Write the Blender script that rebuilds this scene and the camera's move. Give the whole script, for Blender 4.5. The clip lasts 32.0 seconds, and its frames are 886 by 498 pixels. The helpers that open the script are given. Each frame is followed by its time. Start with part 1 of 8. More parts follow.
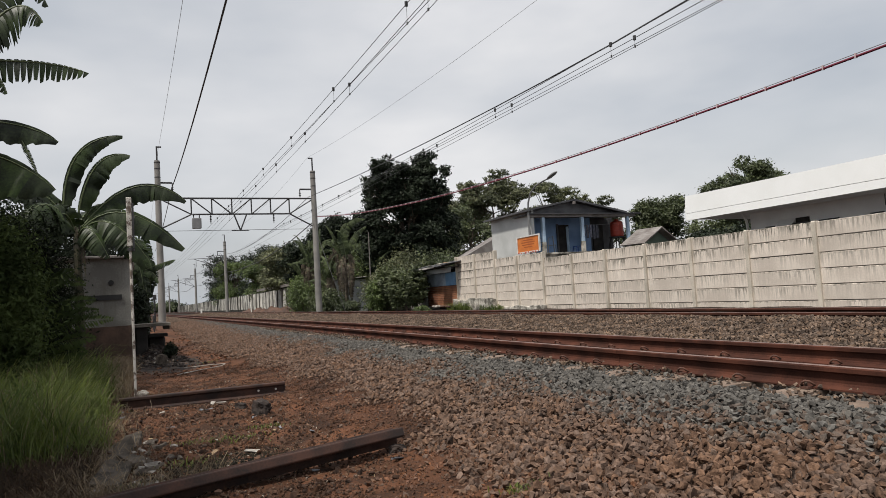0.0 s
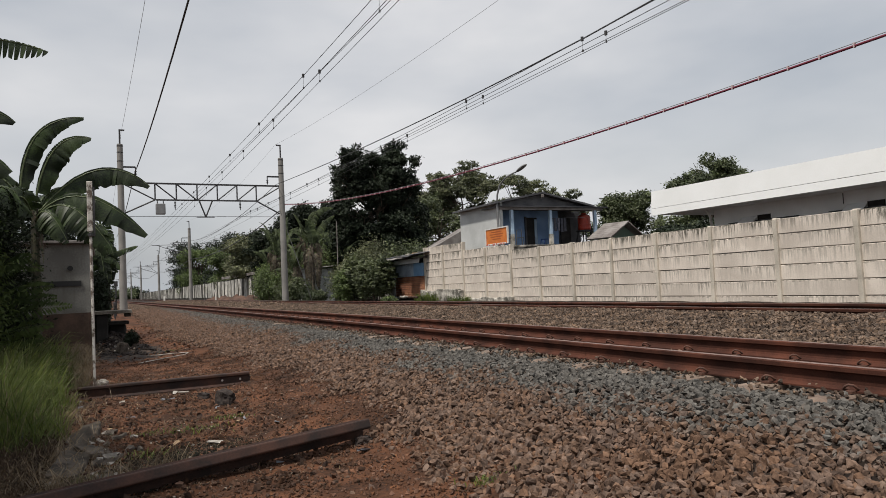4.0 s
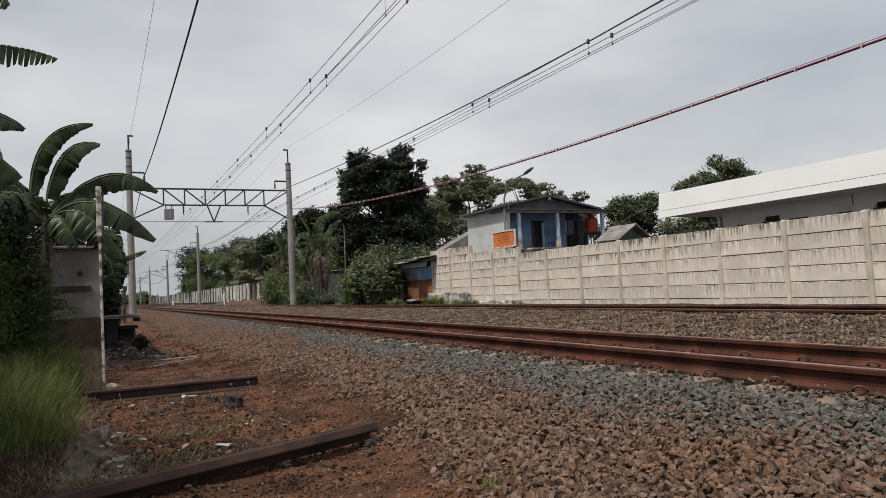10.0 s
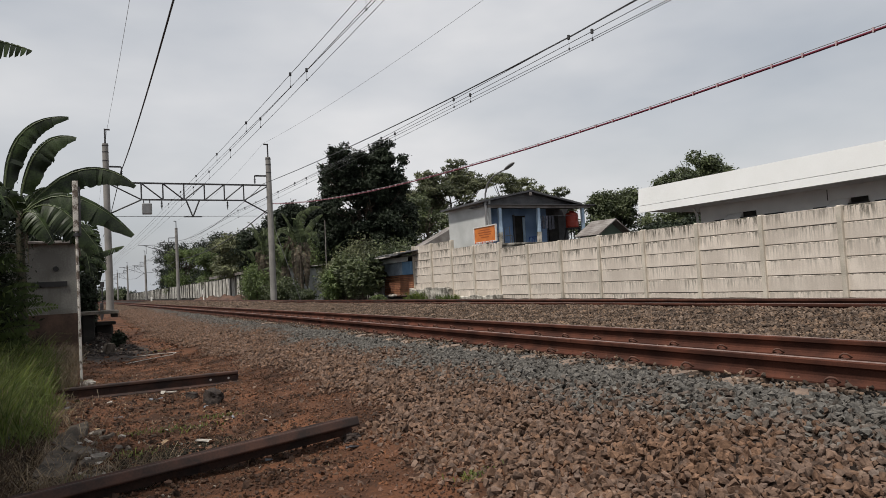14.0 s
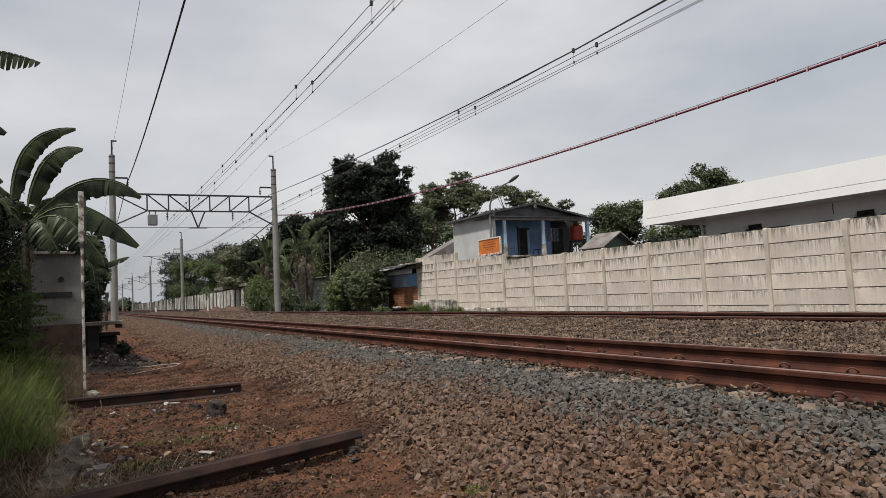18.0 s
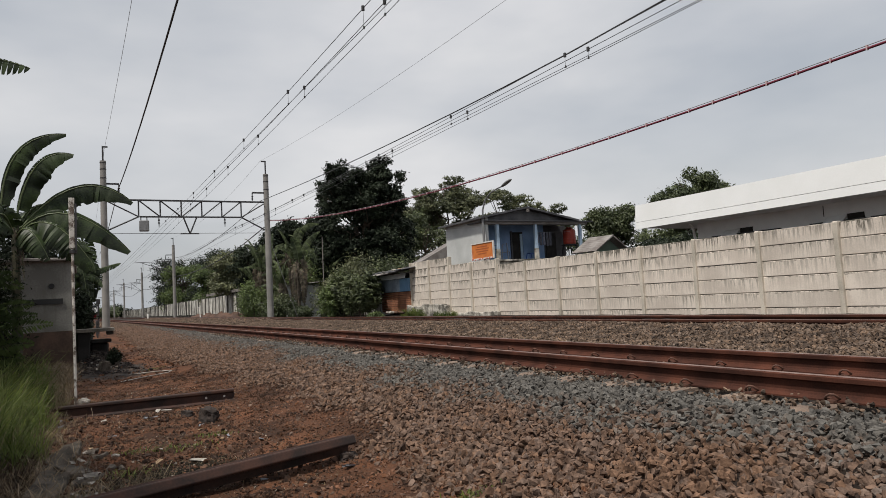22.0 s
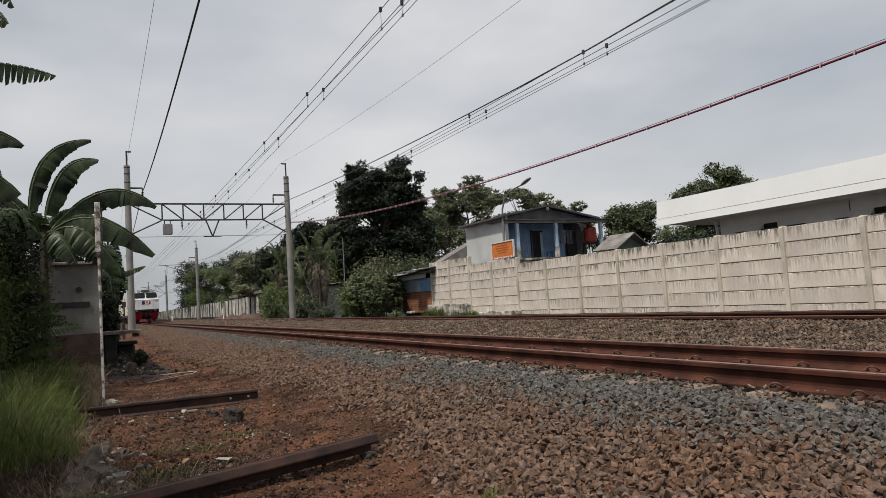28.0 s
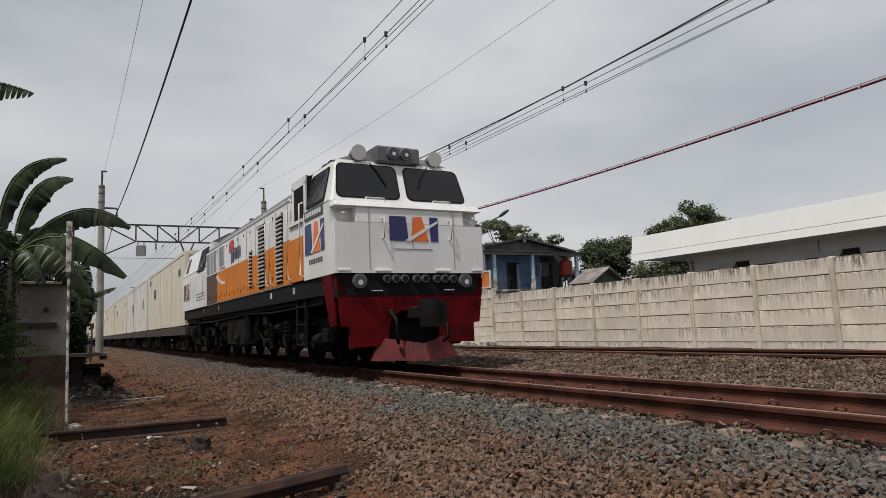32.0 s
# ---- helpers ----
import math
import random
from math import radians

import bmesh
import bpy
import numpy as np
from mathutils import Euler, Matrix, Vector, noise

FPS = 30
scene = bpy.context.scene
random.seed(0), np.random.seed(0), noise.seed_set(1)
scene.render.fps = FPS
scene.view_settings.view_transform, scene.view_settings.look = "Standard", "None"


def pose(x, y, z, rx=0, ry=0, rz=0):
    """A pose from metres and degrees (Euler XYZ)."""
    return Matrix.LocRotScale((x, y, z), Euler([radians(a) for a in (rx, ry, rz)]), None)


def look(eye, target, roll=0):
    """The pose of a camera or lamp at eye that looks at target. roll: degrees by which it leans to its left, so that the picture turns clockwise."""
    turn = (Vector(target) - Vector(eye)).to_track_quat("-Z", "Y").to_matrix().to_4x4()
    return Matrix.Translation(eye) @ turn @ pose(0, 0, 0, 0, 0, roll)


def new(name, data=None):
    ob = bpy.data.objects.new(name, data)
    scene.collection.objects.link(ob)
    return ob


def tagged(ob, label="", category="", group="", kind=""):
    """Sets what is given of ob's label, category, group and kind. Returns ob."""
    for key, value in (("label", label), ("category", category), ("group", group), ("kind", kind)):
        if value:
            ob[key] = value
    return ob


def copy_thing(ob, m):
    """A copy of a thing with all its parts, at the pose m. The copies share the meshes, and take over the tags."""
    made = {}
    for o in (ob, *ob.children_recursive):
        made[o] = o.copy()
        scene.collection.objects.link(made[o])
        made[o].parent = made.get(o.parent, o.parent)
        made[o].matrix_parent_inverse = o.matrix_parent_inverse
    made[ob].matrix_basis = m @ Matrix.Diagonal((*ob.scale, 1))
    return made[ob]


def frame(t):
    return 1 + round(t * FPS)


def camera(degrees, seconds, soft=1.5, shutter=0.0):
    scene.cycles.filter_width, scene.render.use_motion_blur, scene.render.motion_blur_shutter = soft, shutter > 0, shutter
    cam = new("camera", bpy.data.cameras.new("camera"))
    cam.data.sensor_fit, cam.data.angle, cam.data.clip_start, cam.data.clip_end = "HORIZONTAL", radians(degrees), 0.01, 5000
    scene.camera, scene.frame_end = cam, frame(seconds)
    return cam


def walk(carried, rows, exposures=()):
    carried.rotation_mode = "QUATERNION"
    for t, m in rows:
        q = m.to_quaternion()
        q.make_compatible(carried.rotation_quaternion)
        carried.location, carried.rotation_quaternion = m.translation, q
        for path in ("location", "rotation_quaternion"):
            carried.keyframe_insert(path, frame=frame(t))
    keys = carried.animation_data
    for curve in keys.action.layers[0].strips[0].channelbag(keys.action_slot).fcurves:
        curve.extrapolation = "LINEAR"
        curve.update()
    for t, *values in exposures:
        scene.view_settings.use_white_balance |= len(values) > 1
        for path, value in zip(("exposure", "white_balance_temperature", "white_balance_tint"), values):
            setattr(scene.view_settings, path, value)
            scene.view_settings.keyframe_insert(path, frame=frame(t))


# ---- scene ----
SECONDS = 32.0
cam = camera(66.53, SECONDS, soft=0.8)
# seconds, x, y, z, pitch, roll, yaw: held in the hand, nearly on the spot
PATH = [
    (0, -0.002, -0.017, 1.200, 3.75, 3.53, -24.21),
    (0.5, -0.014, 0.008, 1.205, 2.86, 1.99, -26.20),
    (1, -0.006, 0.019, 1.209, 2.95, 2.58, -26.11),
    (1.5, 0.001, 0.013, 1.207, 2.67, 2.70, -26.35),
    (2, 0.005, 0.015, 1.209, 2.76, 2.89, -27.14),
    (2.5, -0.004, 0.012, 1.205, 3.07, 2.48, -27.20),
    (3, -0.004, 0.014, 1.207, 3.12, 2.60, -27.05),
    (3.5, 0.002, 0.015, 1.207, 2.82, 2.69, -26.95),
    (5.5, -0.000, 0.021, 1.203, 2.83, 2.77, -26.97),
    (6, -0.001, 0.023, 1.199, 2.85, 2.51, -27.64),
    (6.5, -0.002, 0.015, 1.204, 2.75, 2.62, -27.39),
    (7, -0.009, 0.004, 1.200, 3.11, 2.64, -27.38),
    (7.5, -0.006, -0.003, 1.199, 3.19, 2.98, -26.98),
    (8, 0.001, 0.001, 1.205, 2.86, 3.39, -26.16),
    (8.5, -0.003, 0.006, 1.194, 3.08, 2.93, -26.11),
    (9, 0.000, 0.000, 1.200, 3.24, 2.97, -25.93),
    (9.5, -0.001, 0.004, 1.200, 3.40, 2.82, -25.94),
    (10, 0.004, 0.003, 1.200, 3.15, 2.98, -26.31),
    (10.5, -0.001, 0.005, 1.196, 3.32, 2.98, -26.70),
    (11, -0.002, -0.004, 1.197, 3.14, 3.12, -26.72),
    (11.5, -0.002, -0.011, 1.195, 3.25, 3.04, -26.70),
    (12, -0.002, -0.012, 1.197, 2.99, 2.98, -27.12),
    (12.5, 0.007, 0.001, 1.197, 2.39, 3.57, -26.74),
    (13, -0.002, -0.017, 1.195, 2.73, 3.19, -27.01),
    (13.5, -0.000, -0.016, 1.196, 2.47, 3.08, -26.99),
    (14, -0.002, -0.015, 1.197, 2.64, 3.11, -27.89),
    (14.5, -0.002, -0.001, 1.199, 2.57, 3.14, -27.63),
    (16.5, 0.001, 0.000, 1.198, 3.19, 2.77, -28.06),
    (17, -0.000, -0.008, 1.196, 3.51, 2.80, -28.14),
    (17.5, -0.003, -0.007, 1.201, 3.71, 2.54, -28.01),
    (18, 0.003, -0.007, 1.195, 3.69, 2.86, -27.53),
    (18.5, 0.012, -0.007, 1.197, 3.33, 2.78, -28.35),
    (19, 0.013, 0.002, 1.199, 3.39, 2.72, -28.50),
    (19.5, 0.015, -0.001, 1.199, 3.62, 2.98, -28.75),
    (20, 0.009, 0.002, 1.198, 3.85, 3.18, -28.48),
    (20.5, 0.003, 0.004, 1.194, 3.68, 3.30, -28.56),
    (21, 0.005, -0.008, 1.197, 3.79, 3.39, -28.31),
    (21.5, 0.003, 0.002, 1.197, 4.05, 3.06, -28.36),
    (22, 0.008, 0.001, 1.196, 4.04, 3.21, -28.10),
    (22.5, 0.007, 0.002, 1.197, 3.79, 3.00, -28.04),
    (23, 0.009, 0.015, 1.198, 3.81, 3.34, -27.70),
    (23.5, 0.015, 0.009, 1.199, 3.83, 3.98, -27.18),
    (24, 0.012, 0.020, 1.197, 3.46, 3.91, -27.09),
    (24.5, 0.011, 0.023, 1.194, 3.58, 3.82, -27.18),
    (25, 0.011, 0.019, 1.197, 3.05, 3.29, -27.32),
    (25.5, 0.010, 0.032, 1.195, 2.96, 3.56, -26.85),
    (27.5, 0.007, 0.022, 1.191, 3.52, 3.35, -26.89),
    (28, 0.001, -0.013, 1.192, 4.12, 3.76, -26.35),
    (28.5, 0.002, -0.007, 1.191, 4.06, 3.75, -26.28),
    (29, 0.002, 0.002, 1.192, 4.42, 3.40, -26.01),
    (29.5, -0.012, -0.035, 1.189, 4.81, 3.12, -26.09),
    (30, -0.007, -0.010, 1.198, 4.89, 2.79, -26.33),
    (30.5, -0.006, -0.022, 1.198, 5.50, 2.66, -26.73),
    (31, -0.013, -0.023, 1.195, 5.56, 2.88, -26.79),
    (31.5, -0.006, -0.013, 1.192, 5.58, 2.43, -27.49),
    (32, -0.002, -0.019, 1.194, 6.51, 2.37, -28.44),
]
walk(cam, [(t, pose(x, y, z, 90 + pitch, roll, yaw)) for t, x, y, z, pitch, roll, yaw in PATH],
     exposures=[(0.0, 0.07), (3.0, -0.01), (9.0, -0.04), (27.0, -0.08), (29.0, -0.12), (30.5, -0.14), (32.0, -0.18)])

# ---- world and sun ----
SUN_ELEV, SUN_AZ = radians(63), radians(246)      # azimuth clockwise from +y
world = bpy.data.worlds.new("world")
scene.world = world
world.use_nodes = True
wt = world.node_tree
wt.nodes.clear()


def wn(kind):
    return wt.nodes.new(kind)


w_out, w_bg = wn("ShaderNodeOutputWorld"), wn("ShaderNodeBackground")
w_sky = wn("ShaderNodeTexSky")
w_sky.sky_type, w_sky.sun_disc, w_sky.sun_elevation, w_sky.sun_rotation = "NISHITA", False, SUN_ELEV, SUN_AZ
w_sky.air_density, w_sky.dust_density, w_sky.ozone_density = 1.2, 4.0, 1.0
w_co, w_map = wn("ShaderNodeTexCoord"), wn("ShaderNodeMapping")
w_map.inputs["Scale"].default_value = (1.0, 1.0, 2.6)
w_n1, w_n2 = wn("ShaderNodeTexNoise"), wn("ShaderNodeTexNoise")
w_n1.inputs["Scale"].default_value, w_n1.inputs["Detail"].default_value, w_n1.inputs["Roughness"].default_value = 1.9, 5, 0.5
w_n2.inputs["Scale"].default_value, w_n2.inputs["Detail"].default_value = 1.25, 5
w_r1, w_r2 = wn("ShaderNodeValToRGB"), wn("ShaderNodeValToRGB")
w_r1.color_ramp.elements[0].position, w_r1.color_ramp.elements[1].position = 0.36, 0.68
w_r1.color_ramp.elements[0].color, w_r1.color_ramp.elements[1].color = (0.66, 0.66, 0.66, 1), (1, 1, 1, 1)
w_r2.color_ramp.elements[0].position, w_r2.color_ramp.elements[1].position = 0.34, 0.66
w_r2.color_ramp.elements[0].color, w_r2.color_ramp.elements[1].color = (5.6, 5.88, 6.28, 1), (8.68, 8.6, 8.66, 1)
w_mix = wn("ShaderNodeMix")
w_mix.data_type = "RGBA"
wt.links.new(w_co.outputs["Generated"], w_map.inputs["Vector"])
wt.links.new(w_map.outputs[0], w_n1.inputs["Vector"])
wt.links.new(w_map.outputs[0], w_n2.inputs["Vector"])
wt.links.new(w_n1.outputs[0], w_r1.inputs[0])
w_dot, w_lift = wn("ShaderNodeVectorMath"), wn("ShaderNodeMath")
w_dot.operation, w_lift.operation = "DOT_PRODUCT", "MULTIPLY_ADD"
w_dot.inputs[1].default_value = (0.74, 0.10, 1.2)
w_lift.inputs[1].default_value = 0.36
wt.links.new(w_co.outputs["Generated"], w_dot.inputs[0])
wt.links.new(w_dot.outputs["Value"], w_lift.inputs[0])
w_shift = wn("ShaderNodeMath")
w_shift.operation, w_shift.inputs[1].default_value = "SUBTRACT", 0.26
wt.links.new(w_n2.outputs[0], w_shift.inputs[0])
wt.links.new(w_shift.outputs[0], w_lift.inputs[2])
wt.links.new(w_lift.outputs[0], w_r2.inputs[0])
wt.links.new(w_r1.outputs[0], w_mix.inputs[0])
wt.links.new(w_sky.outputs[0], w_mix.inputs[6])
wt.links.new(w_r2.outputs[0], w_mix.inputs[7])
wt.links.new(w_mix.outputs[2], w_bg.inputs[0])
w_bg.inputs[1].default_value = 0.097
wt.links.new(w_bg.outputs[0], w_out.inputs[0])

sun = new("sun", bpy.data.lights.new("sun", "SUN"))
sun.data.energy, sun.data.angle, sun.data.color = 3.9, radians(4), (1.0, 0.948, 0.872)
sun.matrix_world = look((0, 0, 60), (-60 * math.sin(SUN_AZ) / math.tan(SUN_ELEV), -60 * math.cos(SUN_AZ) / math.tan(SUN_ELEV), 0))


# ---- materials ----
def material(name, base, dark=None, rough=0.8, metal=0.0, scale=4.0, fine=60.0, bump=0.3, bump_dist=0.01, streak=None,
             island=0.0, rand=0.0, contrast=(0.36, 0.66), transmit=0.0, stretch=(1, 1, 1), spec=0.5, world_space=True):
    """Two scales of noise between two colours, with relief; streak: a colour that runs down in narrow stains."""
    m = bpy.data.materials.new(name)
    m.use_nodes = True
    t = m.node_tree
    b = t.nodes["Principled BSDF"]
    b.inputs["Roughness"].default_value, b.inputs["Metallic"].default_value = rough, metal
    b.inputs["Specular IOR Level"].default_value = spec
    dark = dark or tuple(c * 0.6 for c in base)

    def nd(kind, operation="", data_type="", noise_dimensions=""):
        o = t.nodes.new(kind)
        if operation:
            o.operation = operation
        if data_type:
            o.data_type = data_type
        if noise_dimensions:
            o.noise_dimensions = noise_dimensions
        return o
    co, mp = nd("ShaderNodeNewGeometry" if world_space else "ShaderNodeTexCoord"), nd("ShaderNodeMapping")
    place = co.outputs["Position" if world_space else "Object"]
    mp.inputs["Scale"].default_value = stretch
    t.links.new(place, mp.inputs["Vector"])
    n1, n2 = nd("ShaderNodeTexNoise"), nd("ShaderNodeTexNoise")
    n1.inputs["Scale"].default_value, n1.inputs["Detail"].default_value = scale, 6
    n2.inputs["Scale"].default_value, n2.inputs["Detail"].default_value = fine, 3
    for n in (n1, n2):
        t.links.new(mp.outputs[0], n.inputs["Vector"])
    ramp = nd("ShaderNodeValToRGB")
    ramp.color_ramp.elements[0].position, ramp.color_ramp.elements[1].position = contrast
    ramp.color_ramp.elements[0].color, ramp.color_ramp.elements[1].color = (*dark, 1), (*base, 1)
    mixv = nd("ShaderNodeMath", operation="MULTIPLY_ADD")
    mixv.inputs[1].default_value, mixv.use_clamp = 0.35, False
    t.links.new(n2.outputs[0], mixv.inputs[0])
    sub = nd("ShaderNodeMath", operation="SUBTRACT")
    sub.inputs[1].default_value = 0.175
    t.links.new(n1.outputs[0], sub.inputs[0])
    t.links.new(sub.outputs[0], mixv.inputs[2])
    t.links.new(mixv.outputs[0], ramp.inputs[0])
    col = ramp.outputs[0]
    if streak:
        mp2, n3, r3 = nd("ShaderNodeMapping"), nd("ShaderNodeTexNoise"), nd("ShaderNodeValToRGB")
        mp2.inputs["Scale"].default_value = (6, 6, 0.5)
        n3.inputs["Scale"].default_value, n3.inputs["Detail"].default_value = 1.6, 6
        t.links.new(place, mp2.inputs["Vector"])
        t.links.new(mp2.outputs[0], n3.inputs["Vector"])
        t.links.new(n3.outputs[0], r3.inputs[0])
        r3.color_ramp.elements[0].position, r3.color_ramp.elements[1].position = 0.5, 0.72
        mx = nd("ShaderNodeMix", data_type="RGBA")
        t.links.new(r3.outputs[0], mx.inputs[0])
        t.links.new(col, mx.inputs[6])
        mx.inputs[7].default_value = (*streak, 1)
        col = mx.outputs[2]
    if island or rand:
        gi = nd("ShaderNodeNewGeometry") if island else nd("ShaderNodeObjectInfo")
        out = gi.outputs["Random Per Island"] if island else gi.outputs["Random"]
        amt = island or rand
        mr = nd("ShaderNodeMapRange")
        mr.inputs[3].default_value, mr.inputs[4].default_value = 1 - amt, 1 + amt
        t.links.new(out, mr.inputs[0])
        hs = nd("ShaderNodeHueSaturation")
        if island:
            wh, ms_ = nd("ShaderNodeTexWhiteNoise", noise_dimensions="1D"), nd("ShaderNodeMapRange")
            ms_.inputs[3].default_value, ms_.inputs[4].default_value = 0.72, 1.02
            t.links.new(out, wh.inputs["W"])
            t.links.new(wh.outputs["Value"], ms_.inputs[0])
            t.links.new(ms_.outputs[0], hs.inputs["Saturation"])
        t.links.new(mr.outputs[0], hs.inputs["Value"])
        t.links.new(col, hs.inputs["Color"])
        col = hs.outputs[0]
    t.links.new(col, b.inputs["Base Color"])
    if bump:
        bp = nd("ShaderNodeBump")
        bp.inputs["Strength"].default_value, bp.inputs["Distance"].default_value = bump, bump_dist
        t.links.new(mixv.outputs[0], bp.inputs["Height"])
        t.links.new(bp.outputs[0], b.inputs["Normal"])
    if transmit:
        tr, ms, ou = nd("ShaderNodeBsdfTranslucent"), nd("ShaderNodeMixShader"), t.nodes["Material Output"]
        ms.inputs[0].default_value = transmit
        t.links.new(col, tr.inputs[0])
        t.links.new(b.outputs[0], ms.inputs[1])
        t.links.new(tr.outputs[0], ms.inputs[2])
        t.links.new(ms.outputs[0], ou.inputs[0])
    return m


def zoned(name, a, a_dark, b_, b_dark, edge, soft_, island=0.0, bump=0.4, scale=9.0, fine=90.0, single=False):
    """Ground that changes from a to b_ across the line x = edge, with a ragged border."""
    m = material(name, a, a_dark, rough=0.95, scale=scale, fine=fine, bump=bump, bump_dist=0.016, island=0 if single else island, rand=island if single else 0, spec=0.2)
    t = m.node_tree
    hs = [n for n in t.nodes if n.type == "HUE_SAT"]
    ramp = [n for n in t.nodes if n.type == "VALTORGB"][0]
    r2 = t.nodes.new("ShaderNodeValToRGB")
    r2.color_ramp.elements[0].position, r2.color_ramp.elements[1].position = 0.35, 0.68
    r2.color_ramp.elements[0].color, r2.color_ramp.elements[1].color = (*b_dark, 1), (*b_, 1)
    t.links.new(ramp.inputs[0].links[0].from_socket, r2.inputs[0])
    ge, sx, nz = t.nodes.new("ShaderNodeNewGeometry"), t.nodes.new("ShaderNodeSeparateXYZ"), t.nodes.new("ShaderNodeTexNoise")
    nz.inputs["Scale"].default_value, nz.inputs["Detail"].default_value = 1.1, 5
    t.links.new(ge.outputs["Position"], sx.inputs[0])
    t.links.new(ge.outputs["Position"], nz.inputs["Vector"])
    ad = t.nodes.new("ShaderNodeMath")
    ad.operation = "MULTIPLY_ADD"
    ad.inputs[1].default_value = 1.6
    t.links.new(nz.outputs[0], ad.inputs[0])
    t.links.new(sx.outputs[0], ad.inputs[2])
    if island:
        isl = t.nodes.new("ShaderNodeMath")
        isl.operation = "MULTIPLY_ADD"
        isl.inputs[1].default_value = 0.55
        if single:
            t.links.new(t.nodes.new("ShaderNodeObjectInfo").outputs["Random"], isl.inputs[0])
        else:
            t.links.new(ge.outputs["Random Per Island"], isl.inputs[0])
        t.links.new(ad.outputs[0], isl.inputs[2])
        ad, edge = isl, edge + 0.275
    mr = t.nodes.new("ShaderNodeMapRange")
    mr.inputs[1].default_value, mr.inputs[2].default_value = edge + 0.8 - soft_, edge + 0.8 + soft_
    t.links.new(ad.outputs[0], mr.inputs[0])
    mx = t.nodes.new("ShaderNodeMix")
    mx.data_type = "RGBA"
    t.links.new(mr.outputs[0], mx.inputs[0])
    t.links.new(ramp.outputs[0], mx.inputs[6])
    t.links.new(r2.outputs[0], mx.inputs[7])
    target = hs[0].inputs["Color"] if hs else t.nodes["Principled BSDF"].inputs["Base Color"]
    t.links.new(mx.outputs[2], target)
    return m


def plain(name, base, rough=0.5, metal=0.0, emit=0.0):
    m = bpy.data.materials.new(name)
    m.use_nodes = True
    b = m.node_tree.nodes["Principled BSDF"]
    b.inputs["Base Color"].default_value, b.inputs["Roughness"].default_value, b.inputs["Metallic"].default_value = (*base, 1), rough, metal
    if emit:
        b.inputs["Emission Color"].default_value, b.inputs["Emission Strength"].default_value = (*base, 1), emit
    return m


M = {}
M["dirt"] = zoned("dirt", (0.128, 0.054, 0.027), (0.032, 0.016, 0.0095), (0.034, 0.023, 0.017), (0.014, 0.010, 0.008), 2.3, 0.5, bump=0.8, scale=2.2, fine=45)
M["clip_rust"] = material("clip_rust", (0.12, 0.055, 0.036), (0.06, 0.028, 0.02), rough=0.8, scale=20, fine=90, bump=0.2)
M["stone"] = zoned("stone", (0.195, 0.116, 0.075), (0.072, 0.042, 0.028), (0.146, 0.134, 0.118), (0.058, 0.054, 0.049), 3.26, 0.16, island=0.24, bump=1.0, scale=14.0, fine=70.0)
M["stone_single"] = zoned("stone_single", (0.195, 0.116, 0.075), (0.072, 0.042, 0.028), (0.146, 0.134, 0.118), (0.058, 0.054, 0.049), 3.26, 0.16, island=0.24, bump=1.0, scale=14.0, fine=70.0, single=True)
M["stone_far"] = material("stone_far", (0.175, 0.116, 0.078), (0.062, 0.042, 0.030), rough=0.95, island=0.55, spec=0.2)
M["rust"] = material("rust", (0.102, 0.037, 0.023), (0.042, 0.017, 0.012), rough=0.9, scale=3, fine=80, bump=0.25, bump_dist=0.004, rand=0.1, spec=0.2)
M["rail_top"] = material("rail_top", (0.24, 0.155, 0.125), (0.13, 0.075, 0.06), rough=0.55, metal=0.35, scale=5, fine=90, bump=0.05)
M["old_rail"] = material("old_rail", (0.056, 0.022, 0.013), (0.013, 0.006, 0.0045), rough=0.78, scale=5, fine=70, bump=0.35, bump_dist=0.004)
M["sleeper"] = material("sleeper", (0.235, 0.175, 0.135), (0.13, 0.09, 0.068), rough=0.95, scale=4, fine=60, bump=0.5)
M["concrete"] = material("concrete", (0.73, 0.650, 0.565), (0.57, 0.500, 0.43), rough=0.92, scale=1.3, fine=24, bump=0.35, rand=0.07)


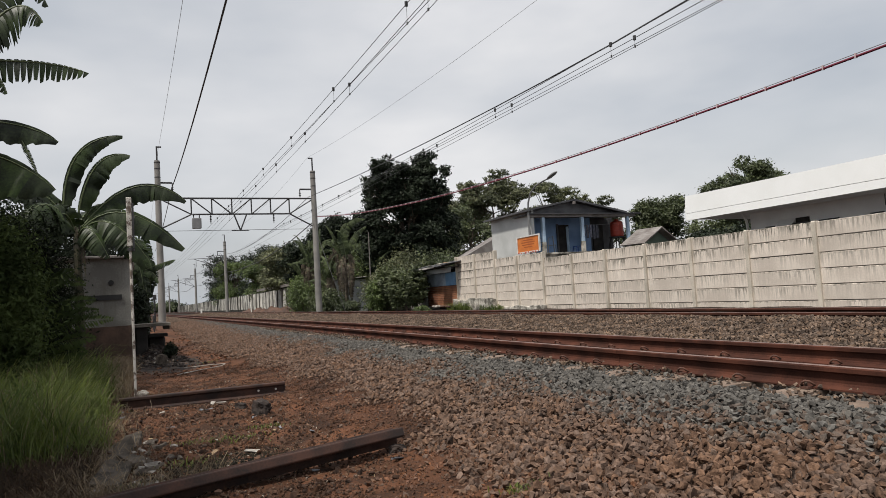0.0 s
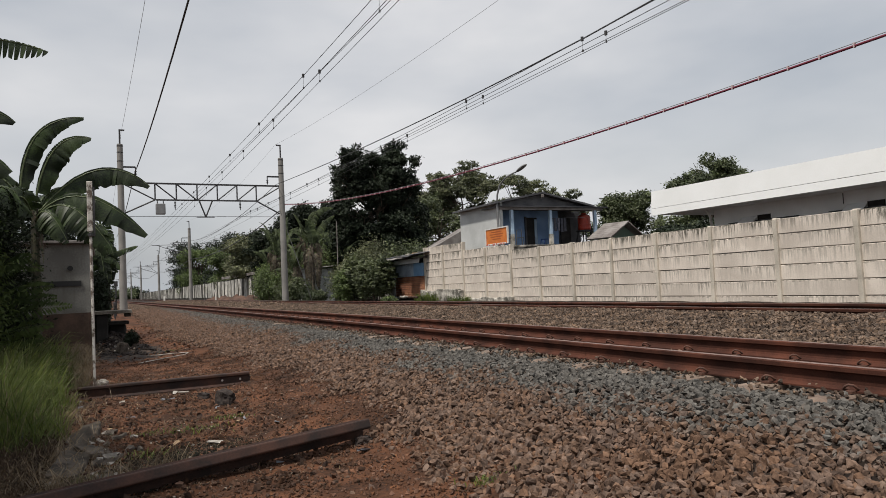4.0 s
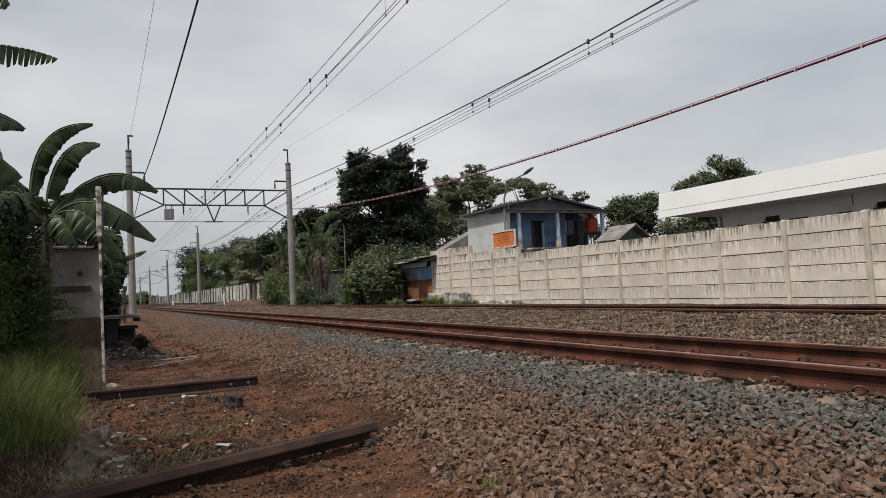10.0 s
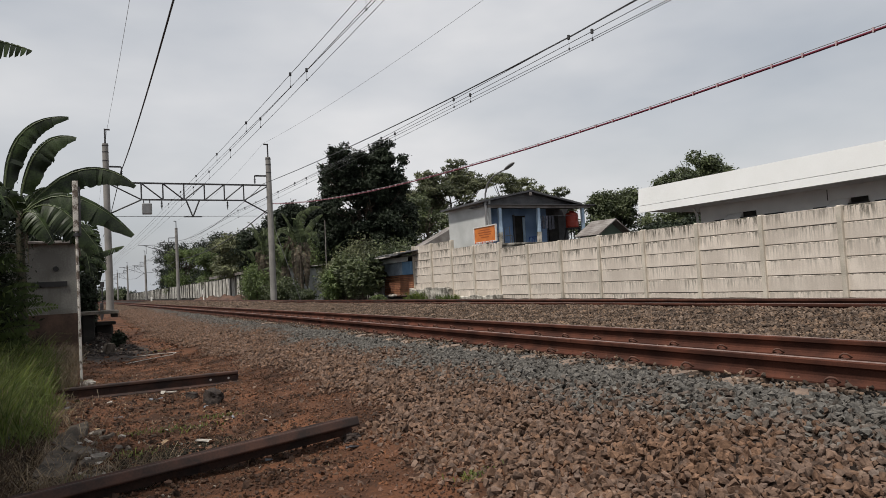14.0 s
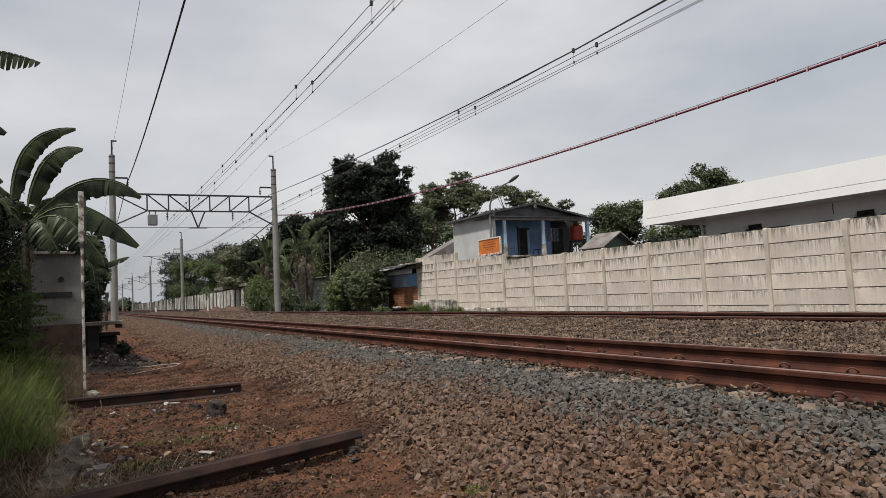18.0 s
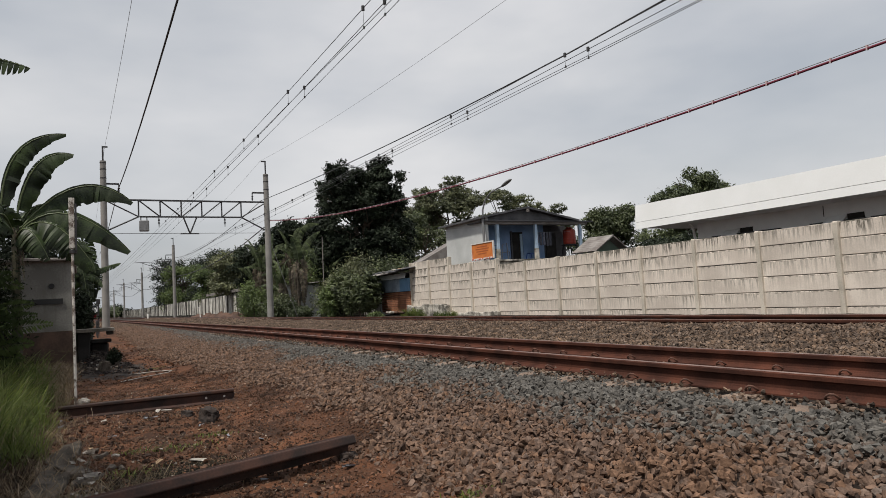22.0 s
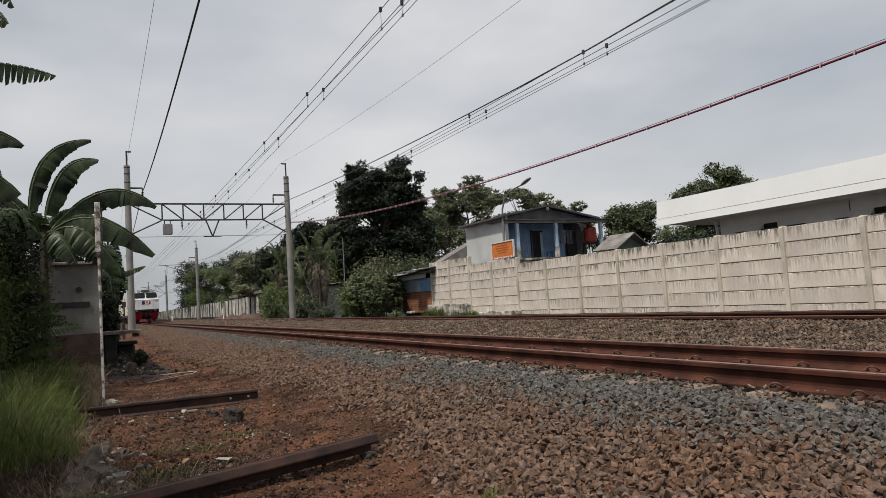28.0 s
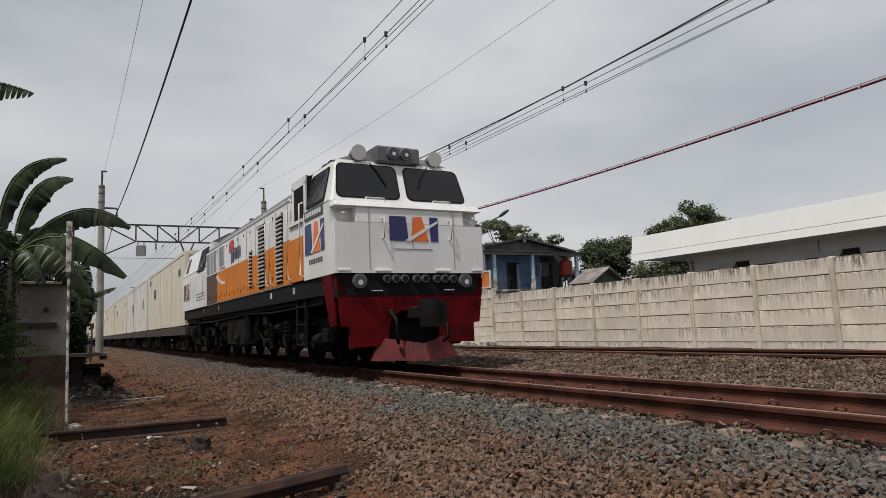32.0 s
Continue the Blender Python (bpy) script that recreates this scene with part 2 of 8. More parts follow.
def weather_streaks(m, height):
    """Dark run-off stains that hang from each panel's top edge, other ones on every panel."""
    t = m.node_tree
    bs = t.nodes["Principled BSDF"]
    src = bs.inputs["Base Color"].links[0].from_socket
    co, oi, sx = t.nodes.new("ShaderNodeTexCoord"), t.nodes.new("ShaderNodeObjectInfo"), t.nodes.new("ShaderNodeSeparateXYZ")

    def sums(op, a, b):
        o = t.nodes.new("ShaderNodeMath")
        o.operation, o.use_clamp = op, False
        for i, q in enumerate((a, b)):
            if isinstance(q, (int, float)):
                o.inputs[i].default_value = q
            else:
                t.links.new(q, o.inputs[i])
        return o.outputs[0]

    def ranged(v, a, b, c, d):
        o = t.nodes.new("ShaderNodeMapRange")
        for i, q in enumerate((a, b, c, d)):
            o.inputs[i + 1].default_value = q
        t.links.new(v, o.inputs[0])
        return o.outputs[0]
    t.links.new(co.outputs["Object"], sx.inputs[0])
    cb = t.nodes.new("ShaderNodeCombineXYZ")
    t.links.new(sums("ADD", sums("MULTIPLY", sx.outputs[1], 15.0), sums("MULTIPLY", oi.outputs["Random"], 300.0)), cb.inputs[0])
    t.links.new(sums("MULTIPLY", sx.outputs[2], 1.2), cb.inputs[1])
    n1, n2 = t.nodes.new("ShaderNodeTexNoise"), t.nodes.new("ShaderNodeTexNoise")
    n1.inputs["Scale"].default_value, n1.inputs["Detail"].default_value, n1.inputs["Roughness"].default_value = 1.0, 8, 0.68
    t.links.new(cb.outputs[0], n1.inputs["Vector"])
    ge = t.nodes.new("ShaderNodeNewGeometry")
    n2.inputs["Scale"].default_value, n2.inputs["Detail"].default_value = 1.3, 5
    t.links.new(ge.outputs["Position"], n2.inputs["Vector"])
    run = ranged(n1.outputs[0], 0.46, 0.57, 0.0, 1.0)
    fade = ranged(sx.outputs[2], 0.0, height * 0.9, 0.10, 1.0)
    rnd_ = t.nodes.new("ShaderNodeTexWhiteNoise")
    rnd_.noise_dimensions = "1D"
    t.links.new(oi.outputs["Random"], rnd_.inputs["W"])
    where = sums("MULTIPLY", ranged(n2.outputs[0], 0.36, 0.58, 0.15, 1.0), ranged(rnd_.outputs["Value"], 0.0, 1.0, 0.25, 1.25))
    gz = t.nodes.new("ShaderNodeSeparateXYZ")
    t.links.new(ge.outputs["Position"], gz.inputs[0])
    where = sums("MULTIPLY", where, ranged(gz.outputs[2], 1.75, 2.5, 0.80, 2.0))
    edge_n = t.nodes.new("ShaderNodeTexNoise")
    edge_n.inputs["Scale"].default_value, edge_n.inputs["Detail"].default_value = 9.0, 6
    t.links.new(ge.outputs["Position"], edge_n.inputs["Vector"])
    ragged = sums("MULTIPLY", sums("SUBTRACT", edge_n.outputs[0], 0.5), 0.24)
    where = sums("MAXIMUM", where, ranged(sums("ADD", gz.outputs[2], sums("MULTIPLY", n2.outputs[0], 0.3)), 2.2, 2.5, 0.0, 0.75))
    lip = ranged(sums("ADD", sx.outputs[2], ragged), height * 0.90, height * 0.98, 0.0, 1.0)
    amt = sums("MULTIPLY", sums("MAXIMUM", sums("MULTIPLY", run, fade), sums("MULTIPLY", lip, 0.9)), sums("MAXIMUM", sums("MULTIPLY", where, 0.95), sums("MULTIPLY", lip, 0.70)))
    mx = t.nodes.new("ShaderNodeMix")
    mx.data_type = "RGBA"
    t.links.new(amt, mx.inputs[0])
    t.links.new(src, mx.inputs[6])
    mx.inputs[7].default_value = (0.128, 0.115, 0.092, 1)
    t.links.new(mx.outputs[2], bs.inputs["Base Color"])


weather_streaks(M["concrete"], 0.452)
M["concrete_post"] = material("concrete_post", (0.60, 0.54, 0.455), (0.40, 0.36, 0.30), rough=0.92, scale=1.4, fine=30, bump=0.25, rand=0.06)
M["mast"] = material("mast", (0.26, 0.248, 0.230), (0.19, 0.182, 0.170), rough=0.9, scale=1.2, fine=40, bump=0.2)
M["steel"] = material("steel", (0.055, 0.055, 0.06), (0.03, 0.028, 0.028), rough=0.65, metal=0.3, scale=3, bump=0.1)
M["wire"] = plain("wire", (0.03, 0.03, 0.032), 0.6)
M["thin_wire"] = plain("thin_wire", (0.2, 0.2, 0.21), 0.6)
M["white_metal"] = material("white_metal", (0.83, 0.835, 0.825), (0.78, 0.785, 0.77), rough=0.55, scale=0.6, fine=20, bump=0.03)
M["grey_plaster"] = material("grey_plaster", (0.84, 0.85, 0.85), (0.74, 0.75, 0.75), rough=0.9, scale=1.0, fine=25, bump=0.1)
M["dark"] = plain("dark", (0.015, 0.015, 0.016), 0.6)


# ---- building helpers ----
def box(bm, x0, x1, y0, y1, z0, z1, m=None):
    vs = [bm.verts.new((x, y, z)) for x in (x0, x1) for y in (y0, y1) for z in (z0, z1)]
    if m is not None:
        for v in vs:
            v.co = m @ v.co
    for f in ((0, 1, 3, 2), (4, 6, 7, 5), (0, 4, 5, 1), (2, 3, 7, 6), (0, 2, 6, 4), (1, 5, 7, 3)):
        bm.faces.new([vs[i] for i in f])
    return bm


def tube(bm, p0, p1, r0, r1=None, n=10, caps=True):
    p0, p1 = Vector(p0), Vector(p1)
    r1 = r0 if r1 is None else r1
    q = (p1 - p0).to_track_quat("Z", "Y")
    rings = []
    for p, r in ((p0, r0), (p1, r1)):
        rings.append([bm.verts.new(p + q @ Vector((r * math.cos(a), r * math.sin(a), 0))) for a in (2 * math.pi * i / n for i in range(n))])
    for i in range(n):
        bm.faces.new((rings[0][i], rings[0][(i + 1) % n], rings[1][(i + 1) % n], rings[1][i])).smooth = n > 6
    if caps:
        for f in (bm.faces.new(rings[0][::-1]), bm.faces.new(rings[1])):
            for e in f.edges:
                e.smooth = False
    return bm


def pipe(bm, pts, r, n=6, r_end=None):
    """A bent tube through pts."""
    pts = [Vector(p) for p in pts]
    rings = []
    for i, p in enumerate(pts):
        d = (pts[min(i + 1, len(pts) - 1)] - pts[max(i - 1, 0)]).normalized()
        q = d.to_track_quat("Z", "Y")
        rr = r if r_end is None else r + (r_end - r) * i / (len(pts) - 1)
        rings.append([bm.verts.new(p + q @ Vector((rr * math.cos(a), rr * math.sin(a), 0))) for a in (2 * math.pi * k / n for k in range(n))])
    for a, b in zip(rings, rings[1:]):
        for k in range(n):
            bm.faces.new((a[k], a[(k + 1) % n], b[(k + 1) % n], b[k])).smooth = True
    for f in (bm.faces.new(rings[0][::-1]), bm.faces.new(rings[-1])):
        for e in f.edges:
            e.smooth = False
    return bm


def prism(bm, outline, y0, y1, m=None):
    """Outline of (x, z), counter-clockwise as seen from -y, drawn out from y0 to y1."""
    a = [bm.verts.new((x, y0, z)) for x, z in outline]
    b = [bm.verts.new((x, y1, z)) for x, z in outline]
    if m is not None:
        for v in a + b:
            v.co = m @ v.co
    n = len(outline)
    bm.faces.new(a)
    bm.faces.new(b[::-1])
    for i in range(n):
        bm.faces.new((a[i], b[i], b[(i + 1) % n], a[(i + 1) % n]))
    return bm


def bevel(bm, w, seg=1):
    bmesh.ops.bevel(bm, geom=list(bm.edges), offset=w, segments=seg, affect="EDGES", clamp_overlap=True)
    return bm


def mesh_of(name, bm, mat):
    bmesh.ops.recalc_face_normals(bm, faces=bm.faces)
    me = bpy.data.meshes.new(name)
    bm.to_mesh(me)
    bm.free()
    for m in (mat if isinstance(mat, (list, tuple)) else [mat]):
        me.materials.append(M[m] if isinstance(m, str) else m)
    return me


def part(name, bm, mat, parent=None, label="", at=None):
    me = bm if isinstance(bm, bpy.types.Mesh) else mesh_of(name, bm, mat)
    ob = new(name, me)
    ob.parent = parent
    if at is not None:
        ob.matrix_basis = at if isinstance(at, Matrix) else Matrix.Translation(at)
    return tagged(ob, label)


def thing(name, label, category, at=(0, 0, 0), group="", kind=""):
    ob = new(name)
    ob.matrix_basis = at if isinstance(at, Matrix) else Matrix.Translation(at)
    ob.empty_display_size = 0.2
    return tagged(ob, label, category, group, kind)


B = bmesh.new
rnd = random.Random(7)


def fast_mesh(name, verts, faces, mat, mats_idx=None, smooth=False):
    """verts (n, 3), faces (m, k) with one k, straight from arrays."""
    me = bpy.data.meshes.new(name)
    verts, faces = np.asarray(verts, np.float32), np.asarray(faces, np.int32)
    k = faces.shape[1]
    me.vertices.add(len(verts))
    me.vertices.foreach_set("co", verts.ravel())
    me.loops.add(faces.size)
    me.loops.foreach_set("vertex_index", faces.ravel())
    me.polygons.add(len(faces))
    me.polygons.foreach_set("loop_start", np.arange(0, faces.size, k, dtype=np.int32))
    me.polygons.foreach_set("use_smooth", np.full(len(faces), smooth))
    me.update(calc_edges=True)
    me.materials.append(M[mat])
    return me


# ---- the line of the railway ----
BEND, BEND_END, NEAR_X, HEAD, FAR_HEAD, GAUGE = 0.000508, 28.0, 4.93, 0.533, 0.60, 1.137


def line(s, off=0.0):
    """Place and heading (degrees to the left of +y) on the near track's centre line, off to its right: a slight bend, then straight."""
    c = min(s, BEND_END)
    h, on = BEND * c, s - c
    a, b = math.sin(h) / BEND + on * math.cos(h), (1 - math.cos(h)) / BEND + on * math.sin(h)
    return NEAR_X - b + off * math.cos(h), a + off * math.sin(h), math.degrees(h)


def far_off(s):
    return max(3.85, min(4.75, 4.5 - 0.019 * (s - 5)))


STEPS = [-14 + 2 * i for i in range(30)] + [46 + 6 * i for i in range(60)]


def ground_z(x, y):
    """Height of the ground, with the ballast bed across the line."""
    u = x - line(max(min(y, 400), -20))[0] + NEAR_X
    xs = (-60, -3.0, 0.0, 1.4, 1.9, 2.7, 3.4, 3.75, 6.2, 7.2, 8.3, 10.9, 12.6, 14.0, 60)
    zs = (0.0, 0.02, 0.0, 0.0, 0.05, 0.18, 0.30, 0.325, 0.33, 0.42, 0.525, 0.525, 0.22, 0.16, 0.16)
    z = float(np.interp(u, xs, zs))
    if u < 6:
        k = min(1.0, max(0.0, (y - 20) / 20))
        z += max(0.0, 0.38 - z) * k * k * (3 - 2 * k) * min(1.0, max(0.0, (x + 6) / 4))
    z += 0.40 * math.exp(-((x - 0.25) / 0.42) ** 2 - ((y - 17.5) / 0.95) ** 2)
    z += 0.16 * math.exp(-((x + 0.55) / 0.55) ** 2 - ((y - 13.6) / 1.8) ** 2)
    return z + 0.035 * noise.noise((x * 0.9, y * 0.9, 0)) + 0.02 * noise.noise((x * 3.1, y * 3.1, 4))


def build_ground():
    xs = sorted({*np.linspace(-6, 14, 101).tolist(), -2500, -800, -250, -90, -40, -20, -10, 17, 20, 26, 40, 90, 250, 800, 2500})
    ys = sorted({*np.linspace(0.5, 20, 98).tolist(), *np.linspace(20, 60, 60).tolist(), *np.linspace(60, 330, 60).tolist(),
                 -2500, -800, -200, -60, -20, -8, -3, 500, 900, 2800})
    v = [(x, y, ground_z(x, y)) for y in ys for x in xs]
    n = len(xs)
    f = [(j * n + i, j * n + i + 1, (j + 1) * n + i + 1, (j + 1) * n + i) for j in range(len(ys) - 1) for i in range(n - 1)]
    ob = new("ground", fast_mesh("ground", v, f, "dirt", smooth=True))
    tagged(ob, "reddish-brown trackside earth rising into a ballast bed", "ground", kind="structure")


RAIL = [(-0.068, 0), (0.068, 0), (0.068, 0.011), (0.02, 0.028), (0.0085, 0.045), (0.0085, 0.108), (0.035, 0.122), (0.036, 0.15),
        (0.028, 0.159), (-0.028, 0.159), (-0.036, 0.15), (-0.035, 0.122), (-0.0085, 0.108), (-0.0085, 0.045), (-0.02, 0.028), (-0.068, 0.011)]


def sweep(bm, outline, steps, off, z):
    rings = []
    for s in steps:
        o = off(s) if callable(off) else off
        x, y, h = line(s, o)
        c, sn = math.cos(radians(h)), math.sin(radians(h))
        rings.append([bm.verts.new((x + px * c, y + px * sn, z + pz)) for px, pz in outline])
    n = len(outline)
    for a, b in zip(rings, rings[1:]):
        for k in range(n):
            f = bm.faces.new((a[k], a[(k + 1) % n], b[(k + 1) % n], b[k]))
            f.material_index = 1 if k == 8 else 0
    return bm


def clip_mesh():
    bm = B()
    pts = [(0.035, -0.045, 0.012), (-0.005, -0.05, 0.03), (-0.035, -0.04, 0.055), (-0.055, -0.015, 0.06), (-0.058, 0.012, 0.042), (-0.045, 0.03, 0.02), (-0.01, 0.045, 0.018), (0.03, 0.03, 0.014)]
    pipe(bm, [Vector(p) * 0.85 for p in pts], 0.0085, 6)
    box(bm, -0.05, 0.0, -0.035, 0.035, -0.008, 0.008)
    return mesh_of("clip", bm, "clip_rust")


def build_track(name, off, head, label, sleepers, clips):
    track = thing(name, label, "railway track", kind="structure")
    for side in (-1, 1):
        bm = sweep(B(), RAIL, STEPS, (lambda s, d=side: (off(s) if callable(off) else off) + d * GAUGE / 2), head - 0.159)
        part("rail", bm, ["rust", "rail_top"], track, "rust-brown steel rail with a worn bright head")
        if not callable(off) and side < 0:
            x, y, h = line(5.49, side * GAUGE / 2)
            weld = sweep(B(), [(px + math.copysign(0.009, px), pz * 1.015) for px, pz in RAIL], [-0.025, 0.025], 0.0, 0.0)
            wm = pose(x, y, head - 0.160, 0, 0, h) @ pose(-NEAR_X, 0, 0)
            part("weld_collar", weld, ["rust", "rail_top"], track, "rough rusty weld on a rail", at=wm)
    sl = B()
    prism(sl, [(-1.0, -0.2), (1.0, -0.2), (1.0, -0.03), (0.92, 0.0), (-0.92, 0.0), (-1.0, -0.03)], -0.11, 0.11)
    sl_me = mesh_of("sleeper", sl, "sleeper")
    cl_me = clip_mesh()
    for i in range(sleepers):
        s = -11.65 + 0.6 * i
        o = off(s) if callable(off) else off
        x, y, h = line(s, o)
        m = pose(x, y, head - 0.165, 0, 0, h)
        part("sleeper", sl_me, None, track, at=m)
        if i < clips:
            for side in (-1, 1):
                for face in (-1, 1):
                    part("clip", cl_me, None, track, at=m @ pose(side * GAUGE / 2 + face * 0.062, 0, 0.012, 0, 0, 0 if face < 0 else 180))
    return track


# ---- concrete wall ----
WALL_X, BAY, PANEL = 17.8, 2.397, 0.452


def build_wall():
    wall = thing("wall_east", "weathered precast concrete panel wall with posts", "wall", kind="structure")
    post_y = [-10.78 + BAY * i for i in range(21)]
    pm, big = B(), {}
    bevel(box(pm, -0.05, 0.05, 0.02, BAY - 0.02, 0.006, PANEL - 0.008), 0.014)
    p_me = mesh_of("panel", pm, "concrete")
    for i, y in enumerate(post_y):
        last = i == len(post_y) - 1
        top = 2.60 if y < 26.0 else (2.88 if y < 31.5 else 3.34)
        prev = 2.60 if y - 1 < 26.0 else (2.88 if y - 1 < 31.5 else 3.34)
        h = max(top, prev) + 0.015
        if h not in big:
            b = B()
            prism(b, [(-0.13, -0.3), (0.09, -0.3), (0.09, h), (-0.11, h), (-0.13, h - 0.03)], -0.066, 0.066)
            big[h] = mesh_of("post", bevel(b, 0.012), "concrete_post")
        part("post", big[h], None, wall, at=pose(WALL_X + rnd.uniform(-0.012, 0.012), y, 0, rnd.uniform(-0.4, 0.4), rnd.uniform(-0.5, 0.5), 0))
        if last:
            break
        n = 6 if top < 2.7 else 7
        part("mortar", box(B(), WALL_X - 0.018, WALL_X + 0.03, y + 0.09, y + BAY - 0.09, top - n * PANEL, top - 0.03), "mortar", wall)
        for k in range(n):
            part("panel", p_me, None, wall, at=pose(WALL_X + rnd.uniform(-0.008, 0.008), y, top - (k + 1) * PANEL, rnd.uniform(-0.12, 0.12), rnd.uniform(-0.5, 0.5), 0))
    for y0, y1, z1 in ((27.3, 32.3, 0.34), (32.3, 37.4, 0.80)):
        b, y, rp = B(), y0, random.Random(int(y0))
        while y < y1 - 0.05:
            ye = min(y1, y + rp.uniform(0.25, 0.7))
            box(b, WALL_X - 0.36 + rp.uniform(-0.03, 0.03), WALL_X - 0.13, y, ye - 0.004, -0.2, z1 + rp.uniform(-0.10, 0.03))
            y = ye
        part("plinth", bevel(b, 0.03), "plinth_stone", wall, "stained and broken concrete footing")


# ---- overhead line ----
def lattice(bm, y, xa, xb):
    """Portal beam between xa and xb at y."""
    t, b0, r = 8.42, 7.37, 0.045
    box(bm, xa, xb, y - 0.05, y + 0.05, t - 0.05, t + 0.05)
    box(bm, xa + 2.0, xb - 1.75, y - 0.05, y + 0.05, b0 - 0.045, b0 + 0.045)
    n = 6
    xs = [xa + 1.95 + (xb - 1.72 - xa - 1.95) * i / (n - 1) for i in range(n)]
    mid = (xa + xb) / 2
    for i, x in enumerate(xs):
        tube(bm, (x, y, b0), (x, y, t), r, n=6)
    for a, b in zip(xs, xs[1:]):
        if (a + b) / 2 < mid:
            tube(bm, (a, y, t), (b, y, b0), r, n=6)
        else:
            tube(bm, (a, y, b0), (b, y, t), r, n=6)
    for x0, x1 in ((xa, xa + 1.95), (xb, xb - 1.72)):
        tube(bm, (x0, y, t), (x1, y, b0), r, n=6)
        tube(bm, (x0, y, 6.42), (x1, y, b0), r * 1.1, n=6)


def build_mast(x, y, top, label, bracket=0, group="overhead line masts"):
    m = thing("mast", label, "mast", (x, y, 0), group)
    b = B()
    tube(b, (0, 0, -0.3), (0, 0, top), 0.225, 0.17, n=20)
    part("pole", b, "mast", m)
    for z in (top - 0.15, top - 0.55, top - 1.1):
        part("band", tube(B(), (0, 0, z), (0, 0, z + 0.05), 0.187, n=16), "steel", m)
    b = B()
    tube(b, (0, 0, top), (0, 0, top + 0.9), 0.05, n=8)
    box(b, -0.05, 0.28 if bracket > 0 else 0.05, -0.03, 0.03, top + 0.84, top + 0.93) if bracket > 0 else box(b, -0.28, 0.05, -0.03, 0.03, top + 0.84, top + 0.93)
    part("earth_wire_peak", b, "steel", m)
    if bracket:
        b = B()
        zb = top - (1.42 if bracket > 0 else 1.30)
        d = 0.86 if bracket > 0 else -0.95
        box(b, min(0, d), max(0, d), -0.04, 0.04, zb - 0.05, zb + 0.05)
        tube(b, (d, 0, zb), (d, 0, zb - 0.55), 0.035, n=6)
        tube(b, (d, 0, zb - 0.25), (d, 0, zb - 0.3), 0.07, n=8)
        tube(b, (d, 0, zb - 0.4), (d, 0, zb - 0.45), 0.07, n=8)
        part("feeder_bracket", b, "steel", m)
    return m


def wire(name, x, low, s_low, c, r, mat, label, spans=3, curve=True, y0=-8.0, step=3.0, kind_="wire", power=2.0, slant=0.0):
    """A hanging wire along the line: heights low + c |s - s_low|^power up to the portal at 46, repeated beyond it."""
    bm, pts, s = B(), [], y0
    top = low + c * abs(46 - s_low) ** power
    while s < 46 + 51 * (spans - 1):
        if s <= 46:
            z = low + c * abs(s - s_low) ** power
        else:
            q = ((s - 46) % 51) / 51
            z = top - 4 * q * (1 - q) * min(0.9, top - low)
        px, py, _ = line(s, x - NEAR_X + slant * min(s, 46))
        pts.append((px + (0 if curve else NEAR_X - line(s)[0]), py, z))
        s += step
    pipe(bm, pts, r, 5)
    ob = part(name, bm, mat)
    return tagged(ob, label, kind_, "overhead wires")


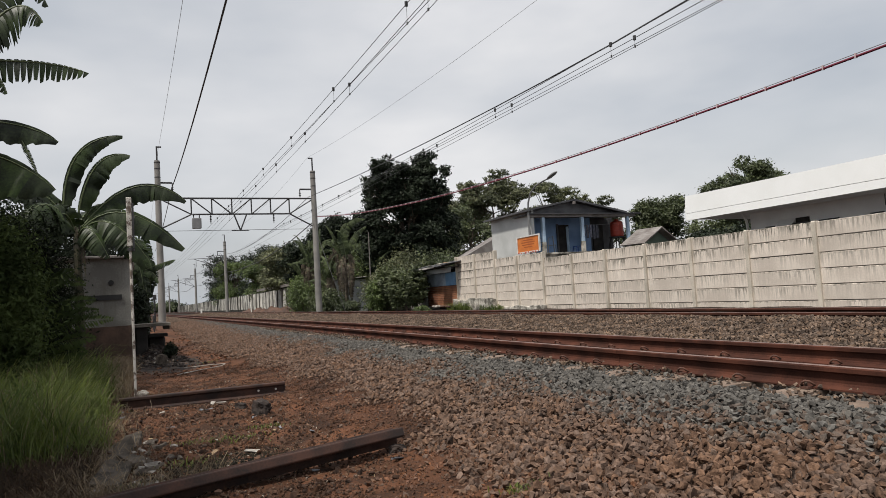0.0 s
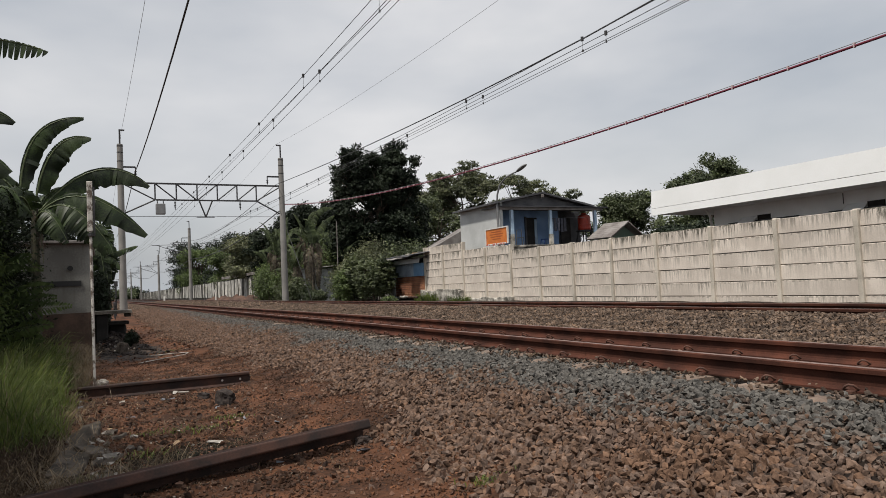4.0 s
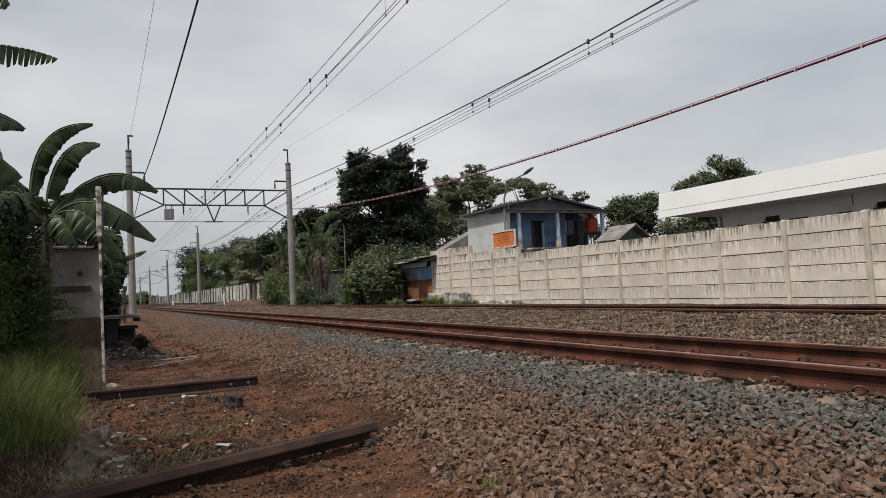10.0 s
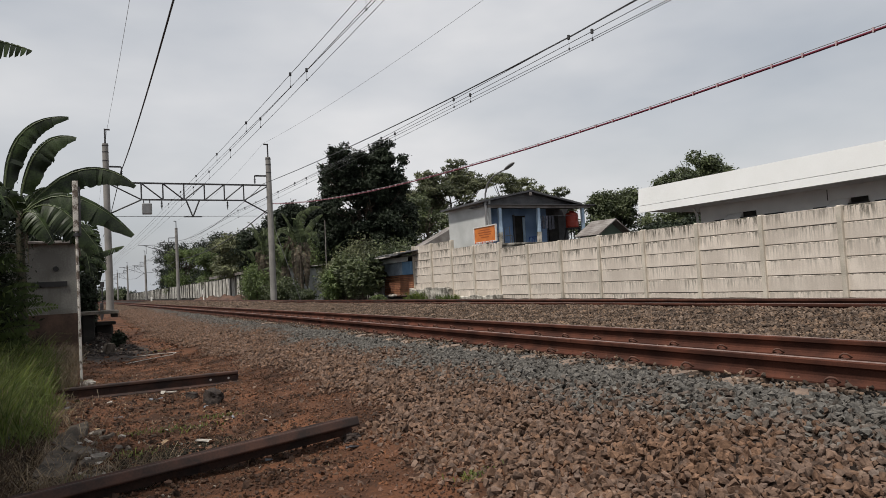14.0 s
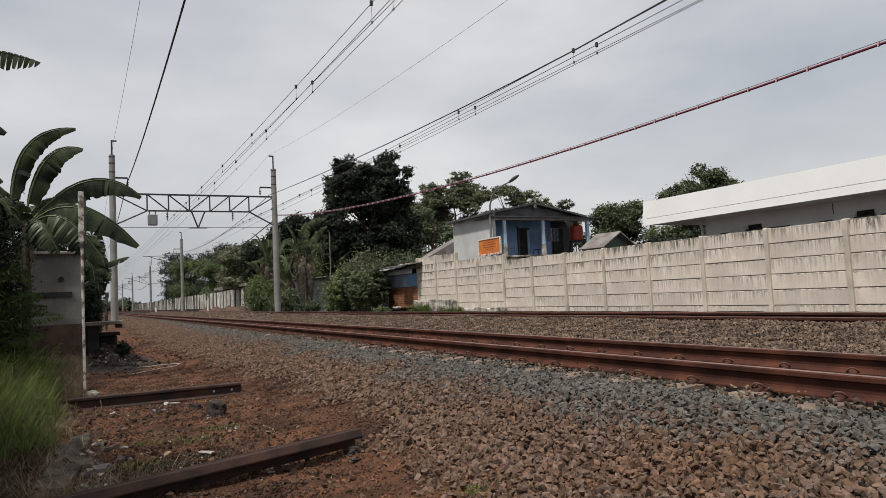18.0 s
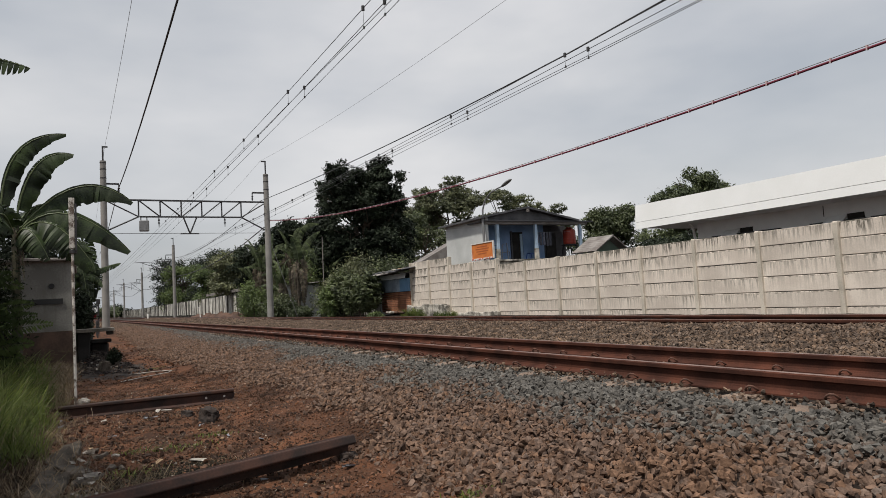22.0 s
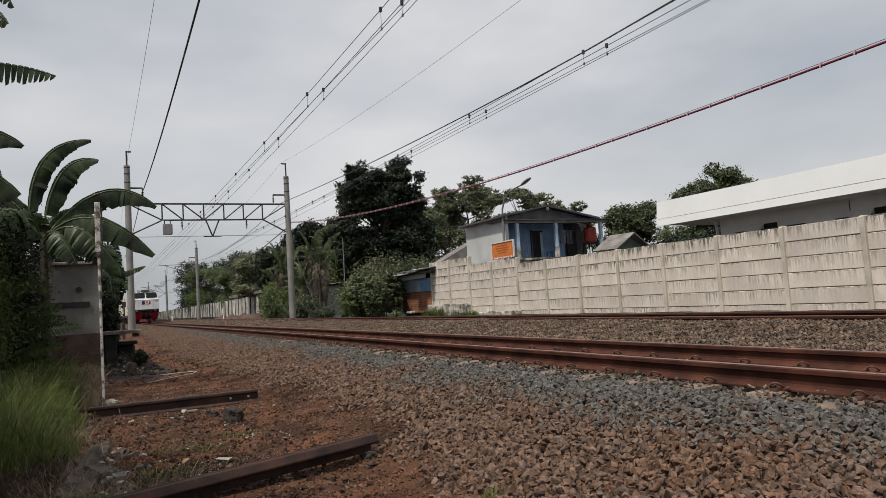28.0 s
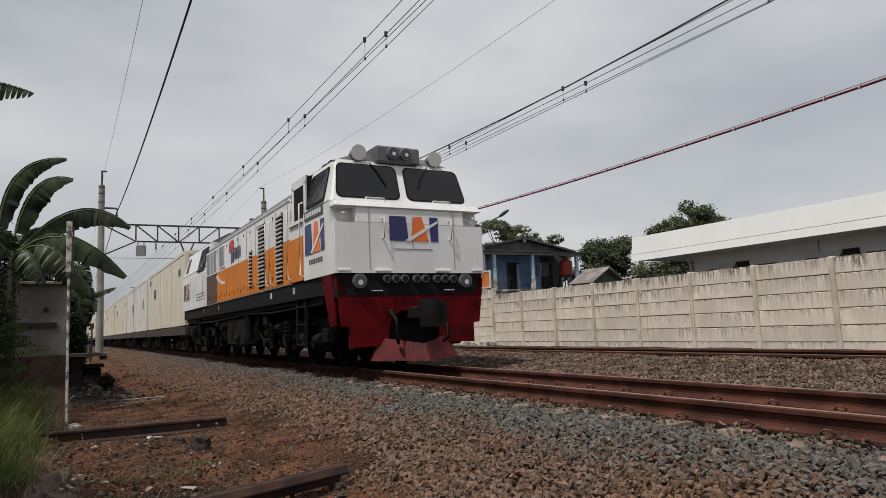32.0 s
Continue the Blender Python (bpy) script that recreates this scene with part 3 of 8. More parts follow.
def build_overhead():
    a, b_ = 1.33, 11.3
    p = thing("portal_gantry", "dark steel lattice portal beam spanning two tracks between concrete masts", "gantry", (0, 46, -0.11))
    b = B()
    lattice(b, 0, a, b_)
    part("beam", b, "steel", p)
    b = B()
    tube(b, (5.9, 0, 7.4), (6.3, 0, 6.28), 0.05, n=6)
    tube(b, (6.75, 0, 7.4), (6.3, 0, 6.28), 0.05, n=6)
    box(b, 5.75, 6.85, -0.03, 0.03, 6.25, 6.31)
    part("drop_bracket", b, "steel", p)
    b = B()
    box(b, 3.3, 3.86, -0.2, 0.2, 6.45, 7.12)
    part("junction_box", bevel(b, 0.03), "lamp_grey", p, "pale grey metal box hung from the beam")
    for x in (3.4, 3.75):
        part("hanger", tube(B(), (x, 0, 7.1), (x, 0, 7.4), 0.03, n=6), "steel", p)
    b = B()
    box(b, a, b_, -0.012, 0.012, 6.3, 6.325)
    part("span_wire", b, "wire", p)
    for x in (4.45, 8.5):
        b = B()
        for k in range(4):
            tube(b, (x, 0, 7.25 - 0.10 * k), (x, 0, 7.20 - 0.10 * k), 0.07, 0.05, n=8)
        tube(b, (x, 0, 7.35), (x, 0, 6.75), 0.025, n=6)
        part("insulator", b, "steel", p, "brown stacked disc insulator")
    build_mast(a, 46, 10.72, "grey round concrete mast carrying a feeder bracket and the portal beam", 1)
    build_mast(b_, 46, 10.25, "grey round concrete mast at the far end of the portal beam", -1)
    for y, x, tall in ((94, 10.73, 9.9), (144, 10.56, 9.2), (195, 9.93, 9.5), (243, 9.4, 9.3)):
        m = build_mast(x, y, tall, "distant grey concrete mast beside the railway", -1)
        for dz, reach in ((0.0, 2.4), (-0.9, 4.6)):
            b = B()
            za = tall - 1.95 + dz * 0.3
            tube(b, (0, 0, za + 0.1), (-reach, 0, za), 0.035, n=6)
            tube(b, (0, 0, tall - 3.7), (-reach * 0.86, 0, za), 0.035, n=6)
            tube(b, (-reach * 0.8, 0, za), (-reach * 0.8, 0, tall - 3.3), 0.025, n=6)
            part("cantilever_arm", b, "steel", m)
    sag = [(11.1, 46, 6.6), (11.12, 54, 6.02), (11.03, 63, 5.6), (11.0, 69, 5.42), (10.85, 82, 5.4), (10.73, 94, 5.75), (10.68, 108, 5.35), (10.65, 119, 5.2), (10.6, 132, 5.4), (10.56, 144, 5.9), (10.3, 168, 5.3), (9.93, 195, 5.9)]
    tagged(part("feeder_cable", pipe(B(), sag, 0.035, 6), "wire"), "black cable sagging between the far masts", "wire", "overhead wires")
    tagged(part("guy_wire", tube(B(), (11.1, 45.8, 6.6), (13.3, 46.4, 0.2), 0.02, n=6), "lamp_grey"), "pale stay rope from a mast to the ground", "rope")
    wire("feeder_cable", 2.15, 8.49, 26, 0.0012, 0.027, "wire", "thick black feeder cable hung from mast brackets", 2, False)
    wire("earth_wire", 1.42, 9.55, -10, 0.0006, 0.007, "thin_wire", "thin grey earth wire between mast tops", 2, False)
    wire("earth_wire", 11.0, 9.6, 8, 0.0011, 0.006, "thin_wire", "thin grey earth wire between mast tops", 2, False)
    wire("feeder_cable", 10.95, 7.14, 13, 0.0059, 0.020, "wire", "black feeder cable along the far masts", 4, False, power=1.54)
    for x0, slant, zm, zc, c, sl, first, gap in ((4.86, 0.0035, 6.66, 6.41, 0.00027, 34, 6.4, 5.3), (4.83, 0.019, 6.645, 6.41, 0.0002, 8, 5.7, 5.3),
                                                 (9.57, -0.0137, 6.15, 6.03, 0.00027, 34, 6.3, 4.98), (9.51, 0.001, 6.21, 6.03, 0.0003, 12, 5.65, 5.0)):
        wire("messenger_wire", x0, zm, sl, c, 0.0075, "wire", "dark overhead messenger wire", 5, slant=slant)
        wire("contact_wire", x0, zc, 12, 0.00005, 0.0065, "wire", "dark overhead contact wire", 5, slant=slant)
        b = B()
        s = first
        while s < 46:
            px, py, _ = line(s, x0 - NEAR_X + slant * s)
            z1, z0 = zm + c * (s - sl) ** 2, zc + 0.00005 * (s - 12) ** 2
            tube(b, (px, py, z0), (px, py, z1), 0.004, n=4)
            tube(b, (px, py, z1 - 0.04), (px, py, z1 + 0.05), 0.034, n=6)
            tube(b, (px, py, z0 - 0.02), (px, py, z0 + 0.03), 0.02, n=5)
            s += gap
        tagged(part("dropper_wire", b, "wire"), "short dropper wires with clamps between messenger and contact wire", "wire", "overhead wires", "stuff")
    build_marked_cable()


def build_marked_cable():
    """A maroon cable with pale spacers wound along it."""
    c = thing("marked_cable", "maroon sheathed cable with pale ties hung along the far masts", "cable")
    pts, ties = [], B()
    for i in range(28):
        s = -8 + 2 * i
        pts.append((11.5, s, 4.84 + 0.0018 * (s - 11) ** 2))
    part("sheath", pipe(B(), pts, 0.023, 6), "maroon", c)
    part("carrier_wire", pipe(B(), [(x, y, z + 0.05) for x, y, z in pts], 0.008, 5), "thin_wire", c)
    s = 0.0
    while s < 46:
        z = 4.84 + 0.0018 * (s - 11) ** 2
        box(ties, 11.474, 11.526, s - 0.012, s + 0.012, z - 0.025, z + 0.058)
        s += 0.62
    tagged(part("tie", ties, "pale_tie", c), kind="stuff")


M["plinth_stone"] = material("plinth_stone", (0.60, 0.56, 0.49), (0.10, 0.092, 0.076), rough=0.95, scale=2.6, fine=30, bump=0.5)
M["lamp_grey"] = material("lamp_grey", (0.26, 0.26, 0.26), (0.18, 0.18, 0.18), rough=0.5, metal=0.4, scale=2, bump=0.05)
M["mortar"] = material("mortar", (0.10, 0.095, 0.085), (0.05, 0.048, 0.043), rough=0.95)
M["maroon"] = plain("maroon", (0.16, 0.02, 0.04), 0.5)
M["pale_tie"] = plain("pale_tie", (0.52, 0.40, 0.40), 0.7)


build_ground()
build_track("railway_track_near", 0.0, HEAD, "near railway track with rust-brown rails on sleepers in ballast", 170, 80)
build_track("railway_track_far", far_off, FAR_HEAD, "far railway track with rust-brown rails in ballast", 120, 0)
build_wall()
build_overhead()
M["pebble"] = material("pebble", (0.165, 0.074, 0.038), (0.042, 0.021, 0.012), rough=0.95, scale=1.7, island=0.35, bump=0.2, spec=0.2)
M["rubble"] = material("rubble", (0.042, 0.028, 0.022), (0.012, 0.009, 0.008), rough=0.9, scale=9, fine=70, bump=0.7, island=0.3)
M["rubble_grey"] = material("rubble_grey", (0.145, 0.118, 0.094), (0.05, 0.04, 0.032), rough=0.95, scale=11, fine=60, bump=0.6)
M["slab_grey"] = material("slab_grey", (0.086, 0.068, 0.050), (0.024, 0.019, 0.014), rough=0.95, scale=7, fine=50, bump=0.7)
M["pale_hole"] = plain("pale_hole", (0.55, 0.5, 0.46), 0.8)
M["litter_white"] = material("litter_white", (0.42, 0.39, 0.35), (0.2, 0.18, 0.155), rough=0.8, scale=15, fine=90, bump=0.3)
M["litter_blue"] = plain("litter_blue", (0.17, 0.18, 0.20), 0.6)
M["litter_red"] = plain("litter_red", (0.42, 0.09, 0.07), 0.6)
M["dry_wood"] = plain("dry_wood", (0.32, 0.22, 0.13), 0.9)
M["leaf_dark"] = material("leaf_dark", (0.0306, 0.0442, 0.0221), (0.0119, 0.01955, 0.0102), rough=0.6, scale=0.6, fine=5, bump=0, island=0.45, transmit=0.15, spec=0.25)
# thicket leaves, darkened in colour to stand in for the shade within
M["leaf_thicket_shaded"] = material("leaf_thicket_shaded", (0.01785, 0.0289, 0.00935), (0.00595, 0.0102, 0.00425), rough=0.7, scale=1.2, fine=8, bump=0, island=0.5, transmit=0.2, spec=0.15)
M["banana_far"] = material("banana_far", (0.092, 0.118, 0.046), (0.024, 0.036, 0.014), rough=0.7, scale=0.8, fine=10, bump=0.1, island=0.4, transmit=0.2, spec=0.2)
M["leaf_mid"] = material("leaf_mid", (0.1161, 0.1419, 0.05332), (0.04472, 0.06192, 0.02322), rough=0.55, scale=0.5, fine=4, bump=0, island=0.4, transmit=0.25)
M["leaf_olive"] = material("leaf_olive", (0.1849, 0.1978, 0.0903), (0.0817, 0.09632, 0.04472), rough=0.6, scale=0.45, fine=4, bump=0, island=0.4, transmit=0.25)
M["leaf_frond"] = material("leaf_frond", (0.082, 0.112, 0.036), (0.030, 0.046, 0.015), rough=0.7, scale=2, fine=10, bump=0, transmit=0.25, spec=0.15)
M["leaf_bright"] = material("leaf_bright", (0.135, 0.189, 0.045), (0.0675, 0.099, 0.027), rough=0.6, scale=0.5, fine=4, bump=0, island=0.4, transmit=0.3)
M["bark"] = material("bark", (0.12, 0.09, 0.065), (0.05, 0.038, 0.03), rough=0.95, scale=3, fine=30, bump=0.6)
M["banana_leaf"] = material("banana_leaf", (0.040, 0.066, 0.016), (0.008, 0.014, 0.005), rough=0.45, scale=2.5, fine=40, bump=0.3, bump_dist=0.008, island=0.35, transmit=0.20, spec=0.3)
M["banana_rib"] = material("banana_rib", (0.12, 0.145, 0.065), (0.06, 0.08, 0.035), rough=0.5, scale=6, bump=0.1)
M["banana_stem"] = material("banana_stem", (0.055, 0.050, 0.026), (0.018, 0.016, 0.010), rough=0.8, scale=5, fine=40, bump=0.4)
M["banana_dry"] = material("banana_dry", (0.15, 0.115, 0.075), (0.05, 0.038, 0.026), rough=0.9, scale=5, fine=50, bump=0.4, island=0.3, transmit=0.15)
M["grass"] = material("grass", (0.19, 0.225, 0.048), (0.05, 0.085, 0.015), rough=0.75, scale=1.4, fine=8, bump=0, island=0.4, transmit=0.35, spec=0.15)
M["dry_grass"] = material("dry_grass", (0.27, 0.195, 0.11), (0.13, 0.09, 0.05), rough=0.8, scale=2, fine=8, bump=0, island=0.3, transmit=0.2)
M["blue_paint"] = material("blue_paint", (0.225, 0.345, 0.56), (0.145, 0.24, 0.41), rough=0.8, scale=1.2, fine=25, bump=0.1)
M["pale_blue"] = material("pale_blue", (0.42, 0.55, 0.68), (0.3, 0.4, 0.52), rough=0.8, scale=2, fine=25, bump=0.1)
M["roof_tin"] = material("roof_tin", (0.27, 0.25, 0.235), (0.14, 0.12, 0.11), rough=0.7, metal=0.2, scale=1.5, fine=20, bump=0.2)
M["roof_dark"] = material("roof_dark", (0.085, 0.085, 0.09), (0.045, 0.045, 0.05), rough=0.8, scale=1.5, fine=20, bump=0.2)
M["pale_wall"] = material("pale_wall", (0.55, 0.56, 0.55), (0.43, 0.44, 0.43), rough=0.9, scale=0.8, fine=20, bump=0.08)
M["shed_wall"] = material("shed_wall", (0.27, 0.265, 0.24), (0.15, 0.145, 0.13), rough=0.95, scale=1.6, fine=30, bump=0.3, streak=(0.14, 0.135, 0.115))
M["shed_base"] = material("shed_base", (0.105, 0.064, 0.046), (0.038, 0.026, 0.020), rough=0.95, scale=2, fine=30, bump=0.4)
M["orange_sign"] = material("orange_sign", (0.62, 0.19, 0.035), (0.48, 0.13, 0.025), rough=0.7, scale=2.5, fine=30, bump=0.05)
M["sign_text"] = plain("sign_text", (0.34, 0.085, 0.02), 0.8)
M["white_paint"] = material("white_paint", (0.72, 0.71, 0.68), (0.55, 0.52, 0.47), rough=0.7, scale=4, fine=40, bump=0.1)
M["tank_red"] = material("tank_red", (0.42, 0.055, 0.025), (0.3, 0.035, 0.02), rough=0.5, scale=2, fine=20, bump=0.05)
M["green_wall"] = material("green_wall", (0.20, 0.27, 0.21), (0.13, 0.18, 0.14), rough=0.9, scale=1.2, bump=0.1)
M["pale_board"] = material("pale_board", (0.30, 0.36, 0.42), (0.17, 0.20, 0.24), rough=0.85, scale=1.2, fine=14, bump=0.2)
M["rust_sheet"] = material("rust_sheet", (0.34, 0.15, 0.075), (0.2, 0.08, 0.045), rough=0.85, scale=1.4, fine=25, bump=0.3)
M["shop_blue"] = material("shop_blue", (0.14, 0.27, 0.42), (0.09, 0.18, 0.3), rough=0.7, scale=1.4, fine=20, bump=0.1)
M["fence_old"] = material("fence_old", (0.56, 0.54, 0.49), (0.24, 0.23, 0.20), rough=0.95, scale=1.6, fine=12, bump=0.3, rand=0.22)
M["glass_dark"] = plain("glass_dark", (0.02, 0.022, 0.024), 0.12)
M["cloth"] = material("cloth", (0.12, 0.12, 0.15), (0.04, 0.045, 0.06), rough=0.9, scale=8, bump=0.2, rand=0.5)
M["plastic_blue"] = plain("plastic_blue", (0.02, 0.07, 0.28), 0.4)


# ---- hall behind the wall ----
def build_hall():
    h = thing("warehouse", "long grey plastered hall with a deep white metal fascia roof", "building")
    part("wall", box(B(), 27.0, 45, -12, 23.4, 0, 4.5), "grey_plaster", h)
    part("soffit", box(B(), 25.05, 46, -14, 25.5, 4.1, 4.2), "grey_plaster", h)
    part("fascia_trim", prism(B(), [(25.0, 4.06), (25.08, 4.06), (25.08, 4.40), (25.032, 4.40)], -14, 25.55), "white_metal", h, "white lower fascia strip")
    part("fascia", prism(B(), [(25.04, 4.42), (25.2, 4.42), (25.3, 5.29), (25.12, 5.29)], -14, 25.58), "white_metal", h, "deep white sheet-metal fascia")
    part("roof", prism(B(), [(25.2, 5.1), (46, 5.1), (46, 5.2), (25.2, 5.2)], -14, 25.5), "white_metal", h)
    b = B()
    pipe(b, [(26.6, 23.6, 4.15), (26.75, 23.6, 4.05), (26.9, 23.55, 3.8), (26.92, 23.5, 3.2), (26.92, 23.5, 0.2)], 0.07, 8)
    part("downpipe", b, "grey_plaster", h)
    for y0, y1, ajar in ((20.26, 22.48, True), (18.93, 19.91, False), (15.28, 17.48, True), (13.95, 14.98, False), (10.30, 12.50, True), (8.97, 9.97, False)):
        w = part("window", box(B(), 26.97, 27.02, y0, y1, 2.0, 3.33), "glass_dark", h, "dark window under the eaves")
        part("window_head", box(B(), 26.93, 27.01, y0 - 0.05, y1 + 0.05, 3.33, 3.33 + 0.04), "roof_dark", w)
        if ajar:
            d = y1 - y0
            part("awning", prism(B(), [(26.45, 3.33 - 0.22), (26.97, 3.33 + 0.22), (26.97, 3.33 + 0.25), (26.45, 3.33 - 0.18)], y0 + 0.30 * d, y0 + 0.68 * d), "grey_plaster", w, "grey tilted awning sheet")
            part("open_pane", box(B(), 26.955, 26.985, y0, y0 + 0.30 * d, 3.33, 3.33 + 0.26), "sooty", w, "dark open window pane")
    for y in (16.9, 9.0):
        part("crack", box(B(), 26.985, 27.003, y, y + 0.03, 3.6, 4.05), "roof_dark", h)
    return h


# ---- blue house ----
def stool_plastic(x, y, z):
    c = thing("plastic_stool", "low blue plastic stool on the raised porch", "stool", (x, y, z))
    part("seat", bevel(box(B(), -0.17, 0.17, -0.17, 0.17, 0.31, 0.35), 0.012), "plastic_blue", c)
    for sx in (-1, 1):
        for sy in (-1, 1):
            part("leg", tube(B(), (sx * 0.19, sy * 0.19, 0), (sx * 0.14, sy * 0.14, 0.33), 0.026, n=6), "plastic_blue", c)


def build_house():
    h = thing("house", "blue house with grey side wall, porch posts and dark roof", "house")
    fz = 2.88
    part("base_wall", box(B(), 18.8, 25.6, 30.0, 37, 0, fz), "plinth_stone", h)
    part("floor_slab", bevel(box(B(), 18.8, 25.7, 29.9, 37, fz, fz + 0.1), 0.01), "plinth_stone", h)
    part("side_wall", box(B(), 18.8, 18.95, 30.0, 34.4, fz + 0.1, 5.3), "pale_wall", h, "grey plastered side wall")
    part("front_wall", box(B(), 18.95, 23.7, 31.6, 31.75, fz + 0.1, 5.1), "blue_paint", h, "blue painted front wall")
    part("side_room_wall", box(B(), 23.55, 23.7, 31.75, 36, fz + 0.1, 5.1), "blue_paint", h)
    part("back_wall", box(B(), 18.95, 23.7, 34.25, 34.4, fz + 0.1, 5.3), "pale_wall", h)
    b = B()
    prism(b, [(18.6, 5.02), (24.6, 5.0), (24.3, 5.12), (21.4, 5.70), (18.6, 5.17)], 30.1, 30.2)
    part("gable", b, "gable_board", h, "dark boarded gable")
    for pts in ([(18.45, 5.16), (21.4, 5.72), (21.4, 5.82), (18.45, 5.26)], [(21.4, 5.72), (24.9, 5.02), (24.9, 5.12), (21.4, 5.82)]):
        part("roof", prism(B(), pts, 29.75, 34.7), "roof_dark", h, "dark corrugated roof slope")
    part("porch_beam", box(B(), 18.7, 25.6, 29.95, 30.1, 4.86, 5.0), "roof_tin", h)
    part("porch_roof", box(B(), 18.6, 25.9, 29.8, 31.6, 5.0, 5.05), "roof_dark", h)
    for x in (19.53, 22.03, 25.12):
        p = part("porch_post", bevel(box(B(), x - 0.085, x + 0.085, 29.98, 30.15, 3.55, 4.86), 0.01), "pale_blue", h)
        part("post_foot", box(B(), x - 0.092, x + 0.092, 29.97, 30.16, fz + 0.1, 3.55), "plinth_stone" if x < 25 else "roof_dark", p)
    d = part("door", box(B(), 21.42, 22.18, 31.54, 31.6, fz + 0.1, 4.6), "sooty", h, "dark open doorway")
    part("door_frame", box(B(), 21.36, 21.45, 31.5, 31.6, fz + 0.1, 4.65), "roof_dark", d)
    part("curtain", box(B(), 21.98, 22.14, 31.5, 31.54, fz + 0.2, 4.5), "pale_blue", d)
    part("door", box(B(), 19.2, 19.9, 31.54, 31.6, fz + 0.1, 4.6), "sooty", h, "dark doorway")
    part("door", box(B(), 23.92, 24.62, 31.66, 31.74, fz + 0.1, 4.6), "sooty", h, "dark brown door")
    part("beam_end", bevel(box(B(), 21.30, 21.46, 29.70, 29.80, 5.50, 5.68), 0.02), "roof_tin", h)
    part("end_wall", box(B(), 23.7, 25.4, 31.75, 31.85, fz + 0.1, 5.0), "roof_dark", h)
    b = B()
    for k in range(3):
        tube(b, (18.95, 30.02, fz + 0.45 + 0.2 * k), (19.4, 30.02, fz + 0.45 + 0.2 * k), 0.012, n=5)
    part("porch_rail", b, "steel", h)
    stool_plastic(22.0, 30.6, fz + 0.1)
    b = B()
    pipe(b, [(19.9, 30.3, fz + 0.1), (19.95, 30.3, fz + 0.9), (20.25, 30.3, fz + 1.0), (20.3, 30.3, fz + 0.1)], 0.025, 6)
    pipe(b, [(19.9, 30.3, fz + 0.5), (20.6, 30.6, fz + 0.55), (20.62, 30.6, fz + 0.1)], 0.025, 6)
    tagged(part("clothes_rack", b, "lamp_grey"), "bent grey metal clothes rack on the porch", "rack")
    line_ = thing("clothes_line", "washing line with dark clothes hung across the porch", "clothes line")
    part("cord", tube(B(), (22.1, 30.4, 4.45), (25.1, 30.4, 4.5), 0.008, n=4), "thin_wire", line_)
    for i in range(5):
        x = 22.3 + 0.22 * i
        b = B()
        box(b, x, x + 0.17, 30.38, 30.42, 4.45 - rnd.uniform(0.5, 0.85), 4.46)
        part("garment", bevel(b, 0.01), "cloth", line_)
    t = thing("water_tank", "round red water tank on a black steel stand", "water tank", (24.86, 30.7, fz + 0.1))
    prof = ((0.66, 0.34), (0.72, 0.36), (0.95, 0.36), (0.955, 0.375), (0.98, 0.375), (0.985, 0.36), (1.24, 0.36), (1.245, 0.375), (1.27, 0.375), (1.275, 0.36), (1.46, 0.35), (1.56, 0.18), (1.565, 0.15), (1.62, 0.13))
    b = B()
    rings = [[b.verts.new((r_ * math.cos(q), r_ * math.sin(q), z_)) for q in (2 * math.pi * k / 20 for k in range(20))] for z_, r_ in prof]
    for lo, hi in zip(rings, rings[1:]):
        for k in range(20):
            b.faces.new((lo[k], lo[(k + 1) % 20], hi[(k + 1) % 20], hi[k]))
    b.faces.new(rings[0][::-1])
    b.faces.new(rings[-1])
    part("tank", b, "tank_red", t, at=(0, 0, 0.17))
    for k in range(6):
        a = k * math.pi / 3
        part("leg", tube(B(), (0.56 * math.cos(a), 0.56 * math.sin(a), 0), (0.40 * math.cos(a), 0.40 * math.sin(a), 0.78), 0.03, n=6), "dark", t)
        a2 = a + math.pi / 3
        part("brace", tube(B(), (0.54 * math.cos(a), 0.54 * math.sin(a), 0.08), (0.43 * math.cos(a2), 0.43 * math.sin(a2), 0.66), 0.014, n=5), "dark", t)
    part("deck", tube(B(), (0, 0, 0.75), (0, 0, 0.80), 0.48, n=16), "dark", t)
    g = thing("small_house", "small green-walled house with a grey tile gable roof", "house")
    part("wall", prism(B(), [(23.95, 0), (25.75, 0), (25.75, 3.06), (24.80, 3.74), (23.95, 3.10)], 27.4, 28.2), "green_wall", g, "dull green gable wall")
    for e0, e1 in (((23.55, 3.08), (24.80, 3.90)), ((24.80, 3.90), (26.02, 3.02))):
        bb = B()
        n = 14
        for k in range(n + 1):
            a, c = k / n, 0.018 * (k % 2)
            for (ex, ez), (fx, fz_) in (((e0[0], e0[1]), (e1[0], e1[1])),):
                px, pz = ex + (fx - ex) * a, ez + (fz_ - ez) * a + c
                for q in (0, 1):
                    bb.verts.new((px - 0.30 * q, 26.95 + 1.6 * q, pz))
        bb.verts.ensure_lookup_table()
        for k in range(n):
            bb.faces.new([bb.verts[2 * k], bb.verts[2 * k + 2], bb.verts[2 * k + 3], bb.verts[2 * k + 1]])
        ob = part("roof", bb, "roof_tin", g, "weathered grey sheet roof slope")
        ob.modifiers.new("solid", "SOLIDIFY").thickness = 0.06
    s2 = thing("small_house", "low house roof of grey sheet behind the wall", "house")
    bb = B()
    q = [bb.verts.new(v) for v in ((18.2, 37.1, 3.3), (23.4, 37.1, 3.3), (23.4, 38.3, 3.3), (18.2, 38.3, 3.3), (20.8, 37.1, 4.6), (20.8, 38.3, 4.6))]
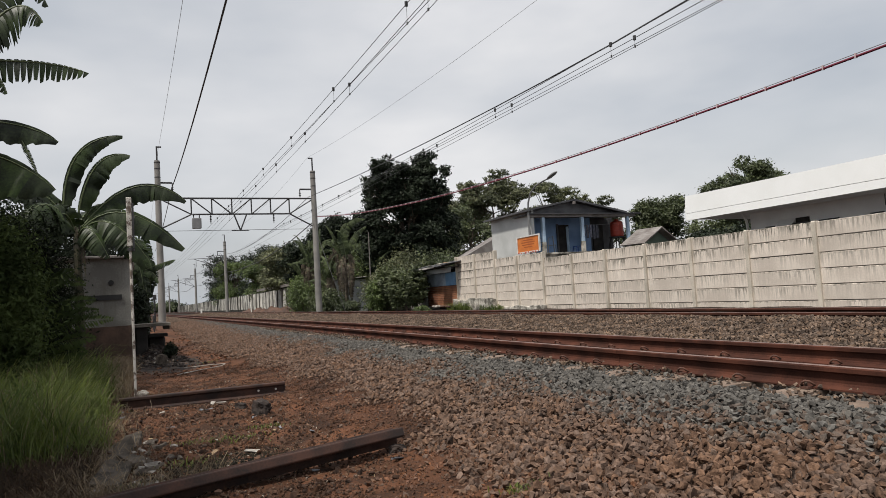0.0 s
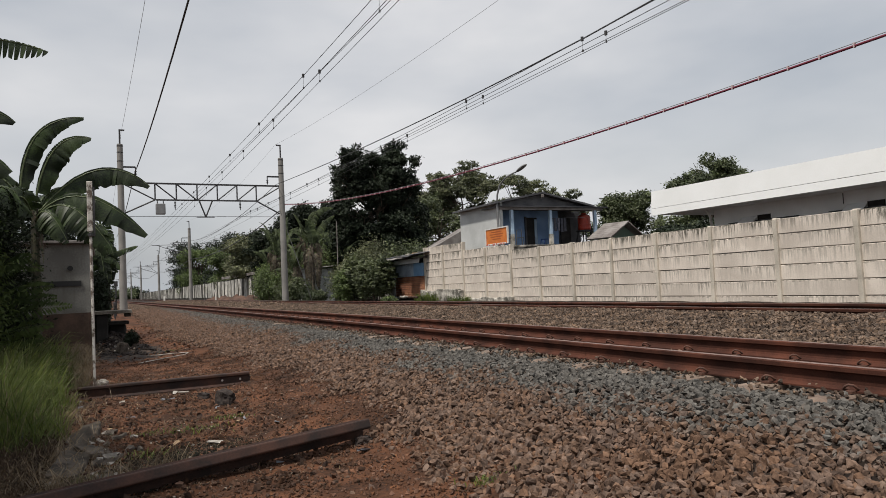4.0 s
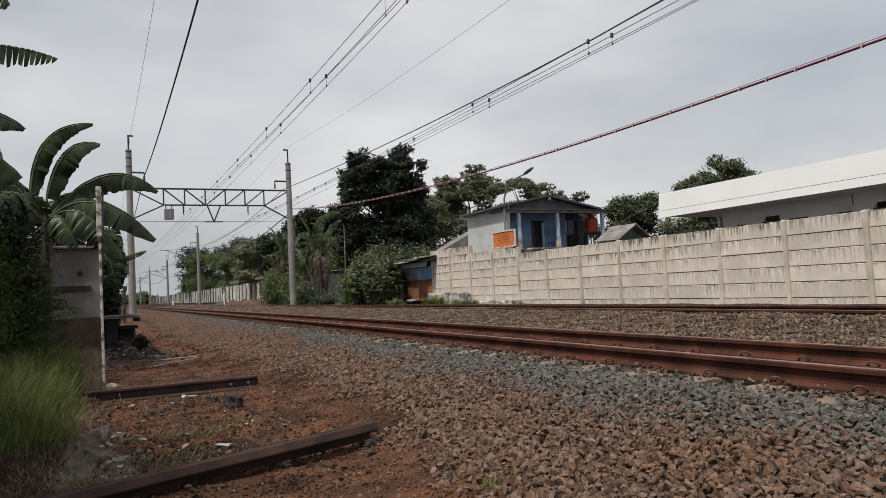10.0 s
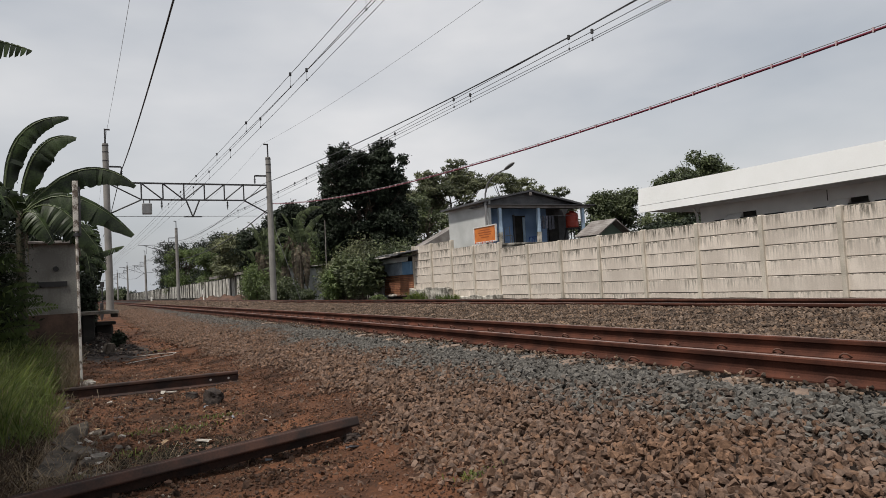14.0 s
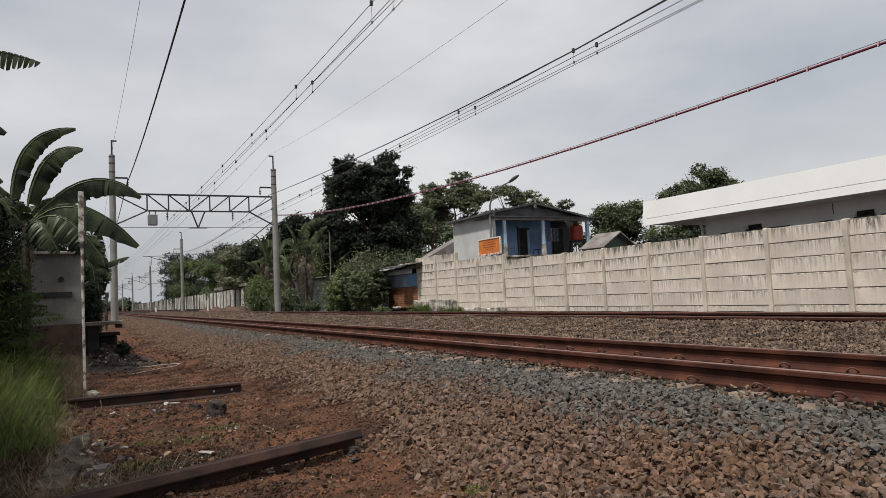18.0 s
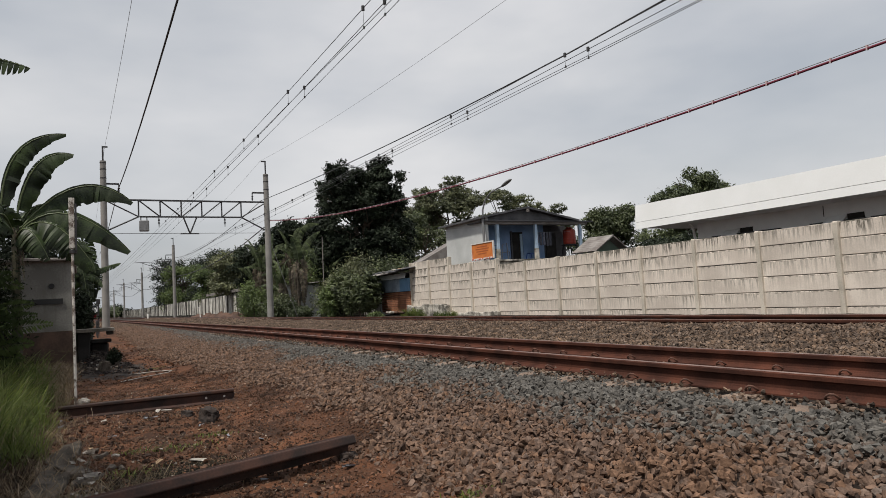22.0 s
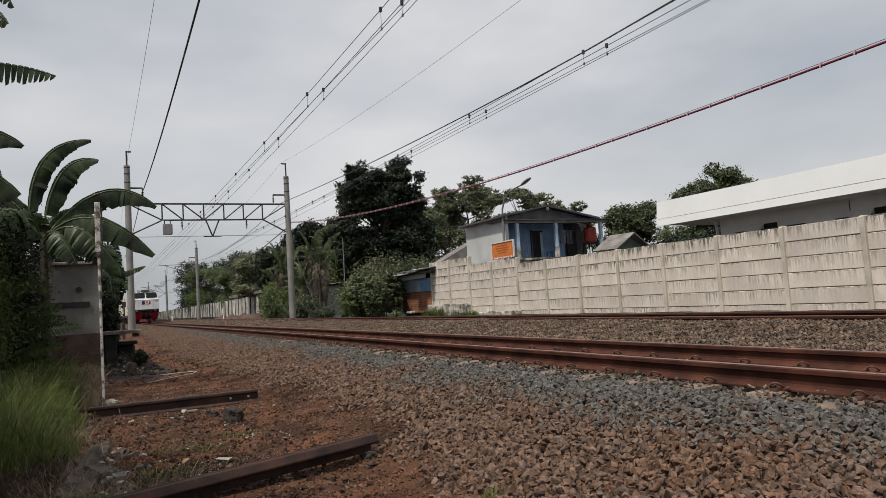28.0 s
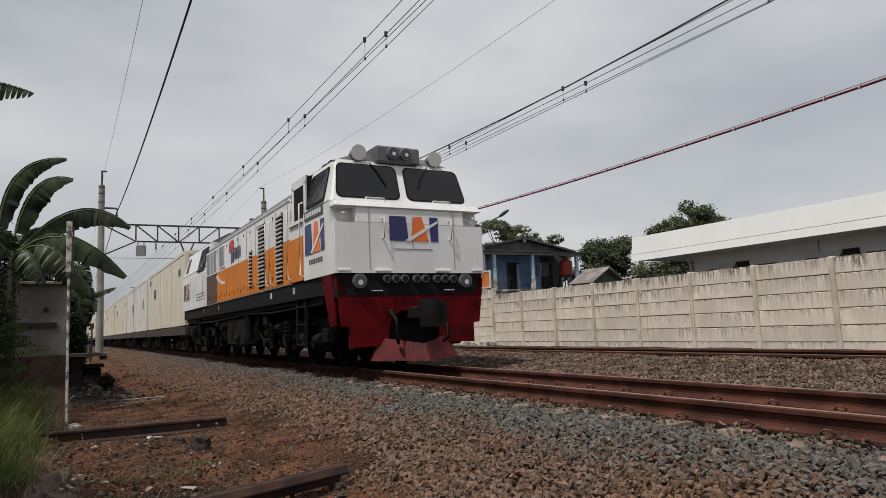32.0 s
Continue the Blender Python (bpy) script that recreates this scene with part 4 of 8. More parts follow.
    for f in ((0, 1, 4), (2, 3, 5), (1, 2, 5, 4), (3, 0, 4, 5), (0, 3, 2, 1)):
        bb.faces.new([q[i] for i in f])
    part("roof", bb, "roof_tin", s2)
    part("wall", box(B(), 18.6, 23.0, 37.25, 38.2, 0, 3.3), "pale_wall", s2)


def build_lamp_and_sign():
    l = thing("street_lamp", "grey curved-arm street lamp behind the concrete wall", "street lamp", (18.58, 29.9, 0))
    part("pole", tube(B(), (0, 0, 0), (0, 0, 5.1), 0.075, 0.06, n=10), "lamp_grey", l)
    pts = [(0, 0, 5.1), (0.02, -0.02, 5.6), (0.06, -0.25, 6.1), (0.13, -0.7, 6.4), (0.24, -1.25, 6.55), (0.30, -1.6, 6.6)]
    part("arm", pipe(B(), pts, 0.05, 8, 0.035), "lamp_grey", l)
    b = B()
    bmesh.ops.create_uvsphere(b, u_segments=12, v_segments=8, radius=1.0)
    for v in b.verts:
        v.co = pose(0.34, -1.9, 6.70, -20, 0, 10) @ Vector((v.co.x * 0.13, v.co.y * 0.42, v.co.z * (0.10 if v.co.z > 0 else 0.06)))
    part("lantern", b, "lamp_grey", l)
    s = thing("sign_board", "orange sign board in a white frame with faded lines of writing", "sign", (18.15, 29.4, 0))
    part("board", box(B(), -0.02, 0.02, -1.02, 1.02, 3.06, 3.80), "orange_sign", s)
    for y0, y1, z0, z1 in ((-1.09, 1.09, 3.8, 3.86), (-1.09, 1.09, 2.99, 3.06), (-1.09, -1.02, 3.06, 3.8), (1.02, 1.09, 3.06, 3.8)):
        fr = part("frame", box(B(), -0.05, 0.03, y0, y1, z0, z1), "white_paint", s)
        if z1 < 3.1:
            for k in range(9):
                y = -1.0 + 0.23 * k
                part("rust_run", box(B(), -0.054, -0.05, y, y + 0.06 + 0.05 * (k % 3), z0 - 0.03 * (k % 2), z1 - 0.015 * (k % 4)), "litter_red", fr, "red rust run on the white frame")
    for k, (w, z) in enumerate(((0.62, 3.62), (0.8, 3.5), (0.72, 3.38), (0.5, 3.26))):
        part("text_bar", box(B(), -0.026, -0.018, -w * 0.8, w * 0.8, z, z + 0.045), "sign_text", s)
    for y in (-0.25, 0.05):
        part("strut", pipe(B(), [(-0.02, y, 0.0), (-0.02, y, 2.85), (0, y + (0.5 if y > 0 else -0.5), 2.98)], 0.03, 6), "white_paint", s)


# ---- shacks by the far track ----
def corrugated(bm, y0, y1, x0, z0, x1, z1, pitch=0.09, amp=0.018):
    """Sheet from (x0, z0) to (x1, z1), waves running along y."""
    n = max(2, int((y1 - y0) / (pitch / 2)))
    a, c = [], []
    for i in range(n + 1):
        y, d = y0 + (y1 - y0) * i / n, amp * (1 if i % 2 else -1)
        a.append(bm.verts.new((x0, y, z0 + d)))
        c.append(bm.verts.new((x1, y, z1 + d)))
    for i in range(n):
        bm.faces.new((a[i], a[i + 1], c[i + 1], c[i]))
    return bm


def build_shack():
    s = thing("shop_shack", "low shack of blue boards and rusty sheets under tin", "shack")
    n = 11
    sheet = mesh_of("slat", bevel(box(B(), -0.03, 0.03, 37.15, 41.6, 0.0, 1.25 / n - 0.012), 0.012), "rust_sheet")
    for i in range(n):
        part("slat", sheet, None, s, at=(17.64, 0, 0.40 + 1.25 * i / n))
    part("counter_board", box(B(), 17.55, 17.7, 38.45, 41.5, 1.66, 2.45), "pale_board", s, "faded pale blue board")
    part("counter_board", box(B(), 17.5, 17.65, 37.2, 38.4, 1.66, 2.45), "shop_blue", s)
    part("header_board", bevel(box(B(), -0.02, 0.02, 37.3, 41.2, 0.0, 0.30), 0.006), "pale_wall", s, "grimy white board hung under the roof", at=pose(17.36, 0, 2.46, 0, 12, 0))
    part("inner_wall", box(B(), 18.4, 18.5, 37, 46, 0, 2.9), "roof_dark", s)
    part("side_wall", box(B(), 17.5, 21, 41.6, 41.75, 0.2, 2.7), "pale_wall", s)
    part("side_wall", box(B(), 17.4, 17.55, 41.75, 44.5, 0.2, 2.5), "fence_old", s)
    rs = random.Random(14)
    y = 36.5
    while y < 45.6:
        ye, z = y + rs.uniform(0.85, 1.25), 3.04 - 0.022 * (y - 36.6) + rs.uniform(-0.06, 0.06)
        sheet = corrugated(B(), y, ye + 0.14, 16.75 + rs.uniform(-0.28, 0.2), z - 0.14 + rs.uniform(-0.05, 0.05), 20.5, z + 0.42, 0.16, 0.02)
        part("roof_sheet", sheet, rs.choice(("roof_tin", "roof_dark", "roof_tin")), s).modifiers.new("solid", "SOLIDIFY").thickness = 0.02
        y = ye
    for y in (36.9, 39.0, 41.4, 44.2):
        part("rafter", box(B(), 16.9, 20.3, y, y + 0.08, 2.74, 2.82), "fence_post", s)
    for i in range(7):
        x, y = rs.uniform(16.9, 17.6), rs.uniform(37, 44.5)
        at = pose(x, y, 3.04 - 0.022 * (y - 36.6) + 0.15 * (x - 16.75) - 0.1, rs.uniform(-10, 10), rs.uniform(-14, 0), rs.uniform(0, 180))
        tagged(part("roof_weight", bevel(box(B(), -0.10, 0.10, -rs.uniform(0.1, 0.5), 0.12, 0, 0.10), 0.02), rs.choice(("plinth_stone", "dry_wood", "fence_post")), at=at), "stone or plank weighing down a tin roof", "roof weight", "weights on the tin roof")
    s = thing("shop_shack", "small whitewashed tin-roofed shack half hidden in shrubs", "shack")
    part("wall", box(B(), 14.45, 16.7, 52.0, 54.5, 0.1, 2.72), "pale_wall", s, "grimy whitewashed wall")
    w = part("window", box(B(), 14.95, 15.35, 51.96, 52.02, 1.5, 2.3), "glass_dark", s)
    part("mullion", box(B(), 15.13, 15.17, 51.93, 51.96, 1.5, 2.3), "white_paint", w)
    part("post", box(B(), 14.40, 14.50, 51.88, 51.98, 0.1, 2.74), "fence_post", s)
    b = corrugated(B(), 51.5, 54.8, 14.1, 2.76, 17.0, 2.95, 0.18, 0.02)
    part("roof", b, "roof_tin", s).modifiers.new("solid", "SOLIDIFY").thickness = 0.03
    tagged(part("pole", tube(B(), (16.4, 50, 0), (16.45, 50, 6.3), 0.045, 0.035, n=8), "roof_tin"), "thin pale pole standing among shrubs", "pole")


def build_far_fence():
    f = thing("fence", "old whitewashed panel fence along the far side of the railway", "fence", kind="structure")
    me = mesh_of("panel", bevel(box(B(), -0.05, 0.05, 0.02, 2.38, 0.0, 1.95), 0.02), "fence_old")
    po = mesh_of("post", bevel(box(B(), -0.14, 0.1, -0.13, 0.13, -0.2, 2.1), 0.015), "fence_post")
    for i in range(90):
        y = 63 + 2.4 * i
        x = 13.5 + 0.05 * math.sin(i)
        top = -0.05 + 0.25 * max(0.0, 1 - i / 62) + 0.03 * math.sin(i * 1.7)
        part("panel", me, None, f, at=pose(x, y, 0.45 + top, 0, rnd.uniform(-1.5, 1.5), 0))
        part("post", po, None, f, at=pose(x, y, 0.38 + top, 0, rnd.uniform(-2.5, 2.5), 0))
    r = thing("shelter_roof", "rusty tin lean-to roof behind the old fence", "roof", (0, 0, 0))
    part("sheet", corrugated(B(), 61.6, 86, 13.35, 3.02, 18, 3.7, 0.2, 0.03), "roof_tin", r)
    part("eaves_board", box(B(), 13.36, 13.40, 61.7, 85.9, 2.80, 2.97), "roof_tin", r)
    part("support_wall", box(B(), 14.2, 17.5, 62.5, 83, 0, 2.75), "fence_old", r)
    b = B()
    tube(b, (12.4, 84, 0.2), (12.3, 84.3, 1.6), 0.07, n=8)
    tagged(part("marker_post", b, "white_paint"), "short leaning white marker post beside the far track", "post")
    b = B()
    tube(b, (7.0, 88, 0.3), (7.0, 88, 1.1), 0.11, 0.09, n=10)
    tagged(part("marker_post", bevel(b, 0.01), "white_paint"), "short white kilometre post between the tracks", "post")


# ---- shed and slab by the near track ----
def build_shed():
    s = thing("shed", "low grey plastered shed with a flat roof and dark base", "shed")
    part("wall", box(B(), -4.2, -0.17, 16.0, 20.5, 0.93, 2.37), "shed_wall", s)
    part("base", box(B(), -4.22, -0.15, 15.98, 20.52, -0.1, 0.93), "shed_base", s)
    part("roof", bevel(box(B(), -4.4, -0.08, 15.85, 20.7, 2.37, 2.43), 0.012), "roof_tin", s)
    part("vent_slot", box(B(), -1.15, -0.32, 15.97, 16.02, 1.49, 1.60), "dark", s, "long dark vent slot")
    part("vent_hole", tube(B(), (-0.52, 15.97, 1.86), (-0.52, 16.02, 1.86), 0.055, n=10), "dark", s)
    t = thing("concrete_slab", "low concrete slab resting on blocks beside the track", "slab")
    part("top", bevel(box(B(), -0.1, 0.66, 16.85, 17.9, 0.85, 0.92), 0.006), "slab_top", t)
    # supports coloured near-black for the shade under the slab
    part("block", bevel(box(B(), -0.08, 0.17, 16.95, 17.8, 0.1, 0.86), 0.02), "sooty", t)
    part("lip", bevel(box(B(), 0.50, 0.64, 16.88, 17.3, 0.77, 0.85), 0.012), "slab_grey", t)
    part("board", bevel(box(B(), 0.18, 0.60, 17.05, 17.6, 0.60, 0.67), 0.01), "sooty", t)
    part("block", bevel(box(B(), 0.18, 0.55, 17.3, 17.85, 0.1, 0.60), 0.04), "sooty", t)
    d = B()
    bmesh.ops.create_grid(d, x_segments=44, y_segments=60, size=1)
    for v in d.verts:
        x, y = 0.36 + v.co.x * 1.15, 16.6 + v.co.y * 3.6
        low = 0.06 * max(0.0, 1 - (v.co.x ** 2 + v.co.y ** 2) ** 1.5)
        v.co = Vector((x, y, ground_z(x, y) - 0.035 + low + 0.035 * noise.noise((x * 7, y * 7, 2)) + 0.03 * noise.noise((x * 19, y * 19, 5))))
    tagged(part("debris_heap", d, "ash_soil"), "heap of dark ashy soil and debris under a concrete slab", "debris", kind="stuff")
    rd = random.Random(88)
    for i in range(40):
        x, y = rd.gauss(0.2, 0.28), rd.uniform(15.6, 17.2)
        w, l = rd.uniform(0.012, 0.04), rd.uniform(0.02, 0.05)
        c = box(B(), -w, w, -l, l, 0, rd.uniform(0.012, 0.05))
        for v in c.verts:
            v.co += Vector((rd.uniform(-0.01, 0.01), rd.uniform(-0.01, 0.01), rd.uniform(0, 0.01)))
        tagged(part("litter", c, rd.choice(("litter_white", "rubble_grey", "rubble_grey", "rubble")), at=pose(x, y, ground_z(x, y) + 0.02, rd.uniform(-30, 30), rd.uniform(-30, 30), rd.uniform(0, 180))),
               "small scrap among dark debris beside the shed", "litter", "scraps in the debris")
    for x, y, h in ((0.72, 36, 2.0),):
        b = B()
        tube(b, (x, y, 0), (x, y, h), 0.035, n=8)
        box(b, x - 0.09, x + 0.09, y - 0.03, y + 0.03, h - 0.25, h)
        tagged(part("marker_post", b, "steel"), "thin dark steel marker post beside the line", "post")
    r = thing("guard_rail", "low dark pipe railing beside the line", "railing", (0.62, 33, 0))
    for y in (0, 1.2, 2.4):
        part("post", tube(B(), (0, y, 0), (0, y, 1.0), 0.03, n=6), "steel", r)
    for z in (0.55, 0.98):
        part("rail", tube(B(), (0, 0, z), (0, 2.4, z), 0.025, n=6), "steel", r)


M["slab_top"] = material("slab_top", (0.24, 0.215, 0.18), (0.09, 0.08, 0.066), rough=0.95, scale=5, fine=40, bump=0.5)
M["ash_soil"] = material("ash_soil", (0.052, 0.034, 0.024), (0.012, 0.009, 0.007), rough=0.95, scale=6, fine=50, bump=0.8, bump_dist=0.02)


def build_sign_pole():
    p = thing("sign_pole", "flaking white-painted post with a narrow board at its top", "post", (-0.07, 9.9, 0))
    part("rod", tube(B(), (0.0, 0, -0.1), (-0.01, 0, 2.15), 0.018, 0.018, n=10), "flaked", p)
    b = bevel(box(B(), -0.046, 0.022, -0.03, 0.03, 2.08, 2.74), 0.006)
    part("board", b, "flaked", p)
    part("back_plate", box(B(), 0.024, 0.046, -0.05, 0.02, 2.05, 2.66), "steel", p)
    part("strap", tube(B(), (0, 0, 2.02), (0, 0, 2.06), 0.045, n=10), "steel", p)


# near-black colour that stands in for shade in doorways, holes and under the slab
M["sooty"] = material("sooty", (0.03, 0.027, 0.025), (0.012, 0.011, 0.010), rough=0.9, scale=3, fine=40, bump=0.3)
M["gable_board"] = material("gable_board", (0.13, 0.13, 0.135), (0.06, 0.06, 0.065), rough=0.85, scale=1.2, fine=20, bump=0.2)
M["fence_post"] = material("fence_post", (0.10, 0.095, 0.082), (0.045, 0.042, 0.038), rough=0.95, scale=2, fine=20, bump=0.3)
M["heap_soil"] = material("heap_soil", (0.115, 0.062, 0.042), (0.05, 0.03, 0.022), rough=0.95, scale=0.8, fine=8, bump=0.6)
M["flaked"] = material("flaked", (0.58, 0.55, 0.50), (0.13, 0.10, 0.08), rough=0.85, scale=9, fine=60, bump=0.4, contrast=(0.44, 0.56))
build_hall()
build_house()
build_lamp_and_sign()
build_shack()
build_far_fence()
build_shed()
build_sign_pole()


# ---- plants ----
def leaf_cloud(name, lobes, clumps, per, clump_r, size, mat, seed, flat=0.5, long_=1.7, star=False):
    """Diamond-shaped leaves in clumps over the shells of some ellipsoids, uneven and with gaps."""
    r = np.random.RandomState(seed)
    vol = np.array([l[3] * l[4] * l[5] for l in lobes]) ** 0.7
    pick = r.choice(len(lobes), clumps, p=vol / vol.sum())
    L = np.array(lobes, float)[pick]
    d = r.normal(size=(clumps, 3))
    d /= np.linalg.norm(d, axis=1)[:, None]
    rad = 0.45 + 0.62 * r.rand(clumps) ** 0.55
    cen = L[:, :3] + d * L[:, 3:] * rad[:, None]
    c = np.repeat(cen, per, 0) + r.normal(size=(clumps * per, 3)) * clump_r * (1, 1, 0.7)
    n = len(c)
    up = np.repeat(d, per, 0) * 0.6 + r.normal(size=(n, 3)) * flat + (0, 0, 0.5)
    up /= np.linalg.norm(up, axis=1)[:, None]
    a = np.cross(up, r.normal(size=(n, 3)))
    a /= np.linalg.norm(a, axis=1)[:, None] + 1e-9
    b = np.cross(up, a)
    s = size * (0.6 + 0.8 * r.rand(n))[:, None]
    if star:
        # long leaflets that spread from the tip of each twig and droop
        a = r.normal(size=(n, 3)) * (1, 1, 0.45) + (0, 0, 0.12)
        a /= np.linalg.norm(a, axis=1)[:, None]
        b = np.cross(a, np.repeat(d, per, 0) * 0.9 + (0.0, 0.0, 0.6) + 0.3 * r.normal(size=(n, 3)))
        b /= np.linalg.norm(b, axis=1)[:, None]
        up = np.cross(a, b)
        up *= np.sign(up[:, 2:3]) + 1e-9
        c = np.repeat(cen, per, 0) + r.normal(size=(n, 3)) * clump_r * 0.12 + a * s * long_ * 0.55
    v = np.stack([c - a * s * long_ / 2, c + b * s * 0.42 + up * s * 0.1, c + a * s * long_ / 2 - up * s * 0.15, c - b * s * 0.42 + up * s * 0.1], 1).reshape(-1, 3)
    f = np.arange(n * 4).reshape(-1, 4)
    return fast_mesh(name, v, f, mat)


def tree(x, y, base_z, lobes, clumps, per, clump_r, size, mat, seed, label, trunk_r=0.3, fork=0.4, flat=0.5, long_=1.7, tuft=9, star=False):
    """lobes are given from the foot of the trunk."""
    t = thing("tree", label, "tree", (x, y, base_z))
    rr = random.Random(seed)
    top = max(l[2] for l in lobes)
    fz = min(l[2] - l[5] for l in lobes) * (1 - fork) + top * fork * 0.6
    fz = max(fz, 0.5)
    b = pipe(B(), [(0, 0, -0.3), (0.05, 0.0, fz * 0.4), (0.12, 0.1, fz)], trunk_r, 10, trunk_r * 0.7)
    part("trunk", b, "bark", t)
    for l in lobes:
        mid = ((l[0] + 0.12) * 0.45 + rr.uniform(-0.3, 0.3), l[1] * 0.45 + rr.uniform(-0.3, 0.3), fz + (l[2] - fz) * 0.6)
        b = pipe(B(), [(0.12, 0.1, fz - 0.1), mid, (l[0], l[1], l[2] + l[5] * 0.5)], trunk_r * 0.5, 7, 0.03)
        for k in range(4):
            a = rr.uniform(0, 6.28)
            pipe(b, [mid, (mid[0] + math.cos(a) * l[3] * 0.5, mid[1] + math.sin(a) * l[4] * 0.5, mid[2] + l[5] * 0.3),
                     (l[0] + math.cos(a) * l[3] * 0.85, l[1] + math.sin(a) * l[4] * 0.85, l[2] + rr.uniform(-0.2, 0.6) * l[5])], trunk_r * 0.22, 5, 0.02)
        part("limb", b, "bark", t)
    tufts = []
    for l in lobes:
        for k in range(tuft):
            d = Vector((rr.gauss(0, 1), rr.gauss(0, 1), rr.gauss(0.1, 0.8))).normalized() * rr.uniform(0.55, 1.0)
            q = rr.uniform(0.30, 0.50)
            tufts.append((l[0] + d.x * l[3], l[1] + d.y * l[4], l[2] + d.z * l[5], l[3] * q, l[4] * q, l[5] * q * 0.75))
    part("crown", leaf_cloud("crown", tufts or lobes, clumps, int(per * 1.6), clump_r * 0.8, size * 0.64, mat, seed, flat, long_, star), None, t)
    return t


def shrub(x, y, z, rx, ry, rz, n, size, mat, seed, label, flat=0.6, long_=1.7, star=False):
    lobes = []
    rr = random.Random(seed)
    for k in range(5):
        lobes.append((rr.uniform(-0.5, 0.5) * rx, rr.uniform(-0.5, 0.5) * ry, rz * rr.uniform(0.8, 1.15), rx * rr.uniform(0.5, 0.8), ry * rr.uniform(0.5, 0.8), rz * rr.uniform(0.6, 0.9)))
    s = thing("shrub", label, "shrub", (x, y, z))
    b = B()
    for k in range(6):
        a = rr.uniform(0, 6.28)
        pipe(b, [(0.1 * math.cos(a), 0.1 * math.sin(a), -0.1), (rx * 0.3 * math.cos(a), ry * 0.3 * math.sin(a), rz * 0.8), (rx * 0.6 * math.cos(a), ry * 0.6 * math.sin(a), rz * 1.4)], 0.04, 5, 0.012)
    part("stem", b, "bark", s)
    part("foliage", leaf_cloud("foliage", lobes, n // 9, 9, 0.16 * (rx + rz) / 2, size, mat, seed, flat, long_, star), None, s)
    return s


def banana_blade(rib, width, seed, torn=0.5, sag=0.5, n=26, keel=0.25, face=0.0, fold=0.0):
    """Both halves of a leaf in strips along its rib, torn apart towards the edge. rib: base, middle, tip."""
    rr = random.Random(seed)
    p0, p1, p2 = (Vector(p) for p in rib)
    c = p1 * 2 - (p0 + p2) / 2
    at = lambda t: p0 * (1 - t) ** 2 + c * 2 * t * (1 - t) + p2 * t ** 2
    bm = B()
    for side in (-1, 1):
        prev_out = None
        for i in range(n):
            t0, t1 = 0.10 + 0.9 * i / n, 0.10 + 0.9 * (i + 1) / n
            a, b = at(t0), at(t1)
            d = (b - a).normalized()
            sd = d.cross(Vector((0, 0, 1)).lerp(Vector((0, -1, 0)), face))
            sd = (sd.normalized() if sd.length > 1e-3 else Vector((1, 0, 0))) * side
            nrm = sd.cross(d) * side
            prof = lambda t: max(0.06, math.sin(math.pi * min(1, max(0, (t - 0.04) * 1.02)) ** 0.8)) ** 0.6
            half = width * (1 + 0.7 * fold if side > 0 else 1 - 0.85 * fold)
            w0, w1 = half * prof(t0), half * prof(t1)
            cut = rr.random() < torn
            w1b = w1 * rr.uniform(0.86, 1.04)
            w0b = w0 * rr.uniform(0.86, 1.04) if cut or prev_out is None else None
            rows = []
            wave = (rr.uniform(-1, 1), rr.uniform(-1, 1))
            for q, (pt, w) in enumerate(((a, w0b), (b, w1b))):
                if w is None:
                    rows.append(prev_out)
                    continue
                drop = sag * rr.uniform(0.75, 1.25) if cut else sag
                pts = []
                for k in range(4):
                    u = k / 3
                    shrink = d * (0.5 if q == 0 else -1) * (0.32 * torn * (b - a).length * u * u if cut else 0)
                    ripple = nrm * (wave[q] * 0.16 * w * u)
                    pts.append(bm.verts.new(ripple + pt + sd * w * u * (1 - 0.25 * drop * u) + nrm * keel * w * u * (1 - u) + Vector((0, 0, -1)) * drop * w * u * u + shrink))
                rows.append(pts)
            for k in range(3):
                f = bm.faces.new((rows[0][k], rows[0][k + 1], rows[1][k + 1], rows[1][k]))
                f.smooth = True
            prev_out = rows[1]
    return bm, [at(i / 10) for i in range(11)]


def banana(x, y, z, stem, leaves, label, seed, stem_r=0.11, dry=(), green="banana_leaf"):
    """leaves: (rib, half width, torn, sag) in the plant's space."""
    p = thing("banana_plant", label, "banana plant", (x, y, z), "banana plants")
    b = pipe(B(), [(0, 0, -0.1), (0.02, 0, stem * 0.5), (0.0, 0.0, stem)], stem_r, 12, stem_r * 0.6)
    part("stem", b, "banana_dry" if green == "banana_far" else "banana_stem", p, "brown sheathed stem")
    for i, (rib, w, torn, sag, *face) in enumerate(leaves):
        bm, pts = banana_blade(rib, w, seed * 31 + i, torn, sag, face=face[0] if face else 0.0, fold=face[1] if len(face) > 1 else 0.0)
        mat = "banana_dry" if i in dry else green
        bl = part("leaf", bm, mat, p)
        part("rib", pipe(B(), pts, 0.018 if w > 0.15 else 0.012, 6, 0.004), "banana_rib", bl)
    return p


